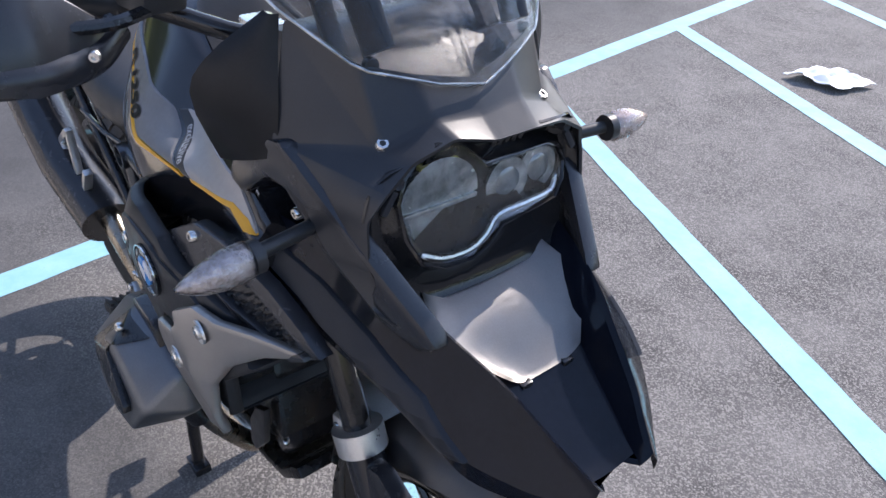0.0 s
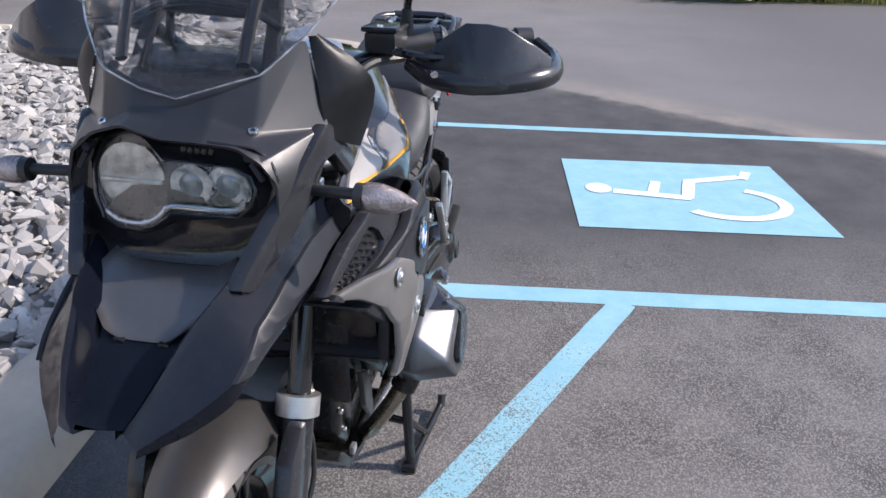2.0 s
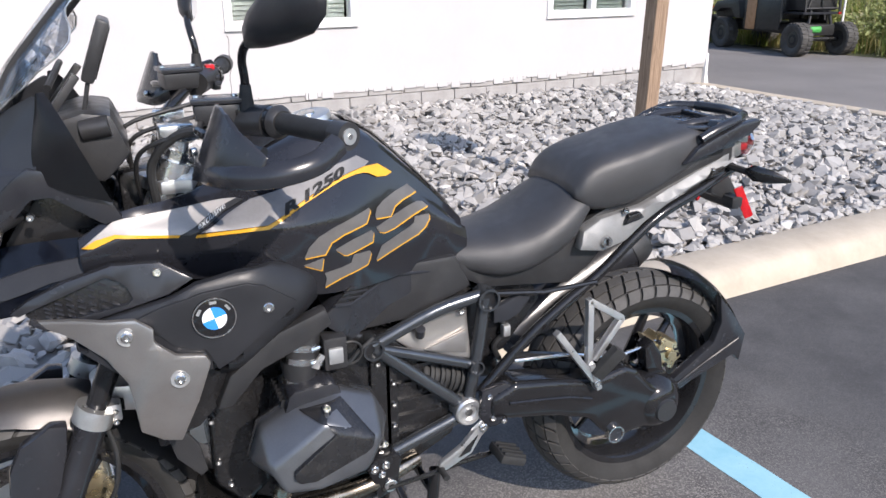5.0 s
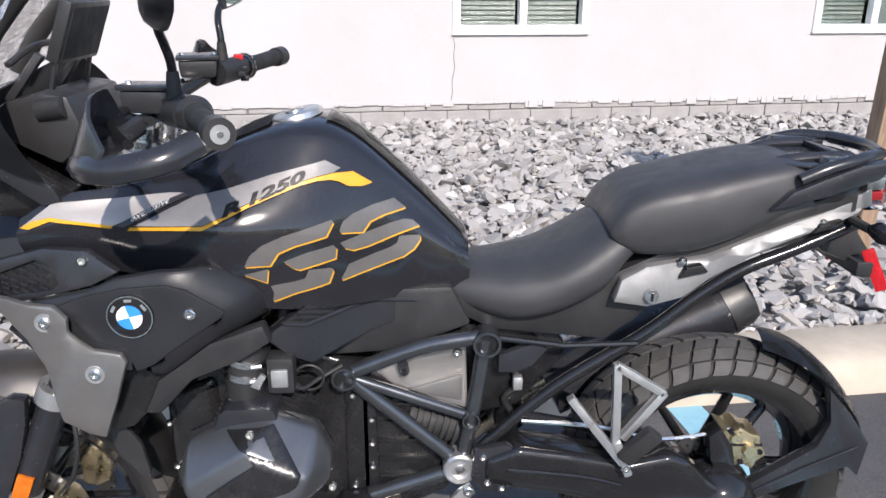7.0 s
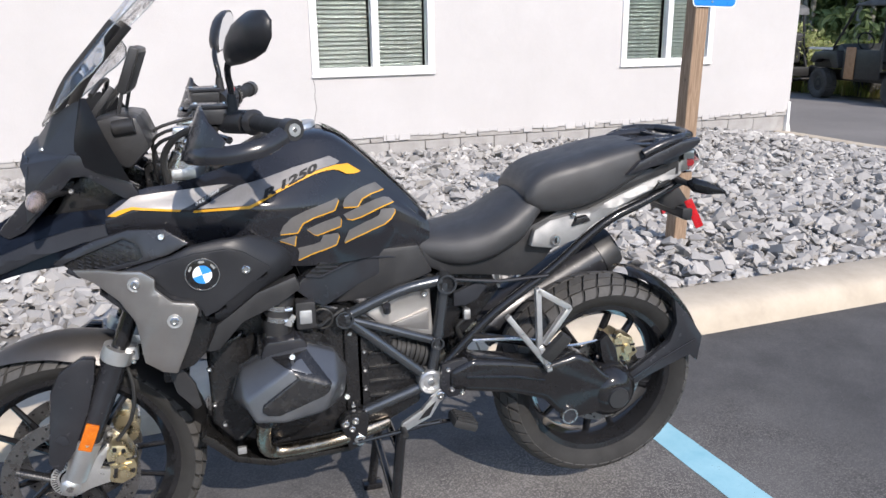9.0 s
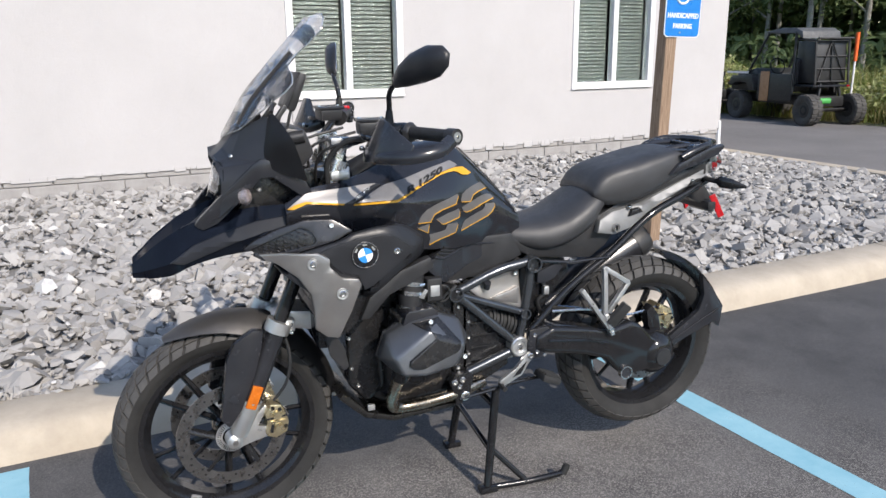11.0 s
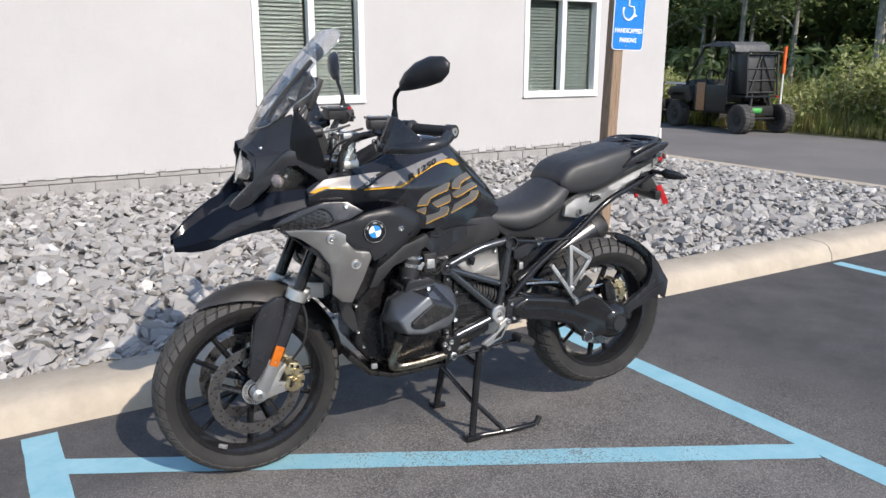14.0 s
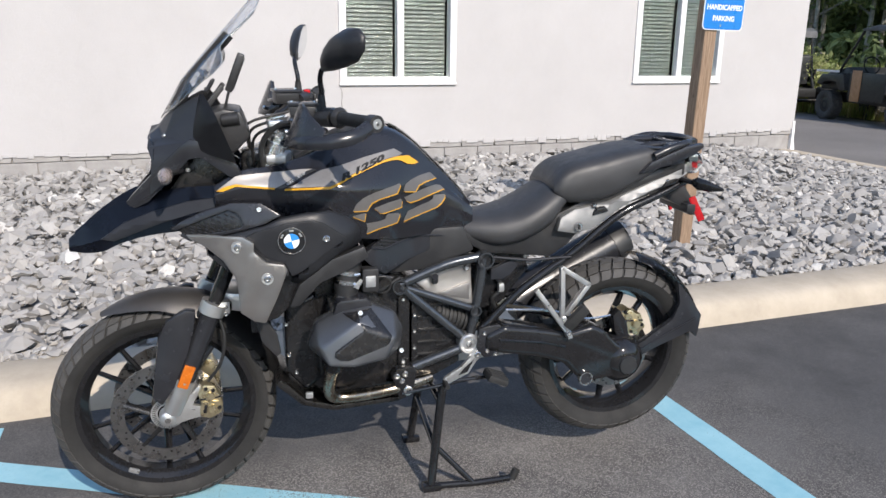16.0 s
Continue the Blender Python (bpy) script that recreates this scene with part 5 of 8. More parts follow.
for s in (-1, 1):
    def side(bm):
        if s > 0:
            bmesh.ops.scale(bm, vec=(1, -1, 1), verts=bm.verts)
            bmesh.ops.reverse_faces(bm, faces=bm.faces)
        return bm

    f = on("side_fairing", side(panel(fair, fairing_y, 0.02, 0.004, 0.014)), FAIRING, None, "satin black side fairing", 28)
    on("emblem_panel", side(panel(inner, lambda x, z: flank(x, z) + 0.0035, 0.016, 0.003)), FAIRING, f, "", 28)
    g = on("side_guard", side(panel(silver, silver_face, 0.014, 0.005)), WARM_SILVER, None, "warm silver side guard")
    for x, z in ((-0.522, 0.889), (-0.447, 0.800)):
        y = silver_face(x, z)
        on("screw_cup", side(lathe([(-y - 0.001, 0.017), (-y - 0.004, 0.016), (-y - 0.003, 0.010)], (x, 0, z), "y", 20)), ALLOY, g)
        screw(x, s * (y + 0.003), z, g, 0.010, (0, s, 0))
    screw(-0.283, s * (flank(-0.283, 0.903) + 0.0035), 0.903, f, 0.010, (0, s, 0))
    # round emblem: black ring, four plain quarters
    ye = flank(-0.378, 0.903) + 0.0035
    disc = on("emblem", side(lathe([(-ye + 0.001, 0.038), (-ye - 0.004, 0.038), (-ye - 0.005, 0.036), (-ye - 0.005, 0.001)], (-0.378, 0, 0.903), "y", 40)), GLOSS_BLACK, None, "round emblem with blue and white quarters")
    on("emblem_rim", side(lathe([(-ye - 0.002, 0.0375), (-ye - 0.0062, 0.0375), (-ye - 0.0062, 0.0355), (-ye - 0.002, 0.0355)], (-0.378, 0, 0.903), "y", 40, close=True)), BRIGHT, disc)
    for k in range(4):
        pts = [(-0.378, 0.903)] + [(-0.378 + 0.021 * math.cos(a), 0.903 + 0.021 * math.sin(a)) for a in np.linspace(math.pi / 2 * k + 0.25, math.pi / 2 * (k + 1) + 0.25, 9)]
        on("emblem_quarter", side(prism(pts, -ye - 0.0072, -ye - 0.005, "y")), CHIP_WHITE if k % 2 else CHIP_BLUE, disc)
    for k, a in enumerate((150, 90, 35)):
        c = (-0.378 + 0.029 * math.cos(radians(a)), 0.903 + 0.029 * math.sin(radians(a)))
        m = Matrix.Translation((c[0], 0, c[1])) @ pose(0, 0, 0, 0, 90 - a, 0)
        on("emblem_bar", side(move(box(-0.006, 0.006, -ye - 0.0058, -ye - 0.005, -0.0025, 0.0025), m)), ALLOY, disc)
    # intake above: a raised rim round a sunken grille of short bars
    upper = [(-0.697, 0.931), (-0.667, 0.952), (-0.605, 0.980), (-0.531, 1.002), (-0.454, 1.000), (-0.402, 0.968), (-0.446, 0.946), (-0.508, 0.929), (-0.571, 0.912), (-0.620, 0.900), (-0.646, 0.897), (-0.672, 0.912)]
    grille = [(-0.665, 0.921), (-0.645, 0.907), (-0.619, 0.913), (-0.570, 0.925), (-0.513, 0.936), (-0.503, 0.945), (-0.512, 0.966), (-0.527, 0.978), (-0.544, 0.983), (-0.609, 0.958), (-0.652, 0.941)]
    i = on("intake_panel", side(panel(upper + grille + [(-0.684, 0.926)], intake_y, 0.02, 0.002)), SATIN, None, "satin black intake panel", 28)
    on("intake_mesh", side(panel([(-0.675, 0.925), (-0.645, 0.900), (-0.570, 0.918), (-0.500, 0.934), (-0.505, 0.975), (-0.540, 0.990), (-0.610, 0.966)], lambda x, z: intake_y(x, z) - 0.010, 0.004, 0.0)), ENGINE_BLACK, i)
    for r in range(4):
        for c in range(7):
            x = -0.638 + 0.0178 * c
            low, high = 0.914 + 0.205 * (x + 0.62), 0.942 + 0.42 * (x + 0.638)
            z = low + (high - low) * (r + 0.3) / 4
            if z < high - 0.004:
                bar_at = Matrix.Translation((x, -intake_y(x, z) + 0.010, z)) @ pose(0, 0, 0, 0, 28, 0)
                on("intake_fin", side(move(box(-0.006, 0.006, -0.004, 0.004, -0.0016, 0.0016), bar_at)), SATIN, i)
    screw(-0.460, s * (intake_y(-0.46, 0.985) + 0.002), 0.985, f, 0.008, (0, s, 0.2))
    # bar under the fairing edge
    on("fairing_rim", side(prism([(-0.265, 0.835), (-0.172, 0.868), (-0.160, 0.835), (-0.215, 0.80), (-0.30, 0.765), (-0.36, 0.70), (-0.39, 0.70), (-0.36, 0.765)], -0.245, -0.21, "y", 0.008)), MATT, f)
    # front indicator root and radiator
    on("radiator_shroud", side(prism([(-0.55, 0.90), (-0.505, 0.80), (-0.485, 0.69), (-0.455, 0.65), (-0.42, 0.66), (-0.36, 0.72), (-0.33, 0.90)], -0.222, -0.10, "y", 0.010)), ENGINE_BLACK, f)
    on("lower_fin", side(panel([(-0.490, 0.670), (-0.455, 0.650), (-0.425, 0.600), (-0.415, 0.540), (-0.430, 0.530), (-0.470, 0.580)], lambda x, z: 0.19, 0.012, 0.004)), MATT, f)

on("radiator", box(-0.50, -0.44, -0.17, 0.17, 0.60, 0.86, 0.01), ENGINE_BLACK, None, "black radiator")
on("steering_head", prism([(-0.50, 1.12), (-0.36, 1.14), (-0.30, 0.95), (-0.28, 0.72), (-0.44, 0.70), (-0.50, 0.95)], -0.05, 0.05, "y", 0.01), ENGINE_BLACK)
on("telelever_arm", prism([(-0.62, 0.675), (-0.57, 0.70), (-0.30, 0.66), (-0.25, 0.60), (-0.32, 0.59), (-0.58, 0.645)], -0.07, 0.07, "y", 0.012), ALLOY, None, "silver front suspension arm")
on("front_spring", tube([(-0.45, 0, 0.66), (-0.40, 0, 1.02)], 0.03, 14), ENGINE_BLACK)

# ---- tank, decals ----
TANK = [(-0.575, 1.000, 1.045, 0.180, 0.204, 1.020, 0.985), (-0.500, 1.040, 1.084, 0.178, 0.203, 1.036, 0.965), (-0.420, 1.052, 1.092, 0.160, 0.206, 1.033, 0.950), (-0.330, 1.100, 1.106, 0.122, 0.214, 1.026, 0.935), (-0.220, 1.168, 1.140, 0.132, 0.222, 1.005, 0.890), (-0.100, 1.194, 1.158, 0.120, 0.190, 0.985, 0.868), (-0.020, 1.168, 1.128, 0.105, 0.152, 0.970, 0.862), (0.080, 1.078, 1.038, 0.075, 0.104, 0.945, 0.860), (0.150, 1.005, 0.972, 0.066, 0.094, 0.925, 0.855), (0.195, 0.955, 0.930, 0.055, 0.085, 0.905, 0.855)]


def tank_half(row):
    x, zt, zs, ws, wm, zm, zb = row
    swell = lerp(x, (-0.33, 0.0), (-0.23, 1.0))
    return [(0.0, zt), (ws * 0.5, zt - 0.004), (ws * 0.85, (zt + zs) / 2 + 0.003), (ws, zs), ((ws + wm) / 2 + 0.006 * swell, (zs + zm) / 2 + 0.014 * swell), (wm * 0.985, zm + 0.25 * (zs - zm)), (wm, zm), (wm * 0.975, (zm + zb) / 2), (wm * 0.92, zb)]


TANK_ROWS = spread(TANK, 37)


def tank_y(x, z):
    """Half-width of the tank at a place of its flank."""
    xs = [r[0] for r in TANK_ROWS]
    row = [float(np.interp(x, xs, [r[k] for r in TANK_ROWS])) for k in range(7)]
    half = spread(tank_half(row), 22)[::-1]
    for (y0, z0), (y1, z1) in zip(half, half[1:]):
        if z0 <= z <= z1:
            return float(y0 + (y1 - y0) * (z - z0) / max(1e-6, z1 - z0))
    return float(half[0][0] if z < half[0][1] else max(half, key=lambda h: h[1])[0])


rings = []
for row in TANK_ROWS:
    half = spread(tank_half(row), 22)
    rings.append([Vector((row[0], -y, z)) for y, z in half[::-1]] + [Vector((row[0], y, z)) for y, z in half[1:]])
tank = on("fuel_tank", skin(rings), TANK_PAINT, None, "storm-black fuel tank with grey and yellow decals", 30)
cap = on("filler_cap", move(lathe([(0, 0.05), (0.010, 0.048), (0.013, 0.040), (0.011, 0.030), (0.014, 0.001)], (0, 0, 0), "z", 32), Matrix.Translation((-0.128, 0, 1.184)) @ pose(0, 0, 0, 0, -13, 0) @ Matrix.Diagonal((1.0, 1.25, 1, 1))), ALLOY, tank, "bright filler cap")
on("cap_hub", move(lathe([(0.011, 0.020), (0.0155, 0.019), (0.0165, 0.001)], (0, 0, 0), "z", 24), Matrix.Translation((-0.128, 0, 1.184)) @ pose(0, 0, 0, 0, -13, 0) @ Matrix.Diagonal((1.0, 1.25, 1, 1))), BRIGHT, cap)


def tank_top(x, y):
    """Height of the tank's top at a place."""
    xs = [r[0] for r in TANK_ROWS]
    half = spread(tank_half([float(np.interp(x, xs, [r[k] for r in TANK_ROWS])) for k in range(7)]), 22)[:9]
    return float(np.interp(abs(y), [h[0] for h in half], [h[1] for h in half]))


rows = [(-0.490, 0.085), (-0.440, 0.100), (-0.360, 0.104), (-0.270, 0.100), (-0.200, 0.088), (-0.168, 0.070)]
bm = skin([[Vector((x, w * t, tank_top(x, w * t) + 0.004)) for t in np.linspace(-1, 1, 13)] for x, w in spread(rows, 16)], closed=False)
bmesh.ops.solidify(bm, geom=bm.faces[:], thickness=0.003)
on("tank_cover", bm, MATT, tank, "matt black centre cover of the tank", 50)
rows = [(-0.066, 0.060), (0.000, 0.056), (0.080, 0.048), (0.150, 0.042), (0.190, 0.038)]
bm = skin([[Vector((x, w * t, tank_top(x, w * t) + 0.005)) for t in np.linspace(-1, 1, 9)] for x, w in spread(rows, 14)], closed=False)
bmesh.ops.solidify(bm, geom=bm.faces[:], thickness=0.003)
on("tank_spine", bm, GLOSS_BLACK, tank, "glossy black strip down the back of the tank", 50)


def decal(points, mat, lift, s, name="decal", shift=(0, 0)):
    bm = panel([(a + shift[0], b + shift[1]) for a, b in points], lambda x, z: tank_y(x, z) + lift, 0.004, 0.0, 0.008)
    if s > 0:
        bmesh.ops.scale(bm, vec=(1, -1, 1), verts=bm.verts)
        bmesh.ops.reverse_faces(bm, faces=bm.faces)
    return on(name, bm, mat, tank)


FLASH = [(-0.569, 1.033), (-0.530, 1.061), (-0.515, 1.072), (-0.456, 1.0755), (-0.384, 1.077), (-0.307, 1.081), (-0.366, 1.058), (-0.413, 1.038), (-0.517, 1.050), (-0.556, 1.034)]
FLASH_LINE = [(-0.571, 1.032), (-0.548, 1.043), (-0.517, 1.050), (-0.413, 1.038), (-0.416, 1.0335), (-0.517, 1.0445), (-0.553, 1.0315)]
BAND = [(-0.378, 1.038), (-0.315, 1.064), (-0.283, 1.079), (-0.228, 1.092), (-0.154, 1.112), (-0.065, 1.130), (-0.039, 1.115), (-0.051, 1.109), (-0.079, 1.105), (-0.107, 1.099), (-0.153, 1.084), (-0.195, 1.069), (-0.242, 1.048), (-0.263, 1.040)]
BAND_LINE = [(-0.385, 1.035), (-0.263, 1.039), (-0.242, 1.047), (-0.195, 1.068), (-0.153, 1.083), (-0.107, 1.098), (-0.079, 1.104), (-0.051, 1.108), (-0.018, 1.107), (0.015, 1.084), (-0.002, 1.081), (-0.025, 1.084), (-0.042, 1.094), (-0.056, 1.098), (-0.077, 1.098), (-0.106, 1.093), (-0.152, 1.078), (-0.194, 1.063), (-0.239, 1.043), (-0.262, 1.033), (-0.388, 1.030)]
BLADES = [
    [(-0.200, 0.965), (-0.191, 0.984), (-0.170, 1.001), (-0.135, 1.014), (-0.055, 1.032), (-0.052, 1.027), (-0.064, 1.005), (-0.117, 0.995), (-0.144, 0.985), (-0.158, 0.964)],
    [(-0.136, 0.968), (-0.095, 0.980), (-0.053, 0.987), (-0.048, 0.980), (-0.050, 0.962), (-0.082, 0.956), (-0.111, 0.950), (-0.119, 0.953)],
    [(-0.202, 0.950), (-0.162, 0.957), (-0.166, 0.932)],
    [(-0.160, 0.924), (-0.122, 0.927), (-0.103, 0.931), (-0.096, 0.947), (-0.058, 0.945), (-0.055, 0.938), (-0.063, 0.917), (-0.085, 0.912), (-0.122, 0.905), (-0.160, 0.893), (-0.156, 0.911)],
    [(-0.042, 1.012), (-0.036, 1.026), (-0.018, 1.037), (0.016, 1.047), (0.053, 1.051), (0.074, 1.032), (0.036, 1.027), (0.011, 1.019), (-0.002, 1.002), (-0.040, 1.007)],
    [(-0.041, 0.989), (-0.004, 0.999), (0.045, 1.010), (0.071, 1.013), (0.087, 1.009), (0.099, 0.998), (0.055, 0.988), (0.005, 0.975), (-0.020, 0.972), (-0.034, 0.978)],
    [(-0.042, 0.920), (-0.028, 0.946), (0.014, 0.958), (0.045, 0.965), (0.058, 0.971), (0.062, 0.983), (0.100, 0.981), (0.101, 0.972), (0.089, 0.956), (0.070, 0.944), (0.044, 0.938), (-0.007, 0.926), (-0.041, 0.917)],
]
for s in (-1, 1):
    decal(FLASH, DECAL_LIGHT, 0.0035, s, "silver_flash")
    decal(FLASH_LINE, YELLOW, 0.0045, s, "yellow_stripe")
    decal(BAND, DECAL, 0.0035, s, "grey_band")
    decal(BAND_LINE, YELLOW, 0.0045, s, "yellow_stripe")
    for k, blade in enumerate(BLADES):
        decal(blade, YELLOW, 0.0010, s, "yellow_edge", (0.0018, -0.0030))
        decal(blade, DECAL_DARK, 0.0018, s, "grey_blade")
    # model number along the band
    t = words("R 1250", 0.0215, Matrix.Identity(4), MATT, tank, "number", 0.0004, 0.30, 2.35, 0.0010)
    spots = [(t, Vector((-0.168, 1.0825)), 20.5)]
    spots.append((words("exclusive", 0.0112, Matrix.Identity(4), CHIP_WHITE, tank, "lettering", 0.0003, 0.30, 1.45), Vector((-0.356, 1.0595)), 23))
    decal([(-0.413, 1.038), (-0.395, 1.036), (-0.295, 1.079), (-0.307, 1.081)], MATT, 0.0045, s, "dark_strip")
    for t, c, rise in spots:
        slope = radians(rise if s < 0 else -rise)
        for v in t.data.vertices:
            a, b = v.co.x, v.co.y
            x, z = c.x + (a * math.cos(slope) - b * math.sin(slope)) * -s, c.y + a * math.sin(slope) + b * math.cos(slope)
            v.co = Vector((x, s * (tank_y(x, z) + 0.0058), z))
    # infill below the tank, over the frame
    box_line = [(-0.179, 0.826), (-0.145, 0.850), (-0.066, 0.886), (0.009, 0.869), (0.138, 0.866), (0.166, 0.823), (0.084, 0.818), (-0.018, 0.785), (-0.101, 0.759), (-0.133, 0.782)]
    bm = panel(box_line, lambda x, z: lerp(x, (-0.2, 0.212), (-0.14, 0.200), (0.0, 0.112), (0.15, 0.092)), 0.05, 0.005)
    mesh = panel([(-0.149, 0.852), (-0.075, 0.892), (0.010, 0.872), (-0.110, 0.840)], lambda x, z: lerp(x, (-0.2, 0.212), (-0.14, 0.200), (0.0, 0.112), (0.15, 0.092)) + 0.002, 0.006, 0.002)
    dots = None
    corner = [Vector(p) for p in [(-0.149, 0.852), (-0.075, 0.892), (0.010, 0.872), (-0.110, 0.840)]]
    for r in range(6):
        for q in range(11):
            p = corner[0].lerp(corner[3], (q + 0.5) / 11).lerp(corner[1].lerp(corner[2], (q + 0.5) / 11), (r + 0.5) / 6)
            y = lerp(p.x, (-0.2, 0.212), (-0.14, 0.200), (0.0, 0.112), (0.15, 0.092)) + 0.002
            dots = join(dots, box(p.x - 0.0028, p.x + 0.0028, -y - 0.002, -y + 0.003, p.y - 0.0022, p.y + 0.0022))
    trim = tube([(-0.145, -0.204, 0.852), (-0.108, -0.183, 0.840), (0.006, -0.114, 0.861), (0.134, -0.097, 0.847)], 0.0035, 6)
    for b in [bm, mesh, trim] + ([dots] if dots else []):
        if s > 0:
            bmesh.ops.scale(b, vec=(1, -1, 1), verts=b.verts)
            bmesh.ops.reverse_faces(b, faces=b.faces)
    air = on("airbox_panel", bm, SATIN, None, "satin black airbox panel")
    on("airbox_mesh", mesh, DARK_STEEL, air)
    if dots:
        tagged(on("mesh_rib", dots, SATIN, air), kind="stuff")
    on("panel_edge", trim, GREY_PLASTIC, air)


# ---- seats, rack, tail ----
def cushion(rows, count, power=2.6):
    """Upholstery: rows of x, top, bottom, half-width at the top, at the bottom."""
    rings = []
    for x, zt, zb, wt, wb in spread(rows, count):
        c, h, ring = (zt + zb) / 2, (zt - zb) / 2, []
        for k in range(28):
            a = 2 * math.pi * k / 28
            sx, sz = math.cos(a), math.sin(a)
            y, z = math.copysign(abs(sx) ** (2 / power), sx), math.copysign(abs(sz) ** (2 / power), sz)
            ring.append(Vector((x, y * (wb + (wt - wb) * (z + 1) / 2), c + h * z)))
        rings.append(ring)
    return skin(rings)


on("rider_seat", cushion([(0.137, 0.888, 0.856, 0.05, 0.080), (0.157, 0.902, 0.838, 0.070, 0.096), (0.20, 0.908, 0.815, 0.090, 0.116), (0.27, 0.915, 0.797, 0.115, 0.138), (0.34, 0.932, 0.806, 0.128, 0.148), (0.40, 0.961, 0.828, 0.134, 0.147), (0.45, 0.991, 0.856, 0.128, 0.140), (0.487, 0.997, 0.908, 0.115, 0.126), (0.507, 0.981, 0.932, 0.10, 0.112)], 30), SEAT, None, "black vinyl rider seat", 60)
on("passenger_seat", cushion([(0.455, 1.004, 0.972, 0.10, 0.118), (0.475, 1.035, 0.950, 0.115, 0.128), (0.508, 1.060, 0.936, 0.122, 0.132), (0.56, 1.077, 0.934, 0.128, 0.136), (0.62, 1.089, 0.942, 0.130, 0.138), (0.68, 1.103, 0.962, 0.128, 0.138), (0.74, 1.113, 0.990, 0.122, 0.134), (0.80, 1.118, 1.022, 0.112, 0.126), (0.842, 1.105, 1.044, 0.095, 0.110)], 28, 4.2), SEAT, None, "black vinyl passenger seat", 60)
on("seat_base", prism([(0.17, 0.86), (0.40, 0.862), (0.47, 0.90), (0.60, 0.96), (0.84, 1.045), (0.86, 1.02), (0.62, 0.92), (0.52, 0.80), (0.46, 0.76), (0.24, 0.785), (0.17, 0.82)], -0.098, 0.098, "y", 0.012), MATT)

rack = on("luggage_rack", prism([(0.775, -0.095), (0.81, -0.115), (0.90, -0.10), (0.945, -0.06), (0.955, 0.0), (0.945, 0.06), (0.90, 0.10), (0.81, 0.115), (0.775, 0.095)], 1.1060, 1.1130, "z", 0.004), SATIN, None, "black luggage rack")
for s in (-1, 1):
    line = [(0.735, 1.032), (0.775, 1.0689), (0.830, 1.0926), (0.895, 1.1177), (0.955, 1.1281), (0.962, 1.1162), (0.930, 1.0896), (0.850, 1.0615)]
    on("rack_side", prism(line, s * 0.118, s * 0.142, "y", 0.007, 2), SATIN, rack, "black rack side moulding")
    on("rack_rail", tube([(0.790, s * 0.128, 1.0896), (0.84, s * 0.130, 1.1118), (0.90, s * 0.122, 1.1266), (0.955, s * 0.085, 1.1281)], 0.011, 10, 5, flat=0.75), SATIN, rack)
    on("rack_rib", tube([(0.775, s * 0.06, 1.1100), (0.82, s * 0.07, 1.1190), (0.91, s * 0.07, 1.1220)], 0.010, 8, 4, flat=0.6), SATIN, rack)
    on("rack_slot", box(0.78, 0.88, s * 0.022, s * 0.052, 1.1131, 1.1142), ENGINE_BLACK, rack)
    on("rack_stop", box(0.885, 0.935, s * 0.075, s * 0.105, 1.1125, 1.1230, 0.003), SATIN, rack)
    on("rack_foot", prism([(0.80, 1.045), (0.90, 1.06), (0.93, 1.1266), (0.84, 1.1266)], s * 0.09, s * 0.125, "y", 0.005), SATIN, rack)
on("rack_bar", tube([(0.955, -0.085, 1.1266), (0.975, 0, 1.1266), (0.955, 0.085, 1.1266)], 0.013, 10, 5), SATIN, rack)
on("rack_bar", box(0.885, 0.905, -0.12, 0.12, 1.1125, 1.1250, 0.004), SATIN, rack)

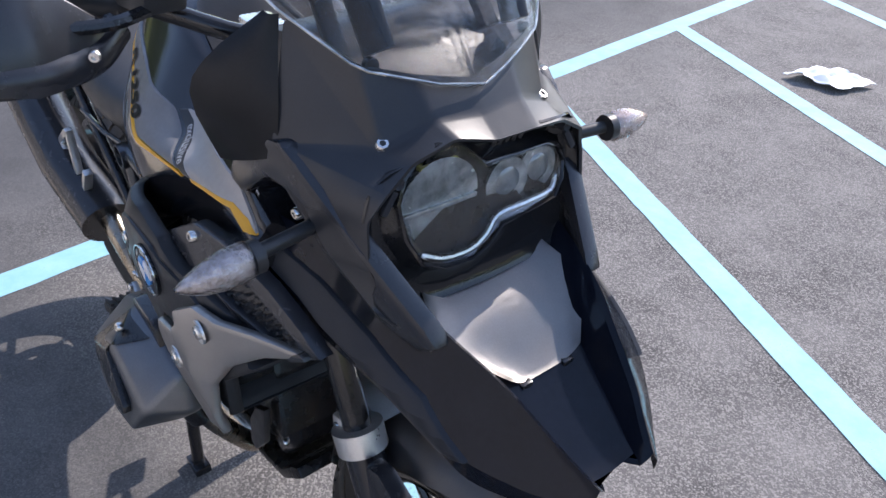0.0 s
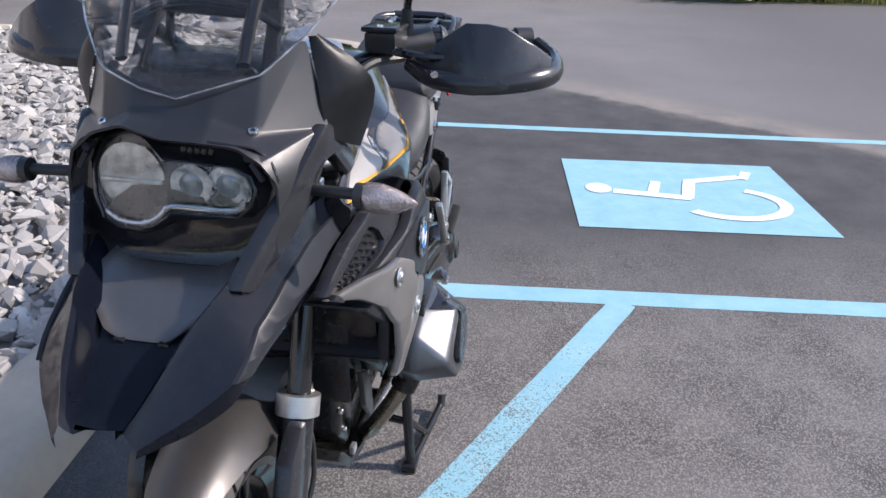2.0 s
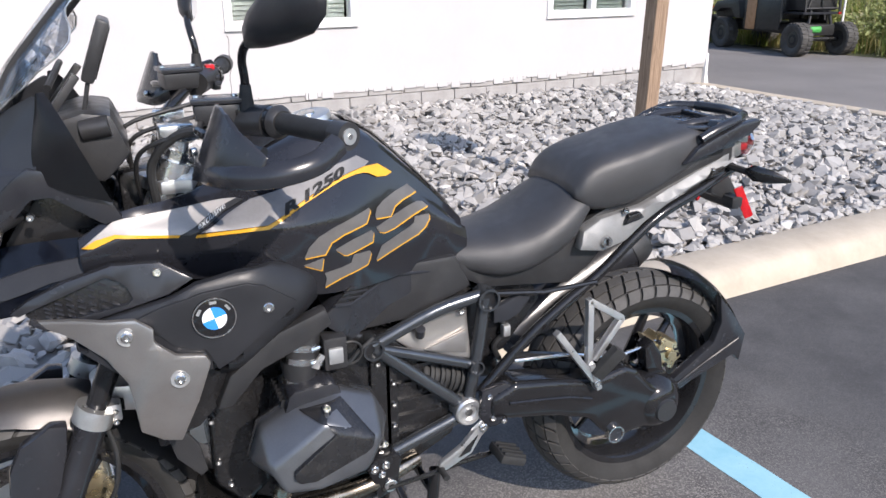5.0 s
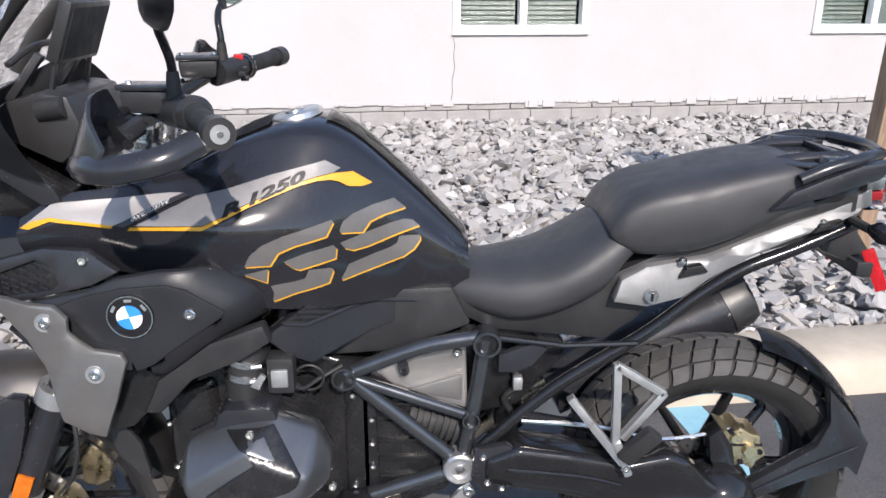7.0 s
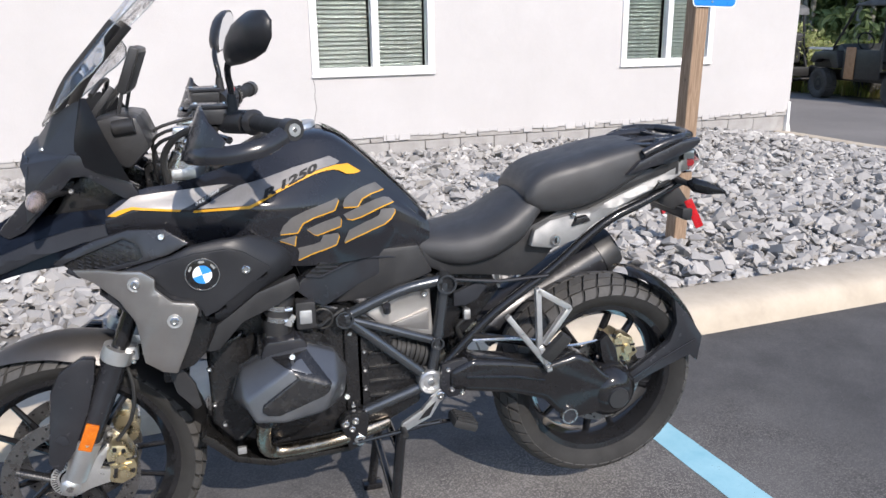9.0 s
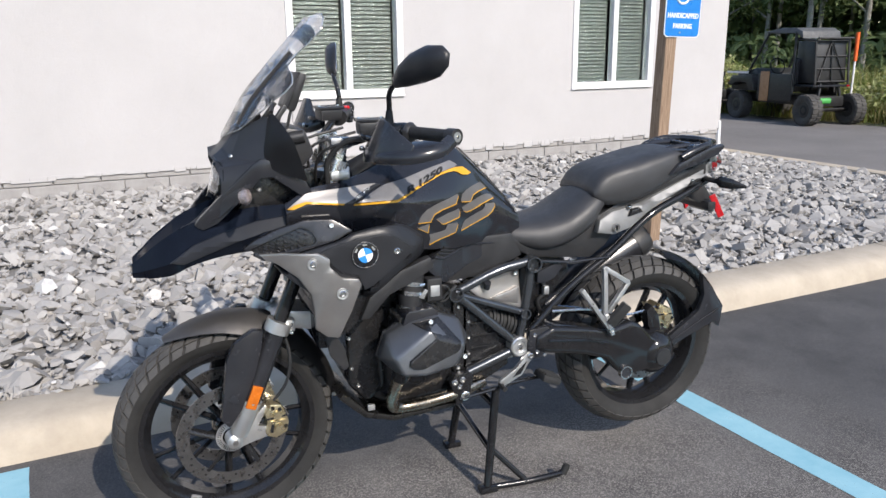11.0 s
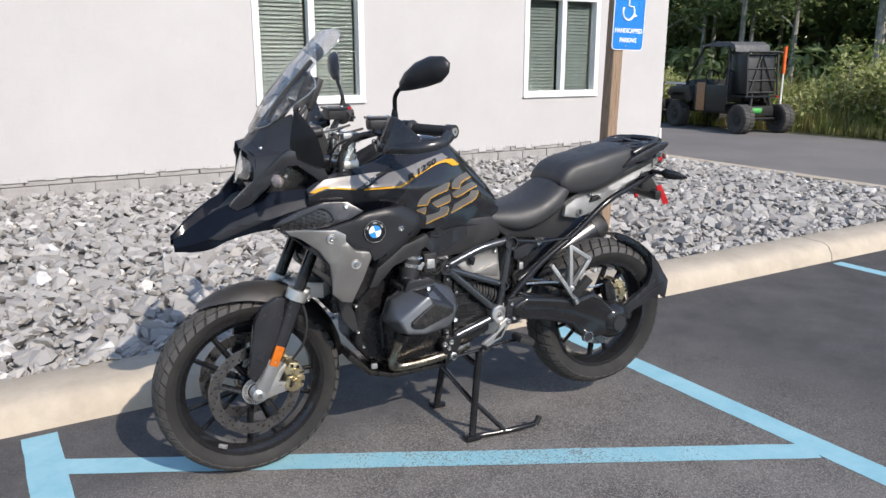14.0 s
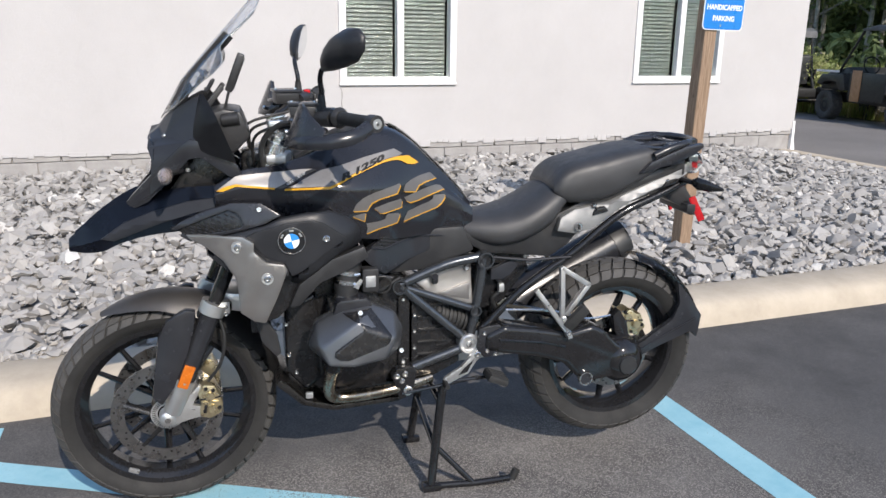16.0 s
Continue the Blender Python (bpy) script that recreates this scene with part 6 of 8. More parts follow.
for s in (-1, 1):
    def side(bm):
        if s > 0:
            bmesh.ops.scale(bm, vec=(1, -1, 1), verts=bm.verts)
            bmesh.ops.reverse_faces(bm, faces=bm.faces)
        return bm

    rail_line = [(0.464, 0.854), (0.481, 0.895), (0.527, 0.920), (0.586, 0.929), (0.647, 0.938), (0.732, 0.972), (0.811, 1.001), (0.888, 1.027), (0.949, 1.066), (0.955, 1.030), (0.879, 0.996), (0.790, 0.964), (0.722, 0.935), (0.651, 0.897), (0.599, 0.859), (0.531, 0.842)]
    rail = on("grab_rail", side(panel(rail_line, lambda x, z: lerp(x, (0.45, 0.122), (0.6, 0.116), (0.93, 0.094)) + 0.010 * (1 if z < lerp(x, (0.45, 0.875), (0.93, 1.02)) else 0.0), 0.03, 0.006)), RAIL_SILVER, None, "silver cast grab rail")
    on("rail_lock", side(lathe([(-0.138, 0.002), (-0.139, 0.013), (-0.130, 0.015)], (0.536, 0, 0.867), "y", 20)), BRIGHT, rail)
    on("lock_slot", side(box(0.534, 0.538, -0.1405, -0.138, 0.859, 0.875)), ENGINE_BLACK, rail)
    on("rail_recess", side(prism([(0.585, 0.900), (0.641, 0.913), (0.628, 0.929), (0.599, 0.923)], -0.134, -0.11, "y", 0.004)), ENGINE_BLACK, rail)
    on("rail_recess", side(prism([(0.835, 0.981), (0.881, 0.993), (0.891, 1.009), (0.850, 0.999)], -0.118, -0.09, "y", 0.004)), ENGINE_BLACK, rail)
    screw(0.593, s * 0.122, 0.932, rail, 0.008, (0, s * 0.4, 1))
    screw(0.860, s * 0.105, 1.000, rail, 0.007, (0, s * 0.4, 1))
    # tail frame tubes
    on("tail_tube", tube([(0.214, s * 0.118, 0.526), (0.362, s * 0.118, 0.665), (0.533, s * 0.112, 0.776), (0.633, s * 0.108, 0.854), (0.716, s * 0.104, 0.907), (0.819, s * 0.098, 0.947), (0.939, s * 0.090, 0.998)], 0.013, 10, 5), GLOSS_BLACK, None, "black tail frame tube")
    on("tail_stay", tube([(0.235, s * 0.112, 0.778), (0.38, s * 0.12, 0.760), (0.52, s * 0.125, 0.765)], 0.006, 8), GLOSS_BLACK)
    ri = on("rear_indicator", tube([(0.915, s * 0.10, 1.005), (0.925, s * 0.17, 1.000)], 0.009, 8), MATT, None, "black rear indicator")
    pod = skin([[Vector((0.925 + 0.055 * t, s * (0.175 + 0.05 * t), 1.002 - 0.012 * t)) + Vector((0, 0.018 * f * math.cos(a), 0.020 * f * math.sin(a))) for a in np.linspace(0, 2 * math.pi, 13)[:-1]] for t, f in ((-0.2, 0.5), (0, 1), (0.5, 0.9), (1.1, 0.25))])
    on("indicator_pod", pod, GLOSS_BLACK, ri)
    rr = move(box(-0.012, 0.012, -0.004, 0.004, -0.045, 0.045, 0.003), Matrix.Translation((0.988, s * 0.09, 0.898)) @ pose(0, 0, 0, 0, -26, s * 20))
    on("rear_reflector", rr, RED, None, "red side reflector")

tail = on("tail_body", prism([(0.55, 0.94), (0.70, 0.985), (0.92, 1.065), (0.922, 1.10), (0.924, 1.06), (0.925, 1.01), (0.90, 0.985), (0.70, 0.92), (0.58, 0.875)], -0.095, 0.095, "y", 0.012), MATT, None, "black tail body")
on("tail_light", prism([(0.925, 1.098), (0.985, 1.088), (0.992, 1.055), (0.974, 1.022), (0.935, 1.020)], -0.100, 0.100, "y", 0.008), LAMP_GLASS, tail, "clear tail light lens")
on("tail_light_core", box(0.945, 0.974, -0.088, 0.088, 1.040, 1.058, 0.004), RED, tail)
on("tail_light_bowl", box(0.938, 0.972, -0.092, 0.092, 1.060, 1.084, 0.004), LENS_GREY, tail)
holder = on("plate_holder", prism([(0.865, 0.985), (0.945, 0.990), (0.990, 0.930), (1.015, 0.865), (0.985, 0.868), (0.955, 0.900), (0.895, 0.925)], -0.055, 0.055, "y", 0.008), MATT, None, "black number plate holder")
on("plate_arm", box(0.95, 0.99, -0.092, 0.092, 0.885, 0.915, 0.005), MATT, holder)

# ---- frame, engine ----
for s in (-1, 1):
    y = 0.118 * s
    T = lambda *p: [(a, y, b) for a, b in p]
    on("frame_tube", tube(T((-0.045, 0.705), (0.10, 0.760), (0.215, 0.780)), 0.0155, 12, 4), FRAME_GREY, None, "grey steel frame tube")
    on("frame_tube", tube(T((-0.045, 0.700), (0.160, 0.515)), 0.0155, 12), FRAME_GREY, None, "grey steel frame tube")
    on("frame_tube", tube(T((-0.045, 0.700), (0.195, 0.608)), 0.0125, 12), FRAME_GREY, None, "grey steel frame tube")
    on("frame_tube", tube(T((0.225, 0.775), (0.210, 0.66), (0.200, 0.60), (0.185, 0.51)), 0.0155, 12, 3), FRAME_GREY, None, "grey steel frame tube")
    on("frame_tube", tube(T((0.165, 0.480), (-0.005, 0.425)), 0.0165, 12), FRAME_GREY, None, "grey steel frame tube")
    for x, z, r in ((0.227, 0.772, 0.027), (0.199, 0.605, 0.018), (-0.048, 0.703, 0.024)):
        eye = on("frame_eye", lathe([(y - 0.022, r * 0.8), (y - 0.022, r), (y + 0.022, r), (y + 0.022, r * 0.8)], (x, 0, z), "y", 28, close=True), FRAME_GREY, None, "open round frame eye")
        on("eye_core", lathe([(y - 0.012, 0.001), (y - 0.012, r * 0.82), (y + 0.012, r * 0.82), (y + 0.012, 0.001)], (x, 0, z), "y", 20), ENGINE_BLACK, eye)
    yo = y + s * 0.022
    pivot = on("swingarm_pivot", lathe([(y - s * 0.02, 0.002), (y - s * 0.02, 0.034), (yo, 0.034), (yo + s * 0.004, 0.030), (yo + s * 0.002, 0.021), (yo - s * 0.004, 0.020), (yo - s * 0.002, 0.002)], (0.178, 0, 0.495), "y", 32), ALLOY, None, "silver swingarm pivot")
    on("pivot_bolt", lathe([(yo, 0.001), (yo, 0.010), (yo - s * 0.006, 0.011)], (0.178, 0, 0.495), "y", 6), BRIGHT, pivot)
    # footrest plates
    plate = prism([(0.205, 0.550), (0.268, 0.560), (0.296, 0.545), (0.284, 0.470), (0.250, 0.452), (0.225, 0.45), (0.20, 0.48)], -0.155, -0.135, "y", 0.005)
    hole = prism([(0.245, 0.540), (0.278, 0.535), (0.270, 0.480), (0.250, 0.490)], -0.157, -0.15, "y", 0.002)
    peg = box(0.215, 0.285, -0.235, -0.165, 0.388, 0.412, 0.008)
    lever = prism([(0.195, 0.490), (0.206, 0.470), (0.190, 0.455), (0.165, 0.415), (0.100, 0.385), (0.082, 0.392), (0.086, 0.408), (0.140, 0.440), (0.172, 0.475)], -0.185, -0.170, "y", 0.004)
    cut = prism([(0.180, 0.462), (0.160, 0.422), (0.130, 0.412), (0.150, 0.436)], -0.187, -0.168, "y", 0.001)
    for b in (plate, hole, peg, lever, cut):
        if s > 0:
            bmesh.ops.scale(b, vec=(1, -1, 1), verts=b.verts)
    pl = on("footrest_plate", plate, SATIN, None, "black footrest plate")
    on("plate_window", hole, ENGINE_BLACK, pl)
    for x, z in ((0.222, 0.535), (0.232, 0.475), (0.262, 0.462)):
        screw(x, s * 0.156, z, pl, 0.008, (0, s, 0))
    fr = on("footrest", move(peg, Matrix.Translation((0.25, 0, 0.40)) @ pose(0, 0, 0, 0, 22, 0) @ Matrix.Translation((-0.25, 0, -0.40))), GRIP, None, "ribbed rubber footrest")
    for k in range(4):
        on("footrest_rib", move(box(-0.03, 0.03, s * (0.175 + 0.016 * k), s * (0.182 + 0.016 * k), 0.010, 0.017, 0.001), Matrix.Translation((0.25, 0, 0.40)) @ pose(0, 0, 0, 0, 22, 0)), GRIP, fr)
    lv = on("foot_lever_link", lever, ALLOY, None, "silver cast lever bracket")
    on("lever_window", cut, ENGINE_BLACK, lv)
    screw(0.192, s * 0.187, 0.478, lv, 0.011, (0, s, 0))
    on("lever_rod", tube([(0.095, s * 0.178, 0.392), (0.25, s * 0.165, 0.388)], 0.006, 8), GLOSS_BLACK)
    on("foot_lever", tube([(-0.045, s * 0.150, 0.352), (0.06, s * 0.165, 0.372), (0.20, s * 0.168, 0.392)], 0.006, 8), GLOSS_BLACK)
    on("lever_tip", tube([(0.088, s * 0.175, 0.392), (0.088, s * 0.215, 0.388)], 0.008, 10), GRIP)
    # passenger footrest bracket
    yb = s * 0.175
    B = lambda a, b, w: bar((a[0], yb, a[1]), (b[0], yb, b[1]), w, 0.016)
    br = on("footrest_bracket", B((0.388, 0.672), (0.492, 0.535), 0.020), ALLOY, None, "silver Y-shaped passenger footrest bracket")
    for a, b, w in (((0.470, 0.742), (0.480, 0.560), 0.018), ((0.472, 0.742), (0.560, 0.686), 0.018), ((0.562, 0.682), (0.494, 0.590), 0.018), ((0.484, 0.572), (0.506, 0.512), 0.026)):
        on("bracket_arm", B(a, b, w), ALLOY, br)
    on("passenger_footrest", move(box(-0.018, 0.018, -0.012, 0.012, -0.045, 0.045, 0.006), Matrix.Translation((0.520, s * 0.195, 0.580)) @ pose(0, 0, 0, s * -12, 38, 0)), GRIP, None, "folded rubber passenger footrest")
    screw(0.502, yb + s * 0.009, 0.522, br, 0.010, (0, s, 0))

cover = panel([(0.005, 0.705), (0.060, 0.738), (0.128, 0.764), (0.190, 0.762), (0.194, 0.622), (0.110, 0.648), (0.050, 0.668)], lambda x, z: 0.098 + 0.02 * max(0, 0.72 - z) / 0.1, 0.02, 0.006)
cov = on("starter_cover", cover, WARM_SILVER, None, "warm silver metallic starter cover")
on("cover_ridge", panel([(0.075, 0.668), (0.150, 0.690), (0.182, 0.700), (0.182, 0.640), (0.11, 0.656)], lambda x, z: 0.118, 0.01, 0.005), WARM_SILVER, cov)
on("cover_knob", tube([(0.065, -0.125, 0.727), (0.068, -0.112, 0.705)], 0.011, 10), SATIN, cov)
screw(0.172, -0.106, 0.742, cov, 0.009)
on("battery_cover", panel([(0.252, 0.735), (0.326, 0.763), (0.350, 0.748), (0.320, 0.712), (0.290, 0.698), (0.252, 0.698)], lambda x, z: 0.112, 0.02, 0.006), GREY_PLASTIC)
on("wiring_bundle", tube([(0.28, -0.08, 0.70), (0.30, -0.085, 0.66), (0.27, -0.08, 0.625), (0.29, -0.07, 0.58)], 0.007, 8, 4), CABLE)
on("connector", box(0.285, 0.305, -0.10, -0.080, 0.650, 0.680, 0.005), ALLOY)

HEAD_RIM = [(-0.318, 0.650), (-0.252, 0.684), (-0.158, 0.698), (-0.088, 0.670), (-0.062, 0.617), (-0.070, 0.558), (-0.105, 0.526), (-0.195, 0.513), (-0.292, 0.527), (-0.342, 0.578)]
HEAD_CREST = dict(a=(-0.205, 0.322, 0.668), j=(-0.313, 0.320, 0.596), k=(-0.291, 0.341, 0.549), d=(-0.225, 0.346, 0.543), r=(-0.130, 0.338, 0.556), e=(-0.096, 0.328, 0.613))
HEAD_FACES = ("0 1 a j", "1 2 a", "2 3 e a", "3 4 e", "4 5 r e", "5 6 r", "6 7 d r", "7 8 k d", "8 9 j k", "9 0 j", "a e r d k j")


def head_form(s):
    """The cast cover: a rim and a faceted face that stands out most below."""
    bm = bmesh.new()
    back = [bm.verts.new((-0.20 + (x + 0.20) * 0.96, s * 0.215, 0.60 + (z - 0.60) * 0.96)) for x, z in HEAD_RIM]
    rim = [bm.verts.new((x, s * 0.254, z)) for x, z in HEAD_RIM]
    crest = {k: bm.verts.new((x, s * y, z)) for k, (x, y, z) in HEAD_CREST.items()}
    bm.faces.new(back)
    for i in range(10):
        bm.faces.new((back[i], back[(i + 1) % 10], rim[(i + 1) % 10], rim[i]))
    for face in HEAD_FACES:
        bm.faces.new([crest[k] if k in crest else rim[int(k)] for k in face.split()])
    bmesh.ops.recalc_face_normals(bm, faces=bm.faces)
    bmesh.ops.bevel(bm, geom=bm.edges[:], offset=0.009, segments=3, affect="EDGES", profile=0.55, clamp_overlap=True)
    return bm


def head_y(x, z):
    """How far the cover's face stands out at a place."""
    best = 0.40
    for face in HEAD_FACES:
        p = [Vector(HEAD_CREST[k]) if k in HEAD_CREST else Vector((HEAD_RIM[int(k)][0], 0.254, HEAD_RIM[int(k)][1])) for k in face.split()]
        n = (p[1] - p[0]).cross(p[2] - p[0])
        best = min(best, p[0].y - (n.x * (x - p[0].x) + n.z * (z - p[0].z)) / n.y)
    return best


on("airbox", prism([(-0.17, 0.87), (0.16, 0.88), (0.20, 0.80), (0.05, 0.745), (-0.12, 0.735)], -0.105, 0.105, "y", 0.012), MATT, None, "black airbox under the tank")
on("inner_tray", prism([(0.02, 0.77), (0.36, 0.80), (0.40, 0.72), (0.30, 0.60), (0.10, 0.56)], -0.07, 0.07, "y", 0.012), ENGINE_BLACK, None, "black inner tray")
block = on("engine_block", prism([(-0.34, 0.72), (-0.20, 0.78), (0.02, 0.70), (0.14, 0.60), (0.16, 0.42), (0.05, 0.365), (-0.25, 0.345), (-0.36, 0.40), (-0.38, 0.55)], -0.098, 0.098, "y", 0.015, 3), ENGINE_BLACK, None, "black boxer engine block")
on("front_cover", prism([(-0.40, 0.66), (-0.30, 0.70), (-0.28, 0.42), (-0.34, 0.37), (-0.40, 0.44)], -0.11, 0.11, "y", 0.02, 3), ENGINE_BLACK, block)
for s in (-1, 1):
    for k in range(6):
        z = 0.455 + 0.042 * k
        on("block_rib", box(0.015, 0.118, s * 0.096, s * 0.106, z, z + 0.008, 0.002), ENGINE_BLACK, block)
    on("block_rib", box(-0.016, -0.004, s * 0.096, s * 0.112, 0.42, 0.68, 0.002), ENGINE_BLACK, block)
    on("side_casting", prism([(-0.05, 0.67), (0.01, 0.665), (0.015, 0.44), (-0.05, 0.43)], s * 0.095, s * 0.112, "y", 0.005), ENGINE_BLACK, block)
    for x, z in ((-0.034, 0.655), (0.002, 0.60), (0.002, 0.545), (0.002, 0.49), (-0.035, 0.445), (-0.395, 0.60), (-0.39, 0.50), (-0.37, 0.44)):
        screw(x, s * (0.113 if x > -0.1 else 0.112), z, block, 0.007, (0, s, 0))
    # cylinder and head
    cyl = on("cylinder", lathe([(s * 0.12, 0.002), (s * 0.12, 0.085), (s * 0.27, 0.085), (s * 0.27, 0.002)], (-0.19, 0, 0.60), "y", 32), ENGINE_BLACK, None, "finned black cylinder")
    for k in range(7):
        yy = s * (0.140 + 0.016 * k)
        on("cooling_fin", prism([(-0.295, 0.53), (-0.10, 0.515), (-0.085, 0.66), (-0.15, 0.70), (-0.27, 0.69)], yy, yy + s * 0.004, "y", 0.001), ENGINE_BLACK, cyl)
    head = on("head_cover", head_form(s), HEAD_GREY, None, "dark grey metallic faceted cylinder head cover", 50)
    on("head_lug", prism([(-0.272, 0.66), (-0.258, 0.706), (-0.246, 0.714), (-0.172, 0.716), (-0.160, 0.708), (-0.145, 0.66)], s * 0.165, s * 0.262, "y", 0.007, 2), SATIN, head, "black plug cover")
    vee = [(-0.244, 0.680), (-0.200, 0.663), (-0.188, 0.643), (-0.272, 0.588), (-0.274, 0.576), (-0.262, 0.566), (-0.234, 0.562), (-0.130, 0.594), (-0.112, 0.606), (-0.108, 0.620), (-0.160, 0.690)]
    v1 = panel(vee, lambda x, z: head_y(x, z) + 0.004, 0.014, 0.003, 0.010)
    gasket = prism([(-0.20 + (x + 0.20) * 1.015, 0.60 + (z - 0.60) * 1.015) for x, z in HEAD_RIM], -0.226, -0.219, "y", 0.001)
    for b in (v1, gasket):
        if s > 0:
            bmesh.ops.scale(b, vec=(1, -1, 1), verts=b.verts)
    on("head_inlay", v1, ENGINE_BLACK, head, "black chevron inlay")
    on("head_joint", gasket, ENGINE_BLACK, head)
    for x, z, yy in ((-0.196, 0.688, 0.300), (-0.066, 0.540, 0.245)):
        screw(x, s * yy, z, head, 0.008, (0, s, 0.3))
    # intake stub with clamps
    foot_at, top_at = Vector((-0.226, s * 0.202, 0.682)), Vector((-0.212, s * 0.180, 0.806))
    stub = on("intake_stub", tube([foot_at, foot_at.lerp(top_at, 0.30), foot_at.lerp(top_at, 0.42), top_at], 0.036, 24, radii=(0.031, 0.040)), MATT, None, "black intake stub with steel clamps")
    for t, r in ((0.20, 0.0355), (0.58, 0.0405), (0.80, 0.0425)):
        p = foot_at.lerp(top_at, t)
        on("hose_clamp", tube([p - Vector((0.001, 0, 0.006)), p + Vector((0.001, 0, 0.006))], r, 28), BRIGHT, stub)
        on("clamp_screw", tube([p + Vector((0.012, s * (r - 0.004), -0.004)), p + Vector((0.030, s * (r - 0.010), -0.004))], 0.006, 8), BRIGHT, stub)
    inj = on("injector", box(-0.176, -0.128, s * 0.180, s * 0.222, 0.722, 0.792, 0.006), MATT, None, "injector with pale connector")
    on("injector_clip", box(-0.168, -0.138, s * 0.220, s * 0.228, 0.738, 0.772, 0.003), ALLOY, inj)
    on("injector_lead", tube([(-0.14, s * 0.20, 0.735), (-0.12, s * 0.19, 0.715), (-0.09, s * 0.16, 0.72), (-0.05, s * 0.14, 0.735)], 0.004, 8, 4), CABLE, inj)
    on("throttle_lever", prism([(-0.205, 0.742), (-0.185, 0.766), (-0.176, 0.760), (-0.190, 0.735)], s * 0.222, s * 0.230, "y", 0.001), ALLOY, stub)
    ring = [(-0.109 + 0.027 * math.cos(a), s * 0.165, 0.724 + 0.026 * math.sin(a)) for a in np.linspace(0, 2 * math.pi, 20)]
    on("hose_ring", tube(ring, 0.0028, 8), CABLE)
    on("exhaust_header", tube([(-0.262, s * 0.225, 0.515), (-0.274, s * 0.190, 0.450), (-0.272, s * 0.140, 0.372), (-0.228, s * 0.118, 0.343), (-0.08, s * 0.135, 0.362), (0.06, s * 0.10, 0.375)], 0.0190, 16, 6), HEADER, None, "heat-tinted exhaust header pipe")
    on("header_collar", tube([(-0.260, s * 0.230, 0.525), (-0.266, s * 0.216, 0.492)], 0.029, 18), ENGINE_BLACK)

skid = on("skid_plate", prism([(-0.435, 0.405), (-0.420, 0.420), (-0.395, 0.40), (-0.345, 0.345), (-0.255, 0.318), (-0.045, 0.325), (-0.045, 0.310), (-0.26, 0.300), (-0.355, 0.328)], -0.118, 0.118, "y", 0.004), DARK_STEEL, None, "dark grey metal skid plate")
on("drop_bracket", box(-0.345, -0.322, -0.124, -0.112, 0.352, 0.372, 0.003), ALLOY, skid)
gear = on("shift_bracket", prism([(-0.078, 0.412), (-0.060, 0.436), (-0.010, 0.440), (0.005, 0.425), (-0.005, 0.372), (-0.020, 0.340), (-0.055, 0.328), (-0.060, 0.36)], -0.150, -0.115, "y", 0.005), GLOSS_BLACK, None, "black lever bracket with bolts")
for x, z, r in ((-0.062, 0.412, 0.010), (-0.035, 0.418, 0.010), (-0.045, 0.395, 0.009), (-0.025, 0.360, 0.016)):
    screw(x, -0.152, z, gear, r)

# rear spring leg and swingarm
on("shock_body", tube([(0.30, 0.03, 0.50), (0.26, 0.02, 0.74)], 0.035, 16), ENGINE_BLACK, None, "rear spring leg")
boot = on("rubber_boot", tube([(0.073, -0.075, 0.591), (0.188, -0.075, 0.556)], 0.037, 14), GRIP, None, "ribbed rubber drive boot")
for k in range(9):
    c = Vector((0.075 + 0.013 * k, -0.075, 0.590 - 0.004 * k))
    on("boot_fold", tube([c, c + Vector((0.007, 0, -0.002))], 0.045 if k % 2 else 0.041, 14), GRIP, boot)
arm = prism([(0.225, 0.530), (0.290, 0.558), (0.400, 0.540), (0.515, 0.515), (0.600, 0.535), (0.640, 0.515), (0.690, 0.462), (0.755, 0.430), (0.775, 0.390), (0.765, 0.352), (0.700, 0.340), (0.585, 0.330), (0.552, 0.352), (0.505, 0.405), (0.400, 0.440), (0.280, 0.462), (0.225, 0.478)], -0.165, -0.078, "y", 0.022, 3)
sw = on("swingarm", arm, GLOSS_BLACK, None, "black single-sided swingarm with shaft drive")
on("swingarm_rib", tube([(0.27, -0.167, 0.512), (0.42, -0.168, 0.492), (0.50, -0.168, 0.470)], 0.004, 6, 4), GLOSS_BLACK, sw)
on("drive_case", lathe([(-0.175, 0.002), (-0.178, 0.036), (-0.165, 0.055), (-0.14, 0.078), (-0.085, 0.085), (-0.085, 0.002)], (REAR.x - 0.005, 0, REAR.z), "y", 36), GLOSS_BLACK, sw)
on("drive_cap", lathe([(-0.183, 0.002), (-0.184, 0.030), (-0.175, 0.034)], (REAR.x, 0, REAR.z - 0.005), "y", 28), MATT, sw)
for x, z, r in ((0.579, 0.349, 0.024),):
    on("link_cap", lathe([(-0.170, r * 0.80), (-0.175, r * 0.84), (-0.175, r), (-0.158, r)], (x, 0, z), "y", 28, close=True), BRIGHT, sw)
    on("link_core", lathe([(-0.171, 0.001), (-0.171, r * 0.82), (-0.16, r * 0.82)], (x, 0, z), "y", 24), SATIN, sw)
on("torque_arm", tube([(0.30, -0.12, 0.610), (0.42, -0.125, 0.585), (0.545, -0.13, 0.545)], 0.010, 8, flat=1.6), GLOSS_BLACK)
on("rear_brake_line", tube([(0.30, -0.13, 0.600), (0.45, -0.14, 0.590), (0.58, -0.12, 0.545), (0.69, -0.10, 0.540), (0.745, -0.09, 0.545)], 0.0045, 6, 5), BRIGHT)
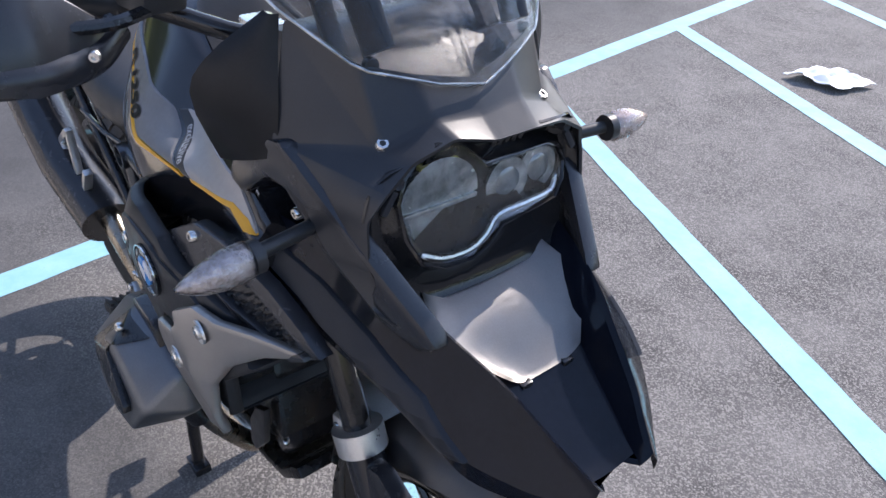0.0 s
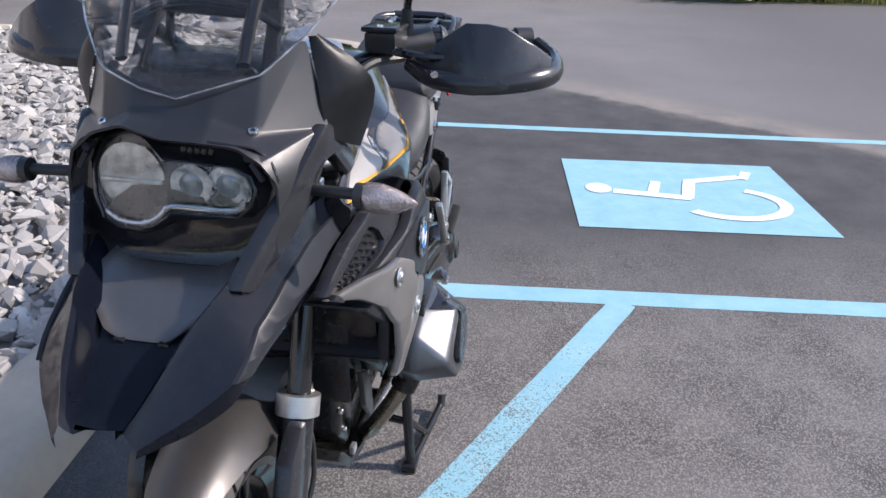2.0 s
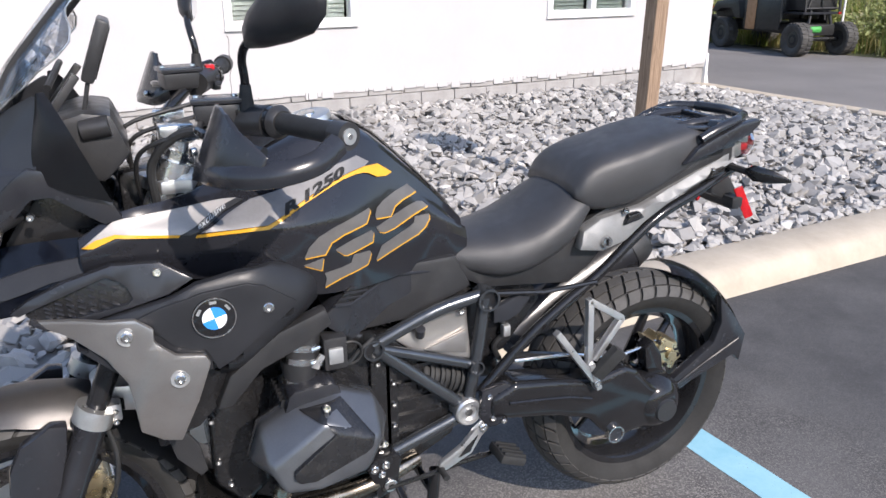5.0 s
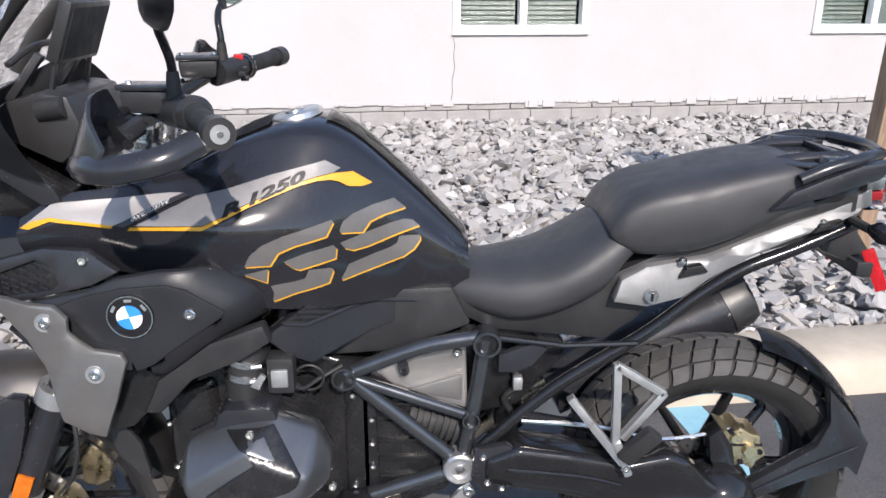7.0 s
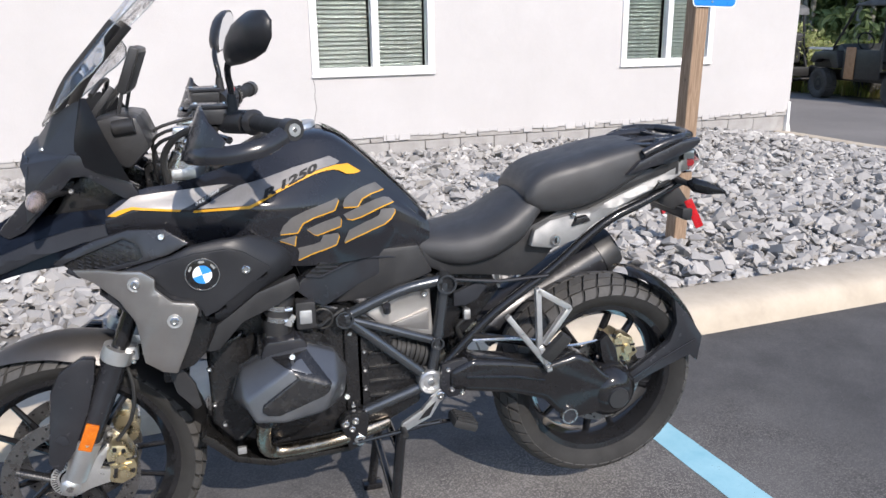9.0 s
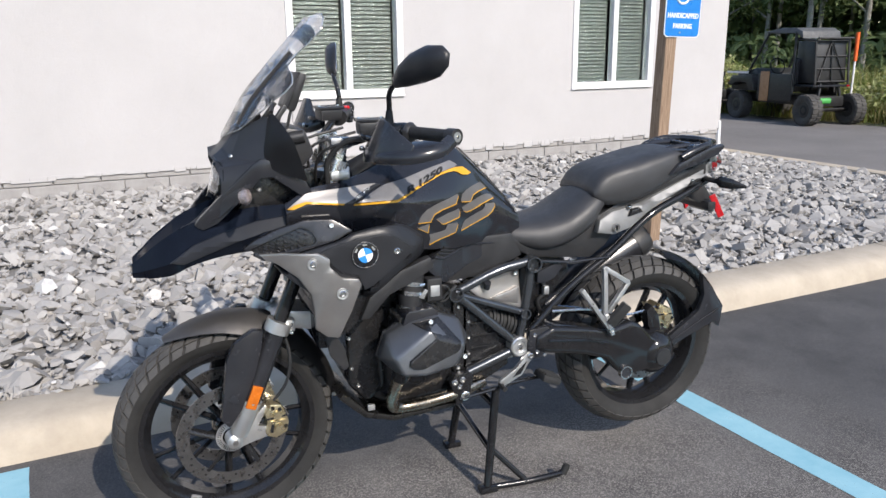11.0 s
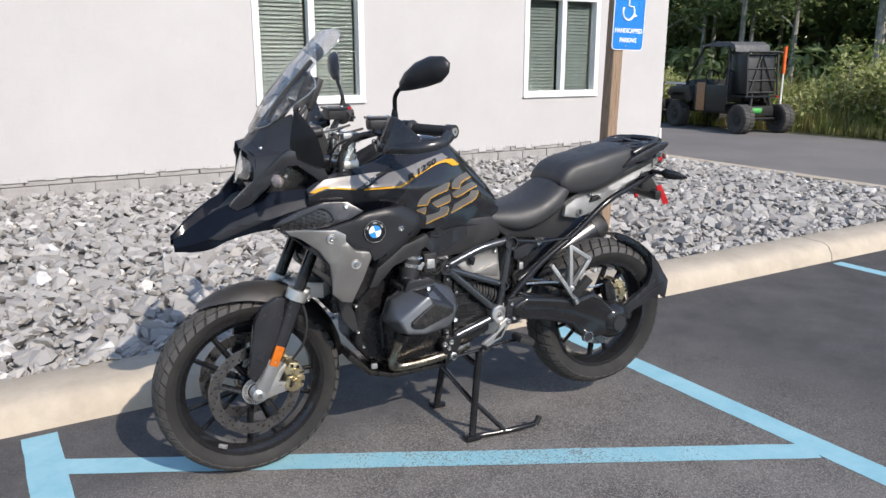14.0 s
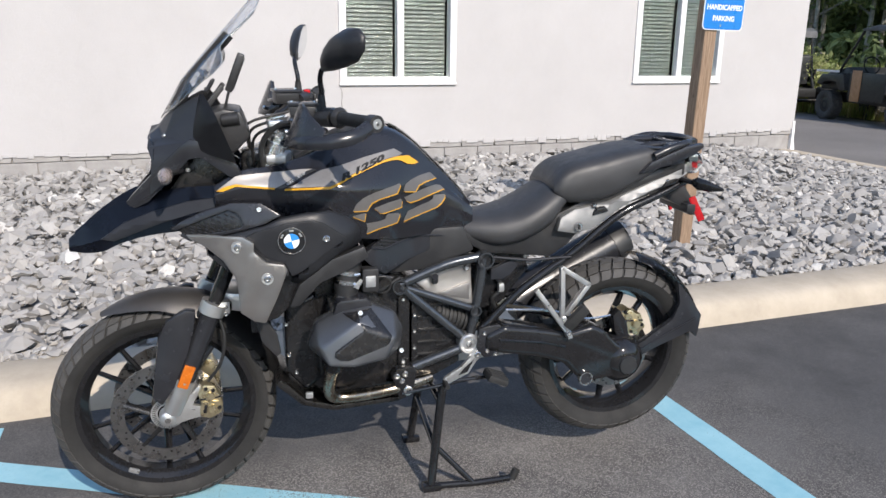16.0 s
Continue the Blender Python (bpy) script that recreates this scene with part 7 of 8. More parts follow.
rc = on("rear_caliper", prism([(0.722, 0.556), (0.744, 0.545), (0.762, 0.558), (0.788, 0.540), (0.806, 0.538), (0.812, 0.512), (0.826, 0.490), (0.806, 0.474), (0.800, 0.455), (0.772, 0.470), (0.756, 0.462), (0.738, 0.492), (0.742, 0.520)], -0.105, -0.035, "y", 0.006), GOLD, None, "gold rear brake caliper")
on("caliper_boss", lathe([(-0.116, 0.003), (-0.116, 0.014), (-0.10, 0.017)], (0.785, 0, 0.505), "y", 16), GOLD, rc)
on("caliper_boss", lathe([(-0.112, 0.003), (-0.112, 0.010), (-0.10, 0.012)], (0.752, 0, 0.535), "y", 16), GOLD, rc)
for x, z in ((0.742, 0.550), (0.808, 0.500), (0.770, 0.478)):
    screw(x, -0.107, z, rc, 0.006, (0, -1, 0), ENGINE_BLACK)
on("caliper_gap", prism([(0.735, 0.515), (0.812, 0.512), (0.812, 0.518), (0.735, 0.521)], -0.1065, -0.10, "y", 0.0005), ENGINE_BLACK, rc)
on("caliper_carrier", prism([(0.690, 0.545), (0.715, 0.565), (0.745, 0.52), (0.76, 0.45), (0.73, 0.43), (0.70, 0.49)], -0.12, -0.08, "y", 0.006), GLOSS_BLACK)


# rear mudguard behind the wheel
def flap(a, r, w, n=9):
    a = radians(a)
    out = Vector((math.cos(a), 0, math.sin(a)))
    return [REAR + out * (r - 0.022 * abs(t) ** 2.2) + Vector((0, w * t, 0)) for t in np.linspace(-1, 1, n)]


bm = skin([flap(a, lerp(a, (6, 0.346), (22, 0.352), (60, 0.356), (76, 0.352)), lerp(a, (6, 0.055), (16, 0.098), (58, 0.100), (76, 0.055))) for a in np.linspace(6, 76, 16)], closed=False)
bmesh.ops.solidify(bm, geom=bm.faces[:], thickness=0.006)
hug = on("rear_mudguard", bm, SATIN, None, "black rear mudguard on an arm")
on("mudguard_arm", prism([(0.782, 0.418), (0.800, 0.380), (0.875, 0.415), (1.000, 0.462), (1.026, 0.436), (1.036, 0.520), (0.985, 0.590), (0.930, 0.650), (0.945, 0.570), (0.925, 0.512), (0.835, 0.452)], -0.114, -0.088, "y", 0.006), SATIN, hug)
on("mudguard_rib", tube([(0.80, -0.116, 0.408), (0.90, -0.117, 0.462), (1.01, -0.116, 0.512)], 0.003, 6), GLOSS_BLACK, hug)
screw(0.796, -0.115, 0.402, hug, 0.007)

# silencer on the far side
sil = on("silencer", tube([(0.40, 0.15, 0.525), (0.53, 0.165, 0.585), (0.58, 0.17, 0.608), (0.78, 0.17, 0.708), (0.815, 0.17, 0.725)], 0.078, 28, flat=0.80), SATIN, None, "black silencer with black end cap")
on("end_cap", tube([(0.805, 0.17, 0.720), (0.845, 0.17, 0.741), (0.862, 0.17, 0.749)], 0.078, 28, radii=(0.081, 0.066), flat=0.80), MATT, sil)
on("exhaust_pipe", tube([(0.05, 0.10, 0.36), (0.20, 0.13, 0.40), (0.32, 0.145, 0.49), (0.44, 0.15, 0.57)], 0.026, 14, 5), HEADER)

# ---- centre stand ----
stand = on("centre_stand", tube([(0.092, -0.135, 0.36), (0.050, -0.165, 0.022)], 0.0145, 12), GLOSS_BLACK, None, "black tubular centre stand")
on("stand_leg", tube([(0.092, 0.135, 0.36), (0.050, 0.165, 0.022)], 0.0145, 12), GLOSS_BLACK, stand)
on("stand_bar", tube([(0.085, -0.14, 0.30), (0.085, 0.14, 0.30)], 0.012, 10), GLOSS_BLACK, stand)
on("stand_bar", tube([(0.066, -0.15, 0.145), (0.070, 0.15, 0.185)], 0.011, 10), GLOSS_BLACK, stand)
for s in (-1, 1):
    on("stand_foot", box(0.020, 0.082, s * 0.145, s * 0.185, 0.002, 0.024, 0.005), GLOSS_BLACK, stand)
on("stand_tang", tube([(0.05, -0.168, 0.016), (0.20, -0.185, 0.018), (0.305, -0.20, 0.030), (0.325, -0.204, 0.040)], 0.011, 10), GLOSS_BLACK, stand)
on("tang_knob", tube([(0.318, -0.205, 0.030), (0.332, -0.205, 0.062)], 0.013, 10), GRIP, stand)
on("stand_brace", tube([(0.068, -0.152, 0.150), (0.185, -0.183, 0.022)], 0.010, 10), GLOSS_BLACK, stand)

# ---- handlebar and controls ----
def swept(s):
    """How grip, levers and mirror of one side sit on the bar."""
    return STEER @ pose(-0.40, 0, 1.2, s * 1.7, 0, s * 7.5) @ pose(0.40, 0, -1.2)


TURN = STEER


def mirror_at(s, t, z, dep):
    """A place of the mirror: t across it, dep towards the rider."""
    return Vector((-0.216 + 0.62 * t + 0.90 * dep, s * (0.36 + 1.36 * t - 0.42 * dep), 1.402 + 1.12 * (z - 1.394)))


def hold(name, bm, mat, parent=None, label="", smooth=40):
    return on(name, move(bm, TURN), mat, parent, label, smooth)


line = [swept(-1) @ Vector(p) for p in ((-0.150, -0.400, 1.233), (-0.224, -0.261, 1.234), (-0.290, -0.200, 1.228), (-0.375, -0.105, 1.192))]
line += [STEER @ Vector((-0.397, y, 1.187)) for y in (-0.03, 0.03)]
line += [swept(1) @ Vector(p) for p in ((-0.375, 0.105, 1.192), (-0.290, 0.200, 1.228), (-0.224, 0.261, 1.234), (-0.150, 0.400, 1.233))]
on("handlebar", tube(line, 0.0125, 12, 5), GLOSS_BLACK, None, "black tapered handlebar")
hold("top_clamp", prism([(-0.47, -0.06), (-0.44, -0.135), (-0.385, -0.135), (-0.36, -0.06), (-0.36, 0.06), (-0.385, 0.135), (-0.44, 0.135), (-0.47, 0.06)], 1.095, 1.122, "z", 0.008), ALLOY, None, "silver top fork clamp")
for s in (-1, 1):
    hold("bar_riser", tube([(-0.410, s * 0.080, 1.125), (-0.398, s * 0.080, 1.185)], 0.024, 16), FORK_SILVER, None, "silver handlebar riser")
    hold("riser_cap", box(-0.428, -0.366, s * 0.060, s * 0.104, 1.180, 1.214, 0.007), FORK_SILVER)
    hold("fork_top", tube([(fork_x(1.04), s * 0.100, 1.04), (fork_x(1.15), s * 0.100, 1.150)], 0.030, 20), FORK_SILVER, None, "silver fork top")
    hold("fork_nut", tube([(fork_x(1.148), s * 0.100, 1.148), (fork_x(1.166), s * 0.100, 1.166)], 0.020, 6), BRIGHT)
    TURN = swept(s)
    e0, e1 = Vector((-0.224, s * 0.261, 1.234)), Vector((-0.152, s * 0.393, 1.233))
    grip = hold("grip", tube([e0, e1], 0.0175, 16), GRIP, None, "black rubber grip")
    d = (e1 - e0).normalized()
    hold("grip_collar", tube([e0 - d * 0.012, e0 + d * 0.004], 0.026, 24), GLOSS_BLACK, grip)
    hold("grip_ring", tube([e0 + d * 0.004, e0 + d * 0.0055], 0.0265, 24), ALLOY, grip, "thin pale ring")
    hold("collar_ring", tube([e0 + d * 0.004, e0 + d * 0.012, e0 + d * 0.016], 0.028, 24, radii=(0.0285, 0.020)), MATT, grip)
    for k in range(16):
        a = 2 * math.pi * k / 16
        m = Matrix.Translation(e0 + d * 0.0035) @ d.to_track_quat("Z", "Y").to_matrix().to_4x4() @ pose(0, 0, 0, 0, 0, math.degrees(a))
        hold("collar_tick", move(box(0.0240, 0.0272, -0.0008, 0.0008, 0.0, 0.0012), m), CHIP_WHITE, grip)
    weight = hold("bar_end", tube([e1, e1 + d * 0.010, e1 + d * 0.024, e1 + d * 0.030], 0.022, 20), MATT, None, "black bar end weight")
    hold("bar_end_bolt", tube([e1 + d * 0.028, e1 + d * 0.0325], 0.013, 16), ALLOY, weight)
    hold("bar_end_core", tube([e1 + d * 0.030, e1 + d * 0.0335], 0.005, 6), BRIGHT, weight)
    sw0, sw1 = Vector((-0.282, s * 0.190, 1.230)), Vector((-0.234, s * 0.250, 1.234))
    switch = hold("switch_housing", tube([sw0, sw0.lerp(sw1, 0.2), sw0.lerp(sw1, 0.85), sw1], 0.029, 14, flat=0.85), MATT, None, "black handlebar switch housing")
    for k in range(3):
        hold("switch_button", box(-0.238 + 0.004 * k, -0.222 + 0.004 * k, s * (0.196 + 0.018 * k), s * (0.209 + 0.018 * k), 1.222 + 0.010 * k, 1.232 + 0.010 * k, 0.003), SATIN if k else GREY_PLASTIC, switch)
    hold("switch_wheel", tube([sw1 + Vector((0.012, 0, -0.004)), sw1 + Vector((0.012, s * 0.010, -0.002))], 0.022, 16), MATT, switch)
    hold("switch_paddle", box(-0.234, -0.216, s * 0.220, s * 0.244, 1.208, 1.220, 0.003), MATT, switch)
    hold("bar_clamp", box(-0.292, -0.255, s * 0.198, s * 0.222, 1.212, 1.256, 0.005), GLOSS_BLACK, switch)
    screw(*(TURN @ Vector((-0.254, s * 0.210, 1.248))), switch, 0.004, (1, 0, 0.3))
    if s > 0:
        hold("stop_switch", box(-0.245, -0.225, 0.225, 0.243, 1.252, 1.264, 0.003), RED, switch, "red engine stop switch")
    res = hold("fluid_reservoir", prism([(-0.352, 1.226), (-0.280, 1.226), (-0.276, 1.262), (-0.355, 1.262)], s * 0.165, s * 0.222, "y", 0.008), MATT, None, "black fluid reservoir")
    hold("reservoir_lid", box(-0.358, -0.273, s * 0.162, s * 0.225, 1.262, 1.271, 0.003), SATIN, res)
    for x in (-0.348, -0.284):
        hold("lid_screw", lathe([(1.269, 0.001), (1.274, 0.005), (1.269, 0.006)], (x, s * 0.193, 0), "z", 8), BRIGHT, res)
    hold("hand_lever", tube([(-0.345, s * 0.215, 1.232), (-0.350, s * 0.265, 1.226), (-0.318, s * 0.33, 1.222), (-0.265, s * 0.41, 1.216)], 0.008, 8, 4), GLOSS_BLACK, None, "black hand lever")
    # hand guard: shell in front and bar to the grip's end
    shell = prism([(-0.236, 1.208), (-0.262, 1.226), (-0.300, 1.256), (-0.335, 1.280), (-0.372, 1.280), (-0.405, 1.274), (-0.448, 1.246), (-0.476, 1.222), (-0.478, 1.196), (-0.420, 1.180), (-0.360, 1.170), (-0.300, 1.174), (-0.258, 1.190)], 0.0, 0.006, "x", 0.002)
    bmesh.ops.subdivide_edges(shell, edges=shell.edges[:], cuts=2, use_grid_fill=True)
    bmesh.ops.triangulate(shell, faces=shell.faces[:])
    for v in shell.verts:
        yy = abs(v.co.y)
        v.co.x += lerp(yy, (0.23, -0.325), (0.28, -0.350), (0.35, -0.366), (0.40, -0.355), (0.44, -0.325), (0.487, -0.262)) + 0.0875 * (v.co.z - 1.235) + 0.50 * max(0.0, v.co.z - 1.208)
        if s > 0:
            v.co.y = -v.co.y
    guard = hold("hand_guard", shell, SATIN, None, "black plastic hand guard", 50)
    hold("guard_bar", tube([(-0.160, s * 0.438, 1.226), (-0.200, s * 0.474, 1.208), (-0.262, s * 0.478, 1.196), (-0.318, s * 0.440, 1.190), (-0.352, s * 0.365, 1.186), (-0.345, s * 0.290, 1.190), (-0.318, s * 0.238, 1.212)], 0.0125, 10, 5, flat=1.5), SATIN, guard)
    screw(*(TURN @ Vector((-0.362, s * 0.292, 1.200))), guard, 0.007, (-1, s * 0.4, 0))
    # mirror
    stem = hold("mirror", tube([(-0.268, s * 0.215, 1.245), (-0.267, s * 0.218, 1.300), (-0.270, s * 0.230, 1.332), (-0.266, s * 0.258, 1.356), (-0.250, s * 0.292, 1.376)], 0.0075, 10, 5), GLOSS_BLACK, None, "black teardrop mirror on a bent stalk")
    hold("mirror_boot", tube([(-0.268, s * 0.215, 1.243), (-0.267, s * 0.217, 1.292)], 0.013, 12, radii=(0.015, 0.009)), GRIP, stem)
    drop = [(-0.285, 1.350), (-0.288, 1.372), (-0.270, 1.402), (-0.235, 1.432), (-0.195, 1.448), (-0.158, 1.447), (-0.140, 1.430), (-0.143, 1.402), (-0.165, 1.378), (-0.205, 1.364), (-0.250, 1.354)]
    rings = []
    for dep, f in ((-0.030, 0.05), (-0.030, 0.45), (-0.024, 0.72), (-0.010, 0.93), (0.0, 1.0), (0.006, 0.985), (0.006, 0.90)):
        mid = Vector((-0.212, 0, 1.402))
        rings.append([mirror_at(s, (a - mid.x) * f, mid.z + (b - mid.z) * f, dep) for a, b in drop])
    hold("mirror_shell", skin(rings, caps=True), FAIRING, stem, "", 60)
    hold("mirror_glass", skin([[mirror_at(s, (a + 0.212) * 0.9, 1.402 + (b - 1.402) * 0.9, dep) for a, b in drop] for dep in (0.0055, 0.0075)]), MIRROR, stem)
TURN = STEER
for k in range(3):
    hold("control_cable", tube([(-0.345, -0.20 + 0.12 * k, 1.225), (-0.455 - 0.008 * k, -0.15 + 0.10 * k, 1.19), (-0.475, -0.10 + 0.08 * k, 1.13), (-0.46, -0.06 + 0.05 * k, 1.04)], 0.0042, 8, 5), CABLE)
hold("brake_pipe", tube([(-0.335, -0.235, 1.222), (-0.40, -0.18, 1.215), (-0.45, -0.145, 1.16), (-0.45, -0.13, 1.08)], 0.008, 8, 5), CABLE)

# ---- utility vehicle on the drive ----
UTV_BLACK = surface("utv_black", (0.012, 0.012, 0.013), (0.024, 0.024, 0.024), rough=0.42, dust=0.04)
PLY = surface("plywood_panel", (0.36, 0.19, 0.09), (0.48, 0.27, 0.14), rough=0.6)
GREEN = surface("green_tank", (0.05, 0.30, 0.06), (0.07, 0.38, 0.09), rough=0.4)
CANVAS = surface("grey_roof", (0.06, 0.062, 0.065), (0.11, 0.112, 0.115), rough=0.6)
HAZARD = surface("stake_orange", (0.75, 0.10, 0.02), (0.85, 0.15, 0.03), rough=0.5)

def rough_tyre(cart, x, y):
    w = part("wheel", lathe([(y - 0.10, 0.05), (y - 0.09, 0.15), (y + 0.09, 0.15), (y + 0.10, 0.05)], (x, 0, 0.30), "y", 24), UTV_BLACK, cart, "knobbly off-road wheel")
    part("tyre", lathe([(y - 0.09, 0.15), (y - 0.13, 0.21), (y - 0.125, 0.27), (y - 0.10, 0.292), (y + 0.10, 0.292), (y + 0.125, 0.27), (y + 0.13, 0.21), (y + 0.09, 0.15)], (x, 0, 0.30), "y", 32, close=True), RUBBER, w)
    lugs = None
    for k in range(22):
        a = 2 * math.pi * k / 22
        for s in (-1, 1):
            lug = box(-0.028, 0.028, -0.05, 0.05, -0.012, 0.012, 0.004, 1)
            lugs = join(lugs, move(lug, Matrix.Translation((x + 0.290 * math.cos(a + 0.07 * s), y + 0.065 * s, 0.30 + 0.290 * math.sin(a + 0.07 * s))) @ pose(0, 0, 0, 0, 90 - math.degrees(a), 0)))
    part("tread", lugs, RUBBER, w, kind="stuff")
    part("rim", lathe([(y + (0.095 if y > 0 else -0.095), 0.002), (y + (0.10 if y > 0 else -0.10), 0.06), (y + (0.09 if y > 0 else -0.09), 0.14)], (x, 0, 0.30), "y", 20), GREY_PLASTIC, w)


def utility_vehicle(label, at, boxed):
    """An open off-road cart with a roofed cage; with or without its cargo box."""
    cart = thing("utility_vehicle", label, "utility vehicle", at)

    def U(name, bm, mat, label=""):
        return part(name, bm, mat, cart, label)

    for x in (0.0, 2.15):
        for y in (-0.40, 0.60):
            rough_tyre(cart, x, y)
    U("chassis", box(-0.02, 2.35, -0.20, 0.40, 0.36, 0.56, 0.03), UTV_BLACK)
    if boxed:
        cargo = U("cargo_box", prism([(0.06, 0.80), (0.14, 1.60), (0.62, 1.62), (0.70, 0.80)], -0.26, 0.46, "y", 0.03), UTV_BLACK, "black cargo box with a barred tailgate")
        for y in (-0.28, 0.48):
            part("box_rail", tube([(0.02, y, 0.78), (0.10, y, 1.62), (0.70, y, 1.66)], 0.025, 8), UTV_BLACK, cargo)
        for z in (0.84, 1.08, 1.32, 1.60):
            part("tailgate_bar", tube([(0.045 + 0.10 * (z - 0.8), -0.27, z), (0.045 + 0.10 * (z - 0.8), 0.47, z)], 0.018, 8), UTV_BLACK, cargo)
        for a, b in (((-0.20, 0.86), (0.08, 1.56)), ((0.40, 0.86), (0.12, 1.56)), ((0.10, 0.84), (0.10, 1.60))):
            part("box_brace", tube([(0.035 + 0.10 * (a[1] - 0.8), a[0], a[1]), (0.035 + 0.10 * (b[1] - 0.8), b[0], b[1])], 0.013, 8), DARK_STEEL, cargo)
        part("bed_edge", box(0.0, 0.74, -0.33, 0.53, 0.735, 0.775, 0.01), GREY_PLASTIC, cargo)
        part("latch_rail", tube([(0.02, -0.30, 1.655), (0.02, 0.50, 1.655)], 0.022, 8), UTV_BLACK, cargo)
        U("ply_panel", box(1.14, 1.42, 0.665, 0.675, 0.42, 1.02, 0.003), PLY, "brown plywood panel on the door")
        U("green_tank", tube([(0.02, 0.12, 0.47), (0.02, 0.40, 0.47)], 0.07, 14), GREEN, "small green tank under the bed")
    U("roof", prism([(0.40, 1.66), (0.44, 1.80), (0.62, 1.87), (1.05, 1.88), (1.50, 1.82), (1.50, 1.78), (0.60, 1.76)], -0.34, 0.54, "y", 0.03), CANVAS, "weathered grey cab roof")
    for s in (-1, 1):
        U("cage_post", tube([(0.50, 0.1 + s * 0.50, 0.60), (0.62, 0.1 + s * 0.42, 1.80)], 0.025, 8), UTV_BLACK)
        U("cage_post", tube([(2.00, 0.1 + s * 0.50, 0.90), (1.46, 0.1 + s * 0.40, 1.80)], 0.025, 8), UTV_BLACK)
        U("door", box(0.46, 1.52, 0.1 + s * 0.52, 0.1 + s * 0.56, 0.44, 0.98, 0.02), UTV_BLACK)
        U("front_fender", prism([(1.55, 0.62), (1.65, 0.95), (2.35, 0.92), (2.50, 0.72), (2.35, 0.70), (2.2, 0.78), (1.85, 0.78), (1.70, 0.60)], 0.1 + s * 0.32, 0.1 + s * 0.62, "y", 0.02), UTV_BLACK)
        U("trailing_arm", tube([(0.02, 0.1 + s * 0.40, 0.30), (0.55, 0.1 + s * 0.24, 0.42)], 0.03, 8), UTV_BLACK)
        U("spring_leg", tube([(0.02, 0.1 + s * 0.28, 0.40), (0.08, 0.1 + s * 0.20, 0.80)], 0.030, 10), UTV_BLACK)
    U("bonnet", prism([(1.60, 0.95), (1.75, 1.08), (2.35, 0.96), (2.60, 0.78), (2.55, 0.60), (1.60, 0.60)], -0.36, 0.56, "y", 0.04), UTV_BLACK)
    U("bumper", tube([(2.62, -0.45, 0.62), (2.70, 0, 0.62), (2.62, 0.45, 0.62)], 0.03, 8), UTV_BLACK)
    U("side_strip", box(1.75, 2.50, 0.73, 0.745, 0.965, 1.01, 0.004), VINYL, "pale strip along the fender")
    for y in (-0.12, 0.34):
        U("seat", prism([(0.55, 0.62), (0.50, 1.26), (0.62, 1.30), (0.72, 0.82), (1.08, 0.80), (1.10, 0.62)], y - 0.2, y + 0.2, "y", 0.04, 3), SEAT)
    U("steering_wheel", tube([(1.42 + 0.05 * math.sin(a), 0.28 + 0.17 * math.cos(a), 1.12 + 0.16 * math.sin(a)) for a in np.linspace(0, 6.28, 20)], 0.014, 8), GRIP)
    U("rear_axle", tube([(0, -0.38, 0.30), (0, 0.56, 0.30)], 0.04, 10), DARK_STEEL)
    U("brake_light", box(-0.012, 0.004, -0.30, -0.24, 0.74, 0.77, 0.004), RED)


utility_vehicle("black off-road utility vehicle with barred cargo box on the drive", LOT @ pose(12.62, 6.93, 0, 0, 0, 76.5), True)
utility_vehicle("black off-road utility vehicle with an open bed, parked beyond another", LOT @ pose(13.05, 10.25, 0, 0, 0, 76.5), False)

stake = thing("marker_stake", "slim white marker stake with an orange top", "marker stake", LOT @ pose(13.28, 7.06, 0, 1, -1, 0))
part("stake_pole", tube([(0, 0, 0), (0, 0, 1.35)], 0.022, 10), VINYL, stake)
part("stake_top", tube([(0, 0, 1.22), (0, 0, 1.74), (0, 0, 1.77)], 0.038, 12), HAZARD, stake, "orange sleeve")

# ---- verge and woods ----
bm = sheet([(13.25, -60), (120, -60), (120, 90), (-60, 90), (-60, 16), (13.0, 16)], 0.006)
solid("verge", bm, TURF, "rough turf verge beyond the drive", "verge", LOT, "structure")


def blades(count, area, height, width, rng, lean=0.35):
    """Grass: bent tapering blades in tufts."""
    verts, faces = [], []
    for _ in range(count):
        u, v = area(rng)
        h = height(u, v) * rng.uniform(0.55, 1.1)
        for _ in range(6):
            a, w = rng.uniform(0, 6.28), width * rng.uniform(0.6, 1.3)
            dx, dy, b = math.cos(a), math.sin(a), len(verts)
            bend = lean * h * rng.uniform(0.3, 1.2)
            uu, vv = u + rng.gauss(0, 0.06), v + rng.gauss(0, 0.06)
            verts += [(uu - dy * w, vv + dx * w, 0), (uu + dy * w, vv - dx * w, 0), (uu - dy * w * 0.8 + dx * bend * 0.35, vv + dx * w * 0.8 + dy * bend * 0.35, h * 0.55), (uu + dy * w * 0.8 + dx * bend * 0.35, vv - dx * w * 0.8 + dy * bend * 0.35, h * 0.55), (uu + dx * bend, vv + dy * bend, h)]
            faces += [(b, b + 1, b + 3, b + 2), (b + 2, b + 3, b + 4)]
    data = bpy.data.meshes.new("grass")
    data.from_pydata(verts, [], faces)
    return data


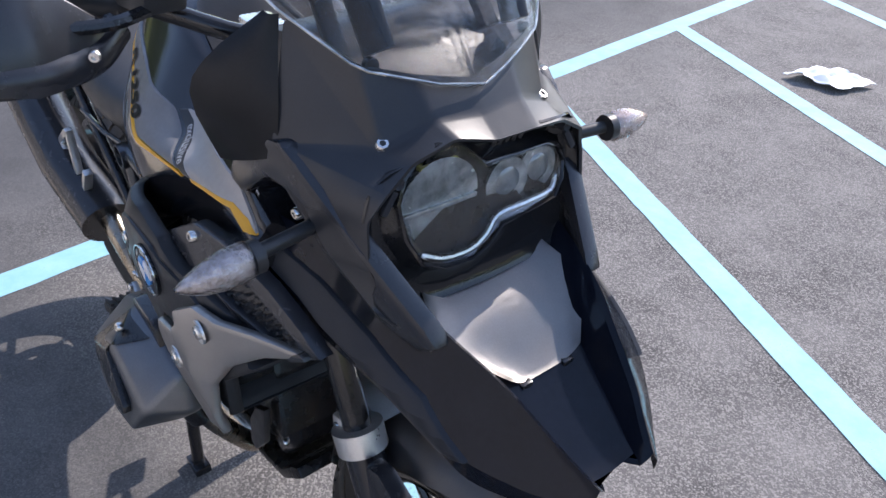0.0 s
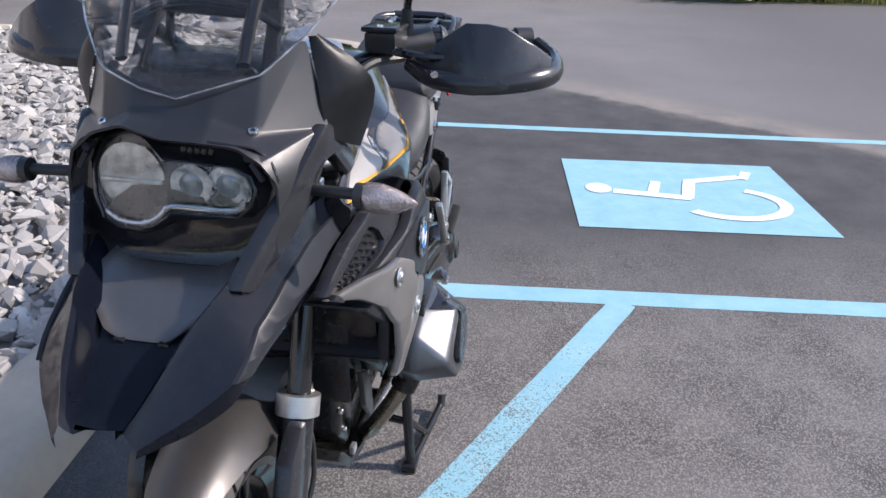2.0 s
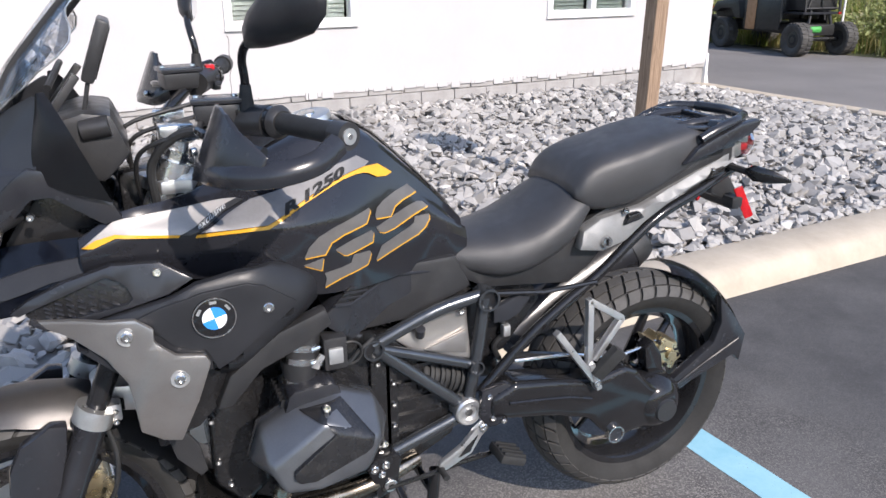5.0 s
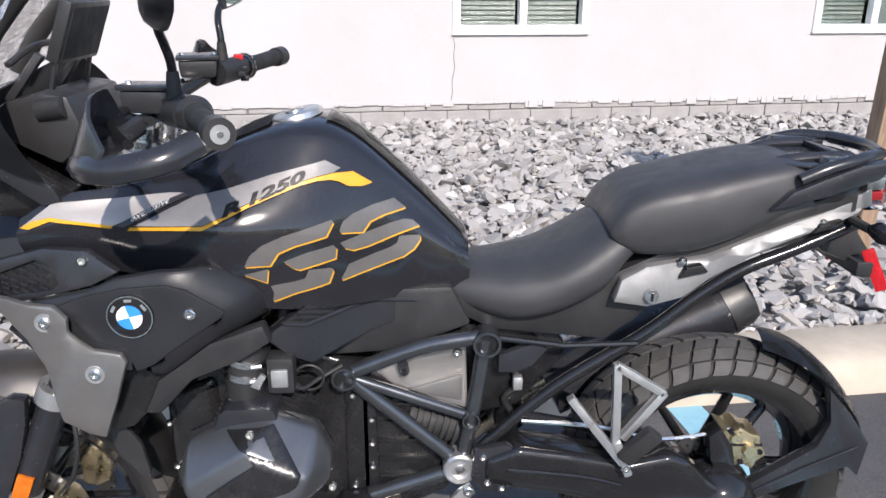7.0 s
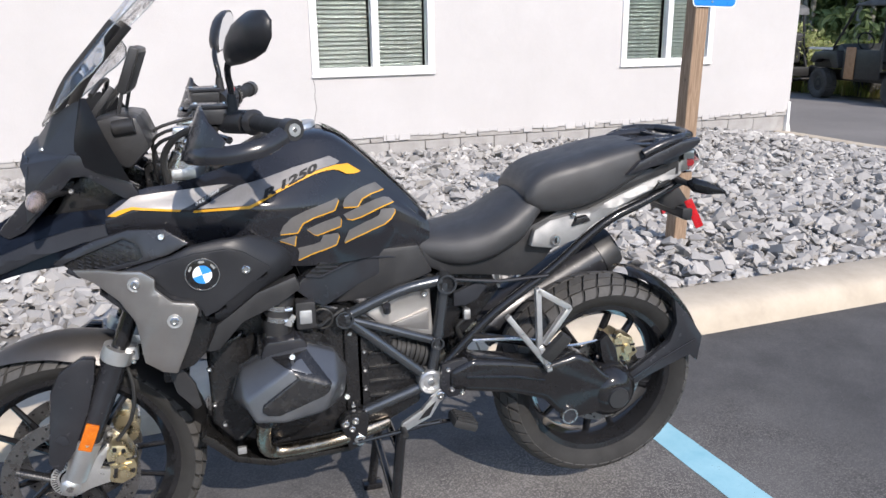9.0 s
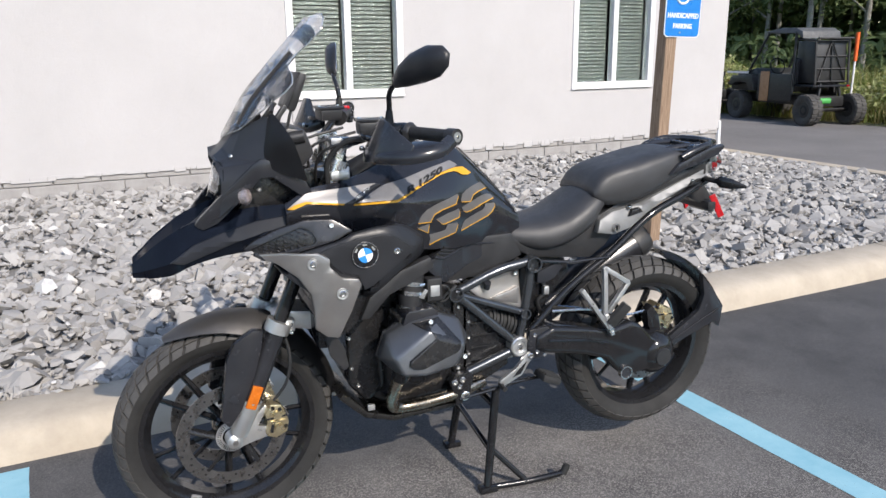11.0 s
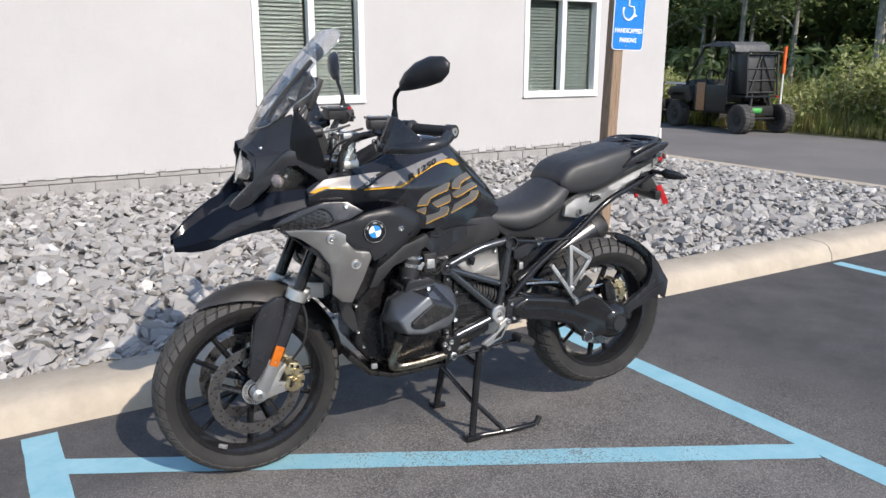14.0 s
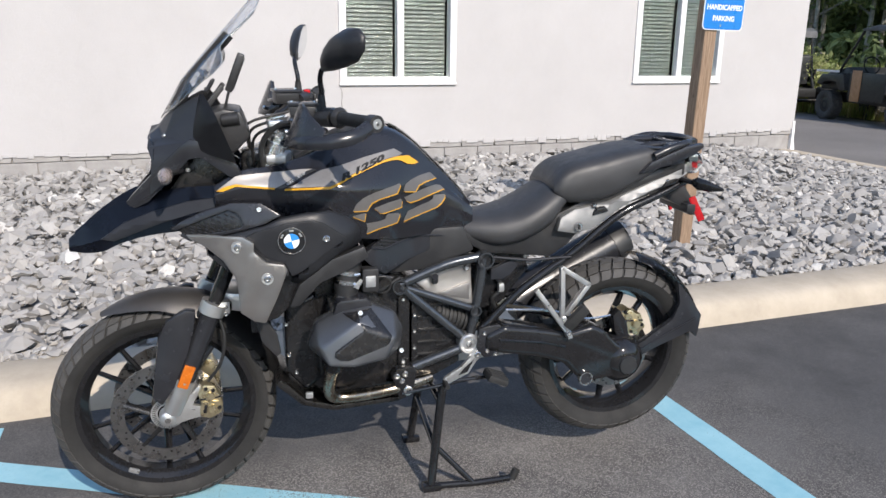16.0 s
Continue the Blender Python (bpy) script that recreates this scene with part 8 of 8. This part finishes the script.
def leaves(spots, size, rng, flat=0.6):
    """Loose leaves: bent four-cornered blades at the spots."""
    verts, faces = [], []
    for x, y, z in spots:
        m = Euler((rng.gauss(0, flat), rng.gauss(0, flat), rng.uniform(0, 6.28))).to_matrix()
        s, b = size * rng.uniform(0.6, 1.4), len(verts)
        for p in ((-s, 0, 0), (0, -s * 0.45, s * 0.12), (s, 0, -s * 0.1), (0, s * 0.45, s * 0.12)):
            q = m @ Vector(p)
            verts.append((x + q.x, y + q.y, z + q.z))
        faces.append((b, b + 1, b + 2, b + 3))
    data = bpy.data.meshes.new("leaves")
    data.from_pydata(verts, [], faces)
    return data


rng = random.Random(11)


def strip(rng):
    v = rng.uniform(-14, 17)
    return 13.25 + 0.25 * noise.noise(Vector((v * 0.8, 0, 1))) + abs(rng.gauss(0, 1.4)), v


def tall(u, v):
    return lerp(u, (13.2, 0.25), (13.6, 0.5), (14.4, 0.9), (17, 1.4)) * (1 + 0.35 * noise.noise(Vector((u * 0.7, v * 0.7, 4))))


for count, mat, w, lab in ((3200, WEED, 0.011, "tall green weeds along the drive"), (2000, STRAW, 0.008, "tall dry yellow grass along the drive")):
    data = blades(count, strip, tall, w, rng)
    data.materials.append(mat)
    tagged(new("tall_grass", data), lab, "grass", kind="stuff").matrix_basis = LOT

BUSH = leaf_green("bush_leaves", (0.31, 0.35, 0.14), (0.54, 0.56, 0.26), (0.60, 0.55, 0.32))
for k in range(84):
    v = -13 + 30 * k / 60 + rng.uniform(-0.3, 0.3) if k < 60 else 6.3 * (k - 60) / 24 + rng.uniform(-0.2, 0.2)
    u = 13.75 + rng.uniform(-0.25, 2.0) + (0.75 if 5.6 < v < 10 else 0.0)
    h = rng.uniform(1.35, 2.05) if 0 < v < 6.4 else rng.uniform(0.8, 1.9) * (0.85 if v > 6 else 1.0)
    spots = []
    stems = [(rng.uniform(-0.65, 0.65), rng.uniform(-0.65, 0.65), h * rng.uniform(0.55, 1.05)) for _ in range(9)]
    for sx, sy, sh in stems:
        for _ in range(120):
            t = rng.uniform(0.08, 1) ** 0.8
            r = 0.24 * (1 - 0.55 * t)
            spots.append((sx * (0.4 + t * 0.8) + rng.gauss(0, r), sy * (0.4 + t * 0.8) + rng.gauss(0, r), sh * t))
    b = thing("bush", "leafy roadside shrub among tall grass", "bush", LOT @ pose(u, v, 0), "bushes of the verge")
    data = leaves(spots, 0.058, rng)
    data.materials.append(BUSH if k % 3 else WEED)
    new("foliage", data).parent = b
    for sx, sy, sh in stems[:4]:
        part("stem", tube([(sx * 0.2, sy * 0.2, 0), (sx * 0.7, sy * 0.7, sh * 0.5), (sx, sy, sh * 0.9)], 0.008, 5, 2), BARK, b)


def tree_form(seed, h):
    """A tree: tapered trunk, limbs, and a loose crown of leaves."""
    rng = random.Random(seed)
    t = thing("tree", "broadleaf tree at the edge of dark woods", "tree", group="trees of the woods")
    lean = (rng.uniform(-0.4, 0.4), rng.uniform(-0.4, 0.4))
    trunk = [(lean[0] * k * k, lean[1] * k * k, h * k * 0.92) for k in np.linspace(0, 1, 6)]
    part("trunk", tube(trunk, 0.1, 8, 2, radii=(0.095, 0.025)), BARK, t)
    spots = []
    for k in range(11):
        z = h * rng.uniform(0.30, 0.95)
        a, reach = rng.uniform(0, 6.28), rng.uniform(0.9, 2.3) * (1.15 - z / h * 0.6)
        tip = Vector((math.cos(a) * reach, math.sin(a) * reach, z + reach * 0.45))
        root = Vector((lean[0] * (z / h) ** 2, lean[1] * (z / h) ** 2, z))
        part("limb", tube([root, root.lerp(tip, 0.5) + Vector((0, 0, 0.1)), tip], 0.04, 6, 2, radii=(0.035, 0.01)), BARK, t)
        for _ in range(230):
            f = rng.uniform(0.3, 1.1)
            p = root.lerp(tip, f)
            spots.append((p.x + rng.gauss(0, 0.42), p.y + rng.gauss(0, 0.42), p.z + rng.gauss(0, 0.34)))
    data = leaves(spots, 0.10, rng)
    data.materials.append(TREE_LEAF)
    new("crown", data).parent = t
    return t


rng = random.Random(5)
masters = [tree_form(s, h) for s, h in ((1, 8.5), (2, 10.0), (3, 7.0), (4, 9.0))]
places = []
for k in range(44):
    places.append((rng.uniform(17.5, 28), 3 + 27 * k / 44 + rng.uniform(-0.6, 0.6)))
for k, (u, v) in enumerate(places):
    m = LOT @ pose(u, v, 0, 0, 0, rng.uniform(0, 360))
    if k < 4:
        masters[k].matrix_basis = m
    else:
        copy_thing(masters[k % 4], m)


def wood_ring(count, radius, top, rng):
    spots = []
    for _ in range(count):
        a = rng.uniform(0, 2 * math.pi)
        r = radius * rng.uniform(0.95, 1.25)
        h = top * (0.8 + 0.3 * noise.noise(Vector((math.cos(a) * 5, math.sin(a) * 5, 2))))
        spots.append((r * math.cos(a), r * math.sin(a), h * rng.random() ** 0.8))
    return spots


data = leaves(wood_ring(14000, 62, 13, rng), 1.0, rng, 0.9)
data.materials.append(TREE_LEAF)
tagged(new("far_woods", data), "dark far woods all round the lot", "woods", kind="stuff").matrix_basis = LOT
spots = [(rng.uniform(24, 36), rng.uniform(1, 44), 10.5 * rng.random() ** 0.9) for _ in range(26000)]
data = leaves(spots, 0.42, rng, 0.9)
data.materials.append(TREE_LEAF)
tagged(new("woods", data), "dense dark woods behind the verge", "woods", kind="stuff").matrix_basis = LOT
spots = [(rng.uniform(16.2, 22), rng.uniform(-18, 30), 1.9 * rng.random()) for _ in range(7000)]
data = leaves(spots, 0.16, rng, 0.8)
data.materials.append(TREE_LEAF)
tagged(new("undergrowth", data), "shaded undergrowth at the foot of the trees", "undergrowth", kind="stuff").matrix_basis = LOT
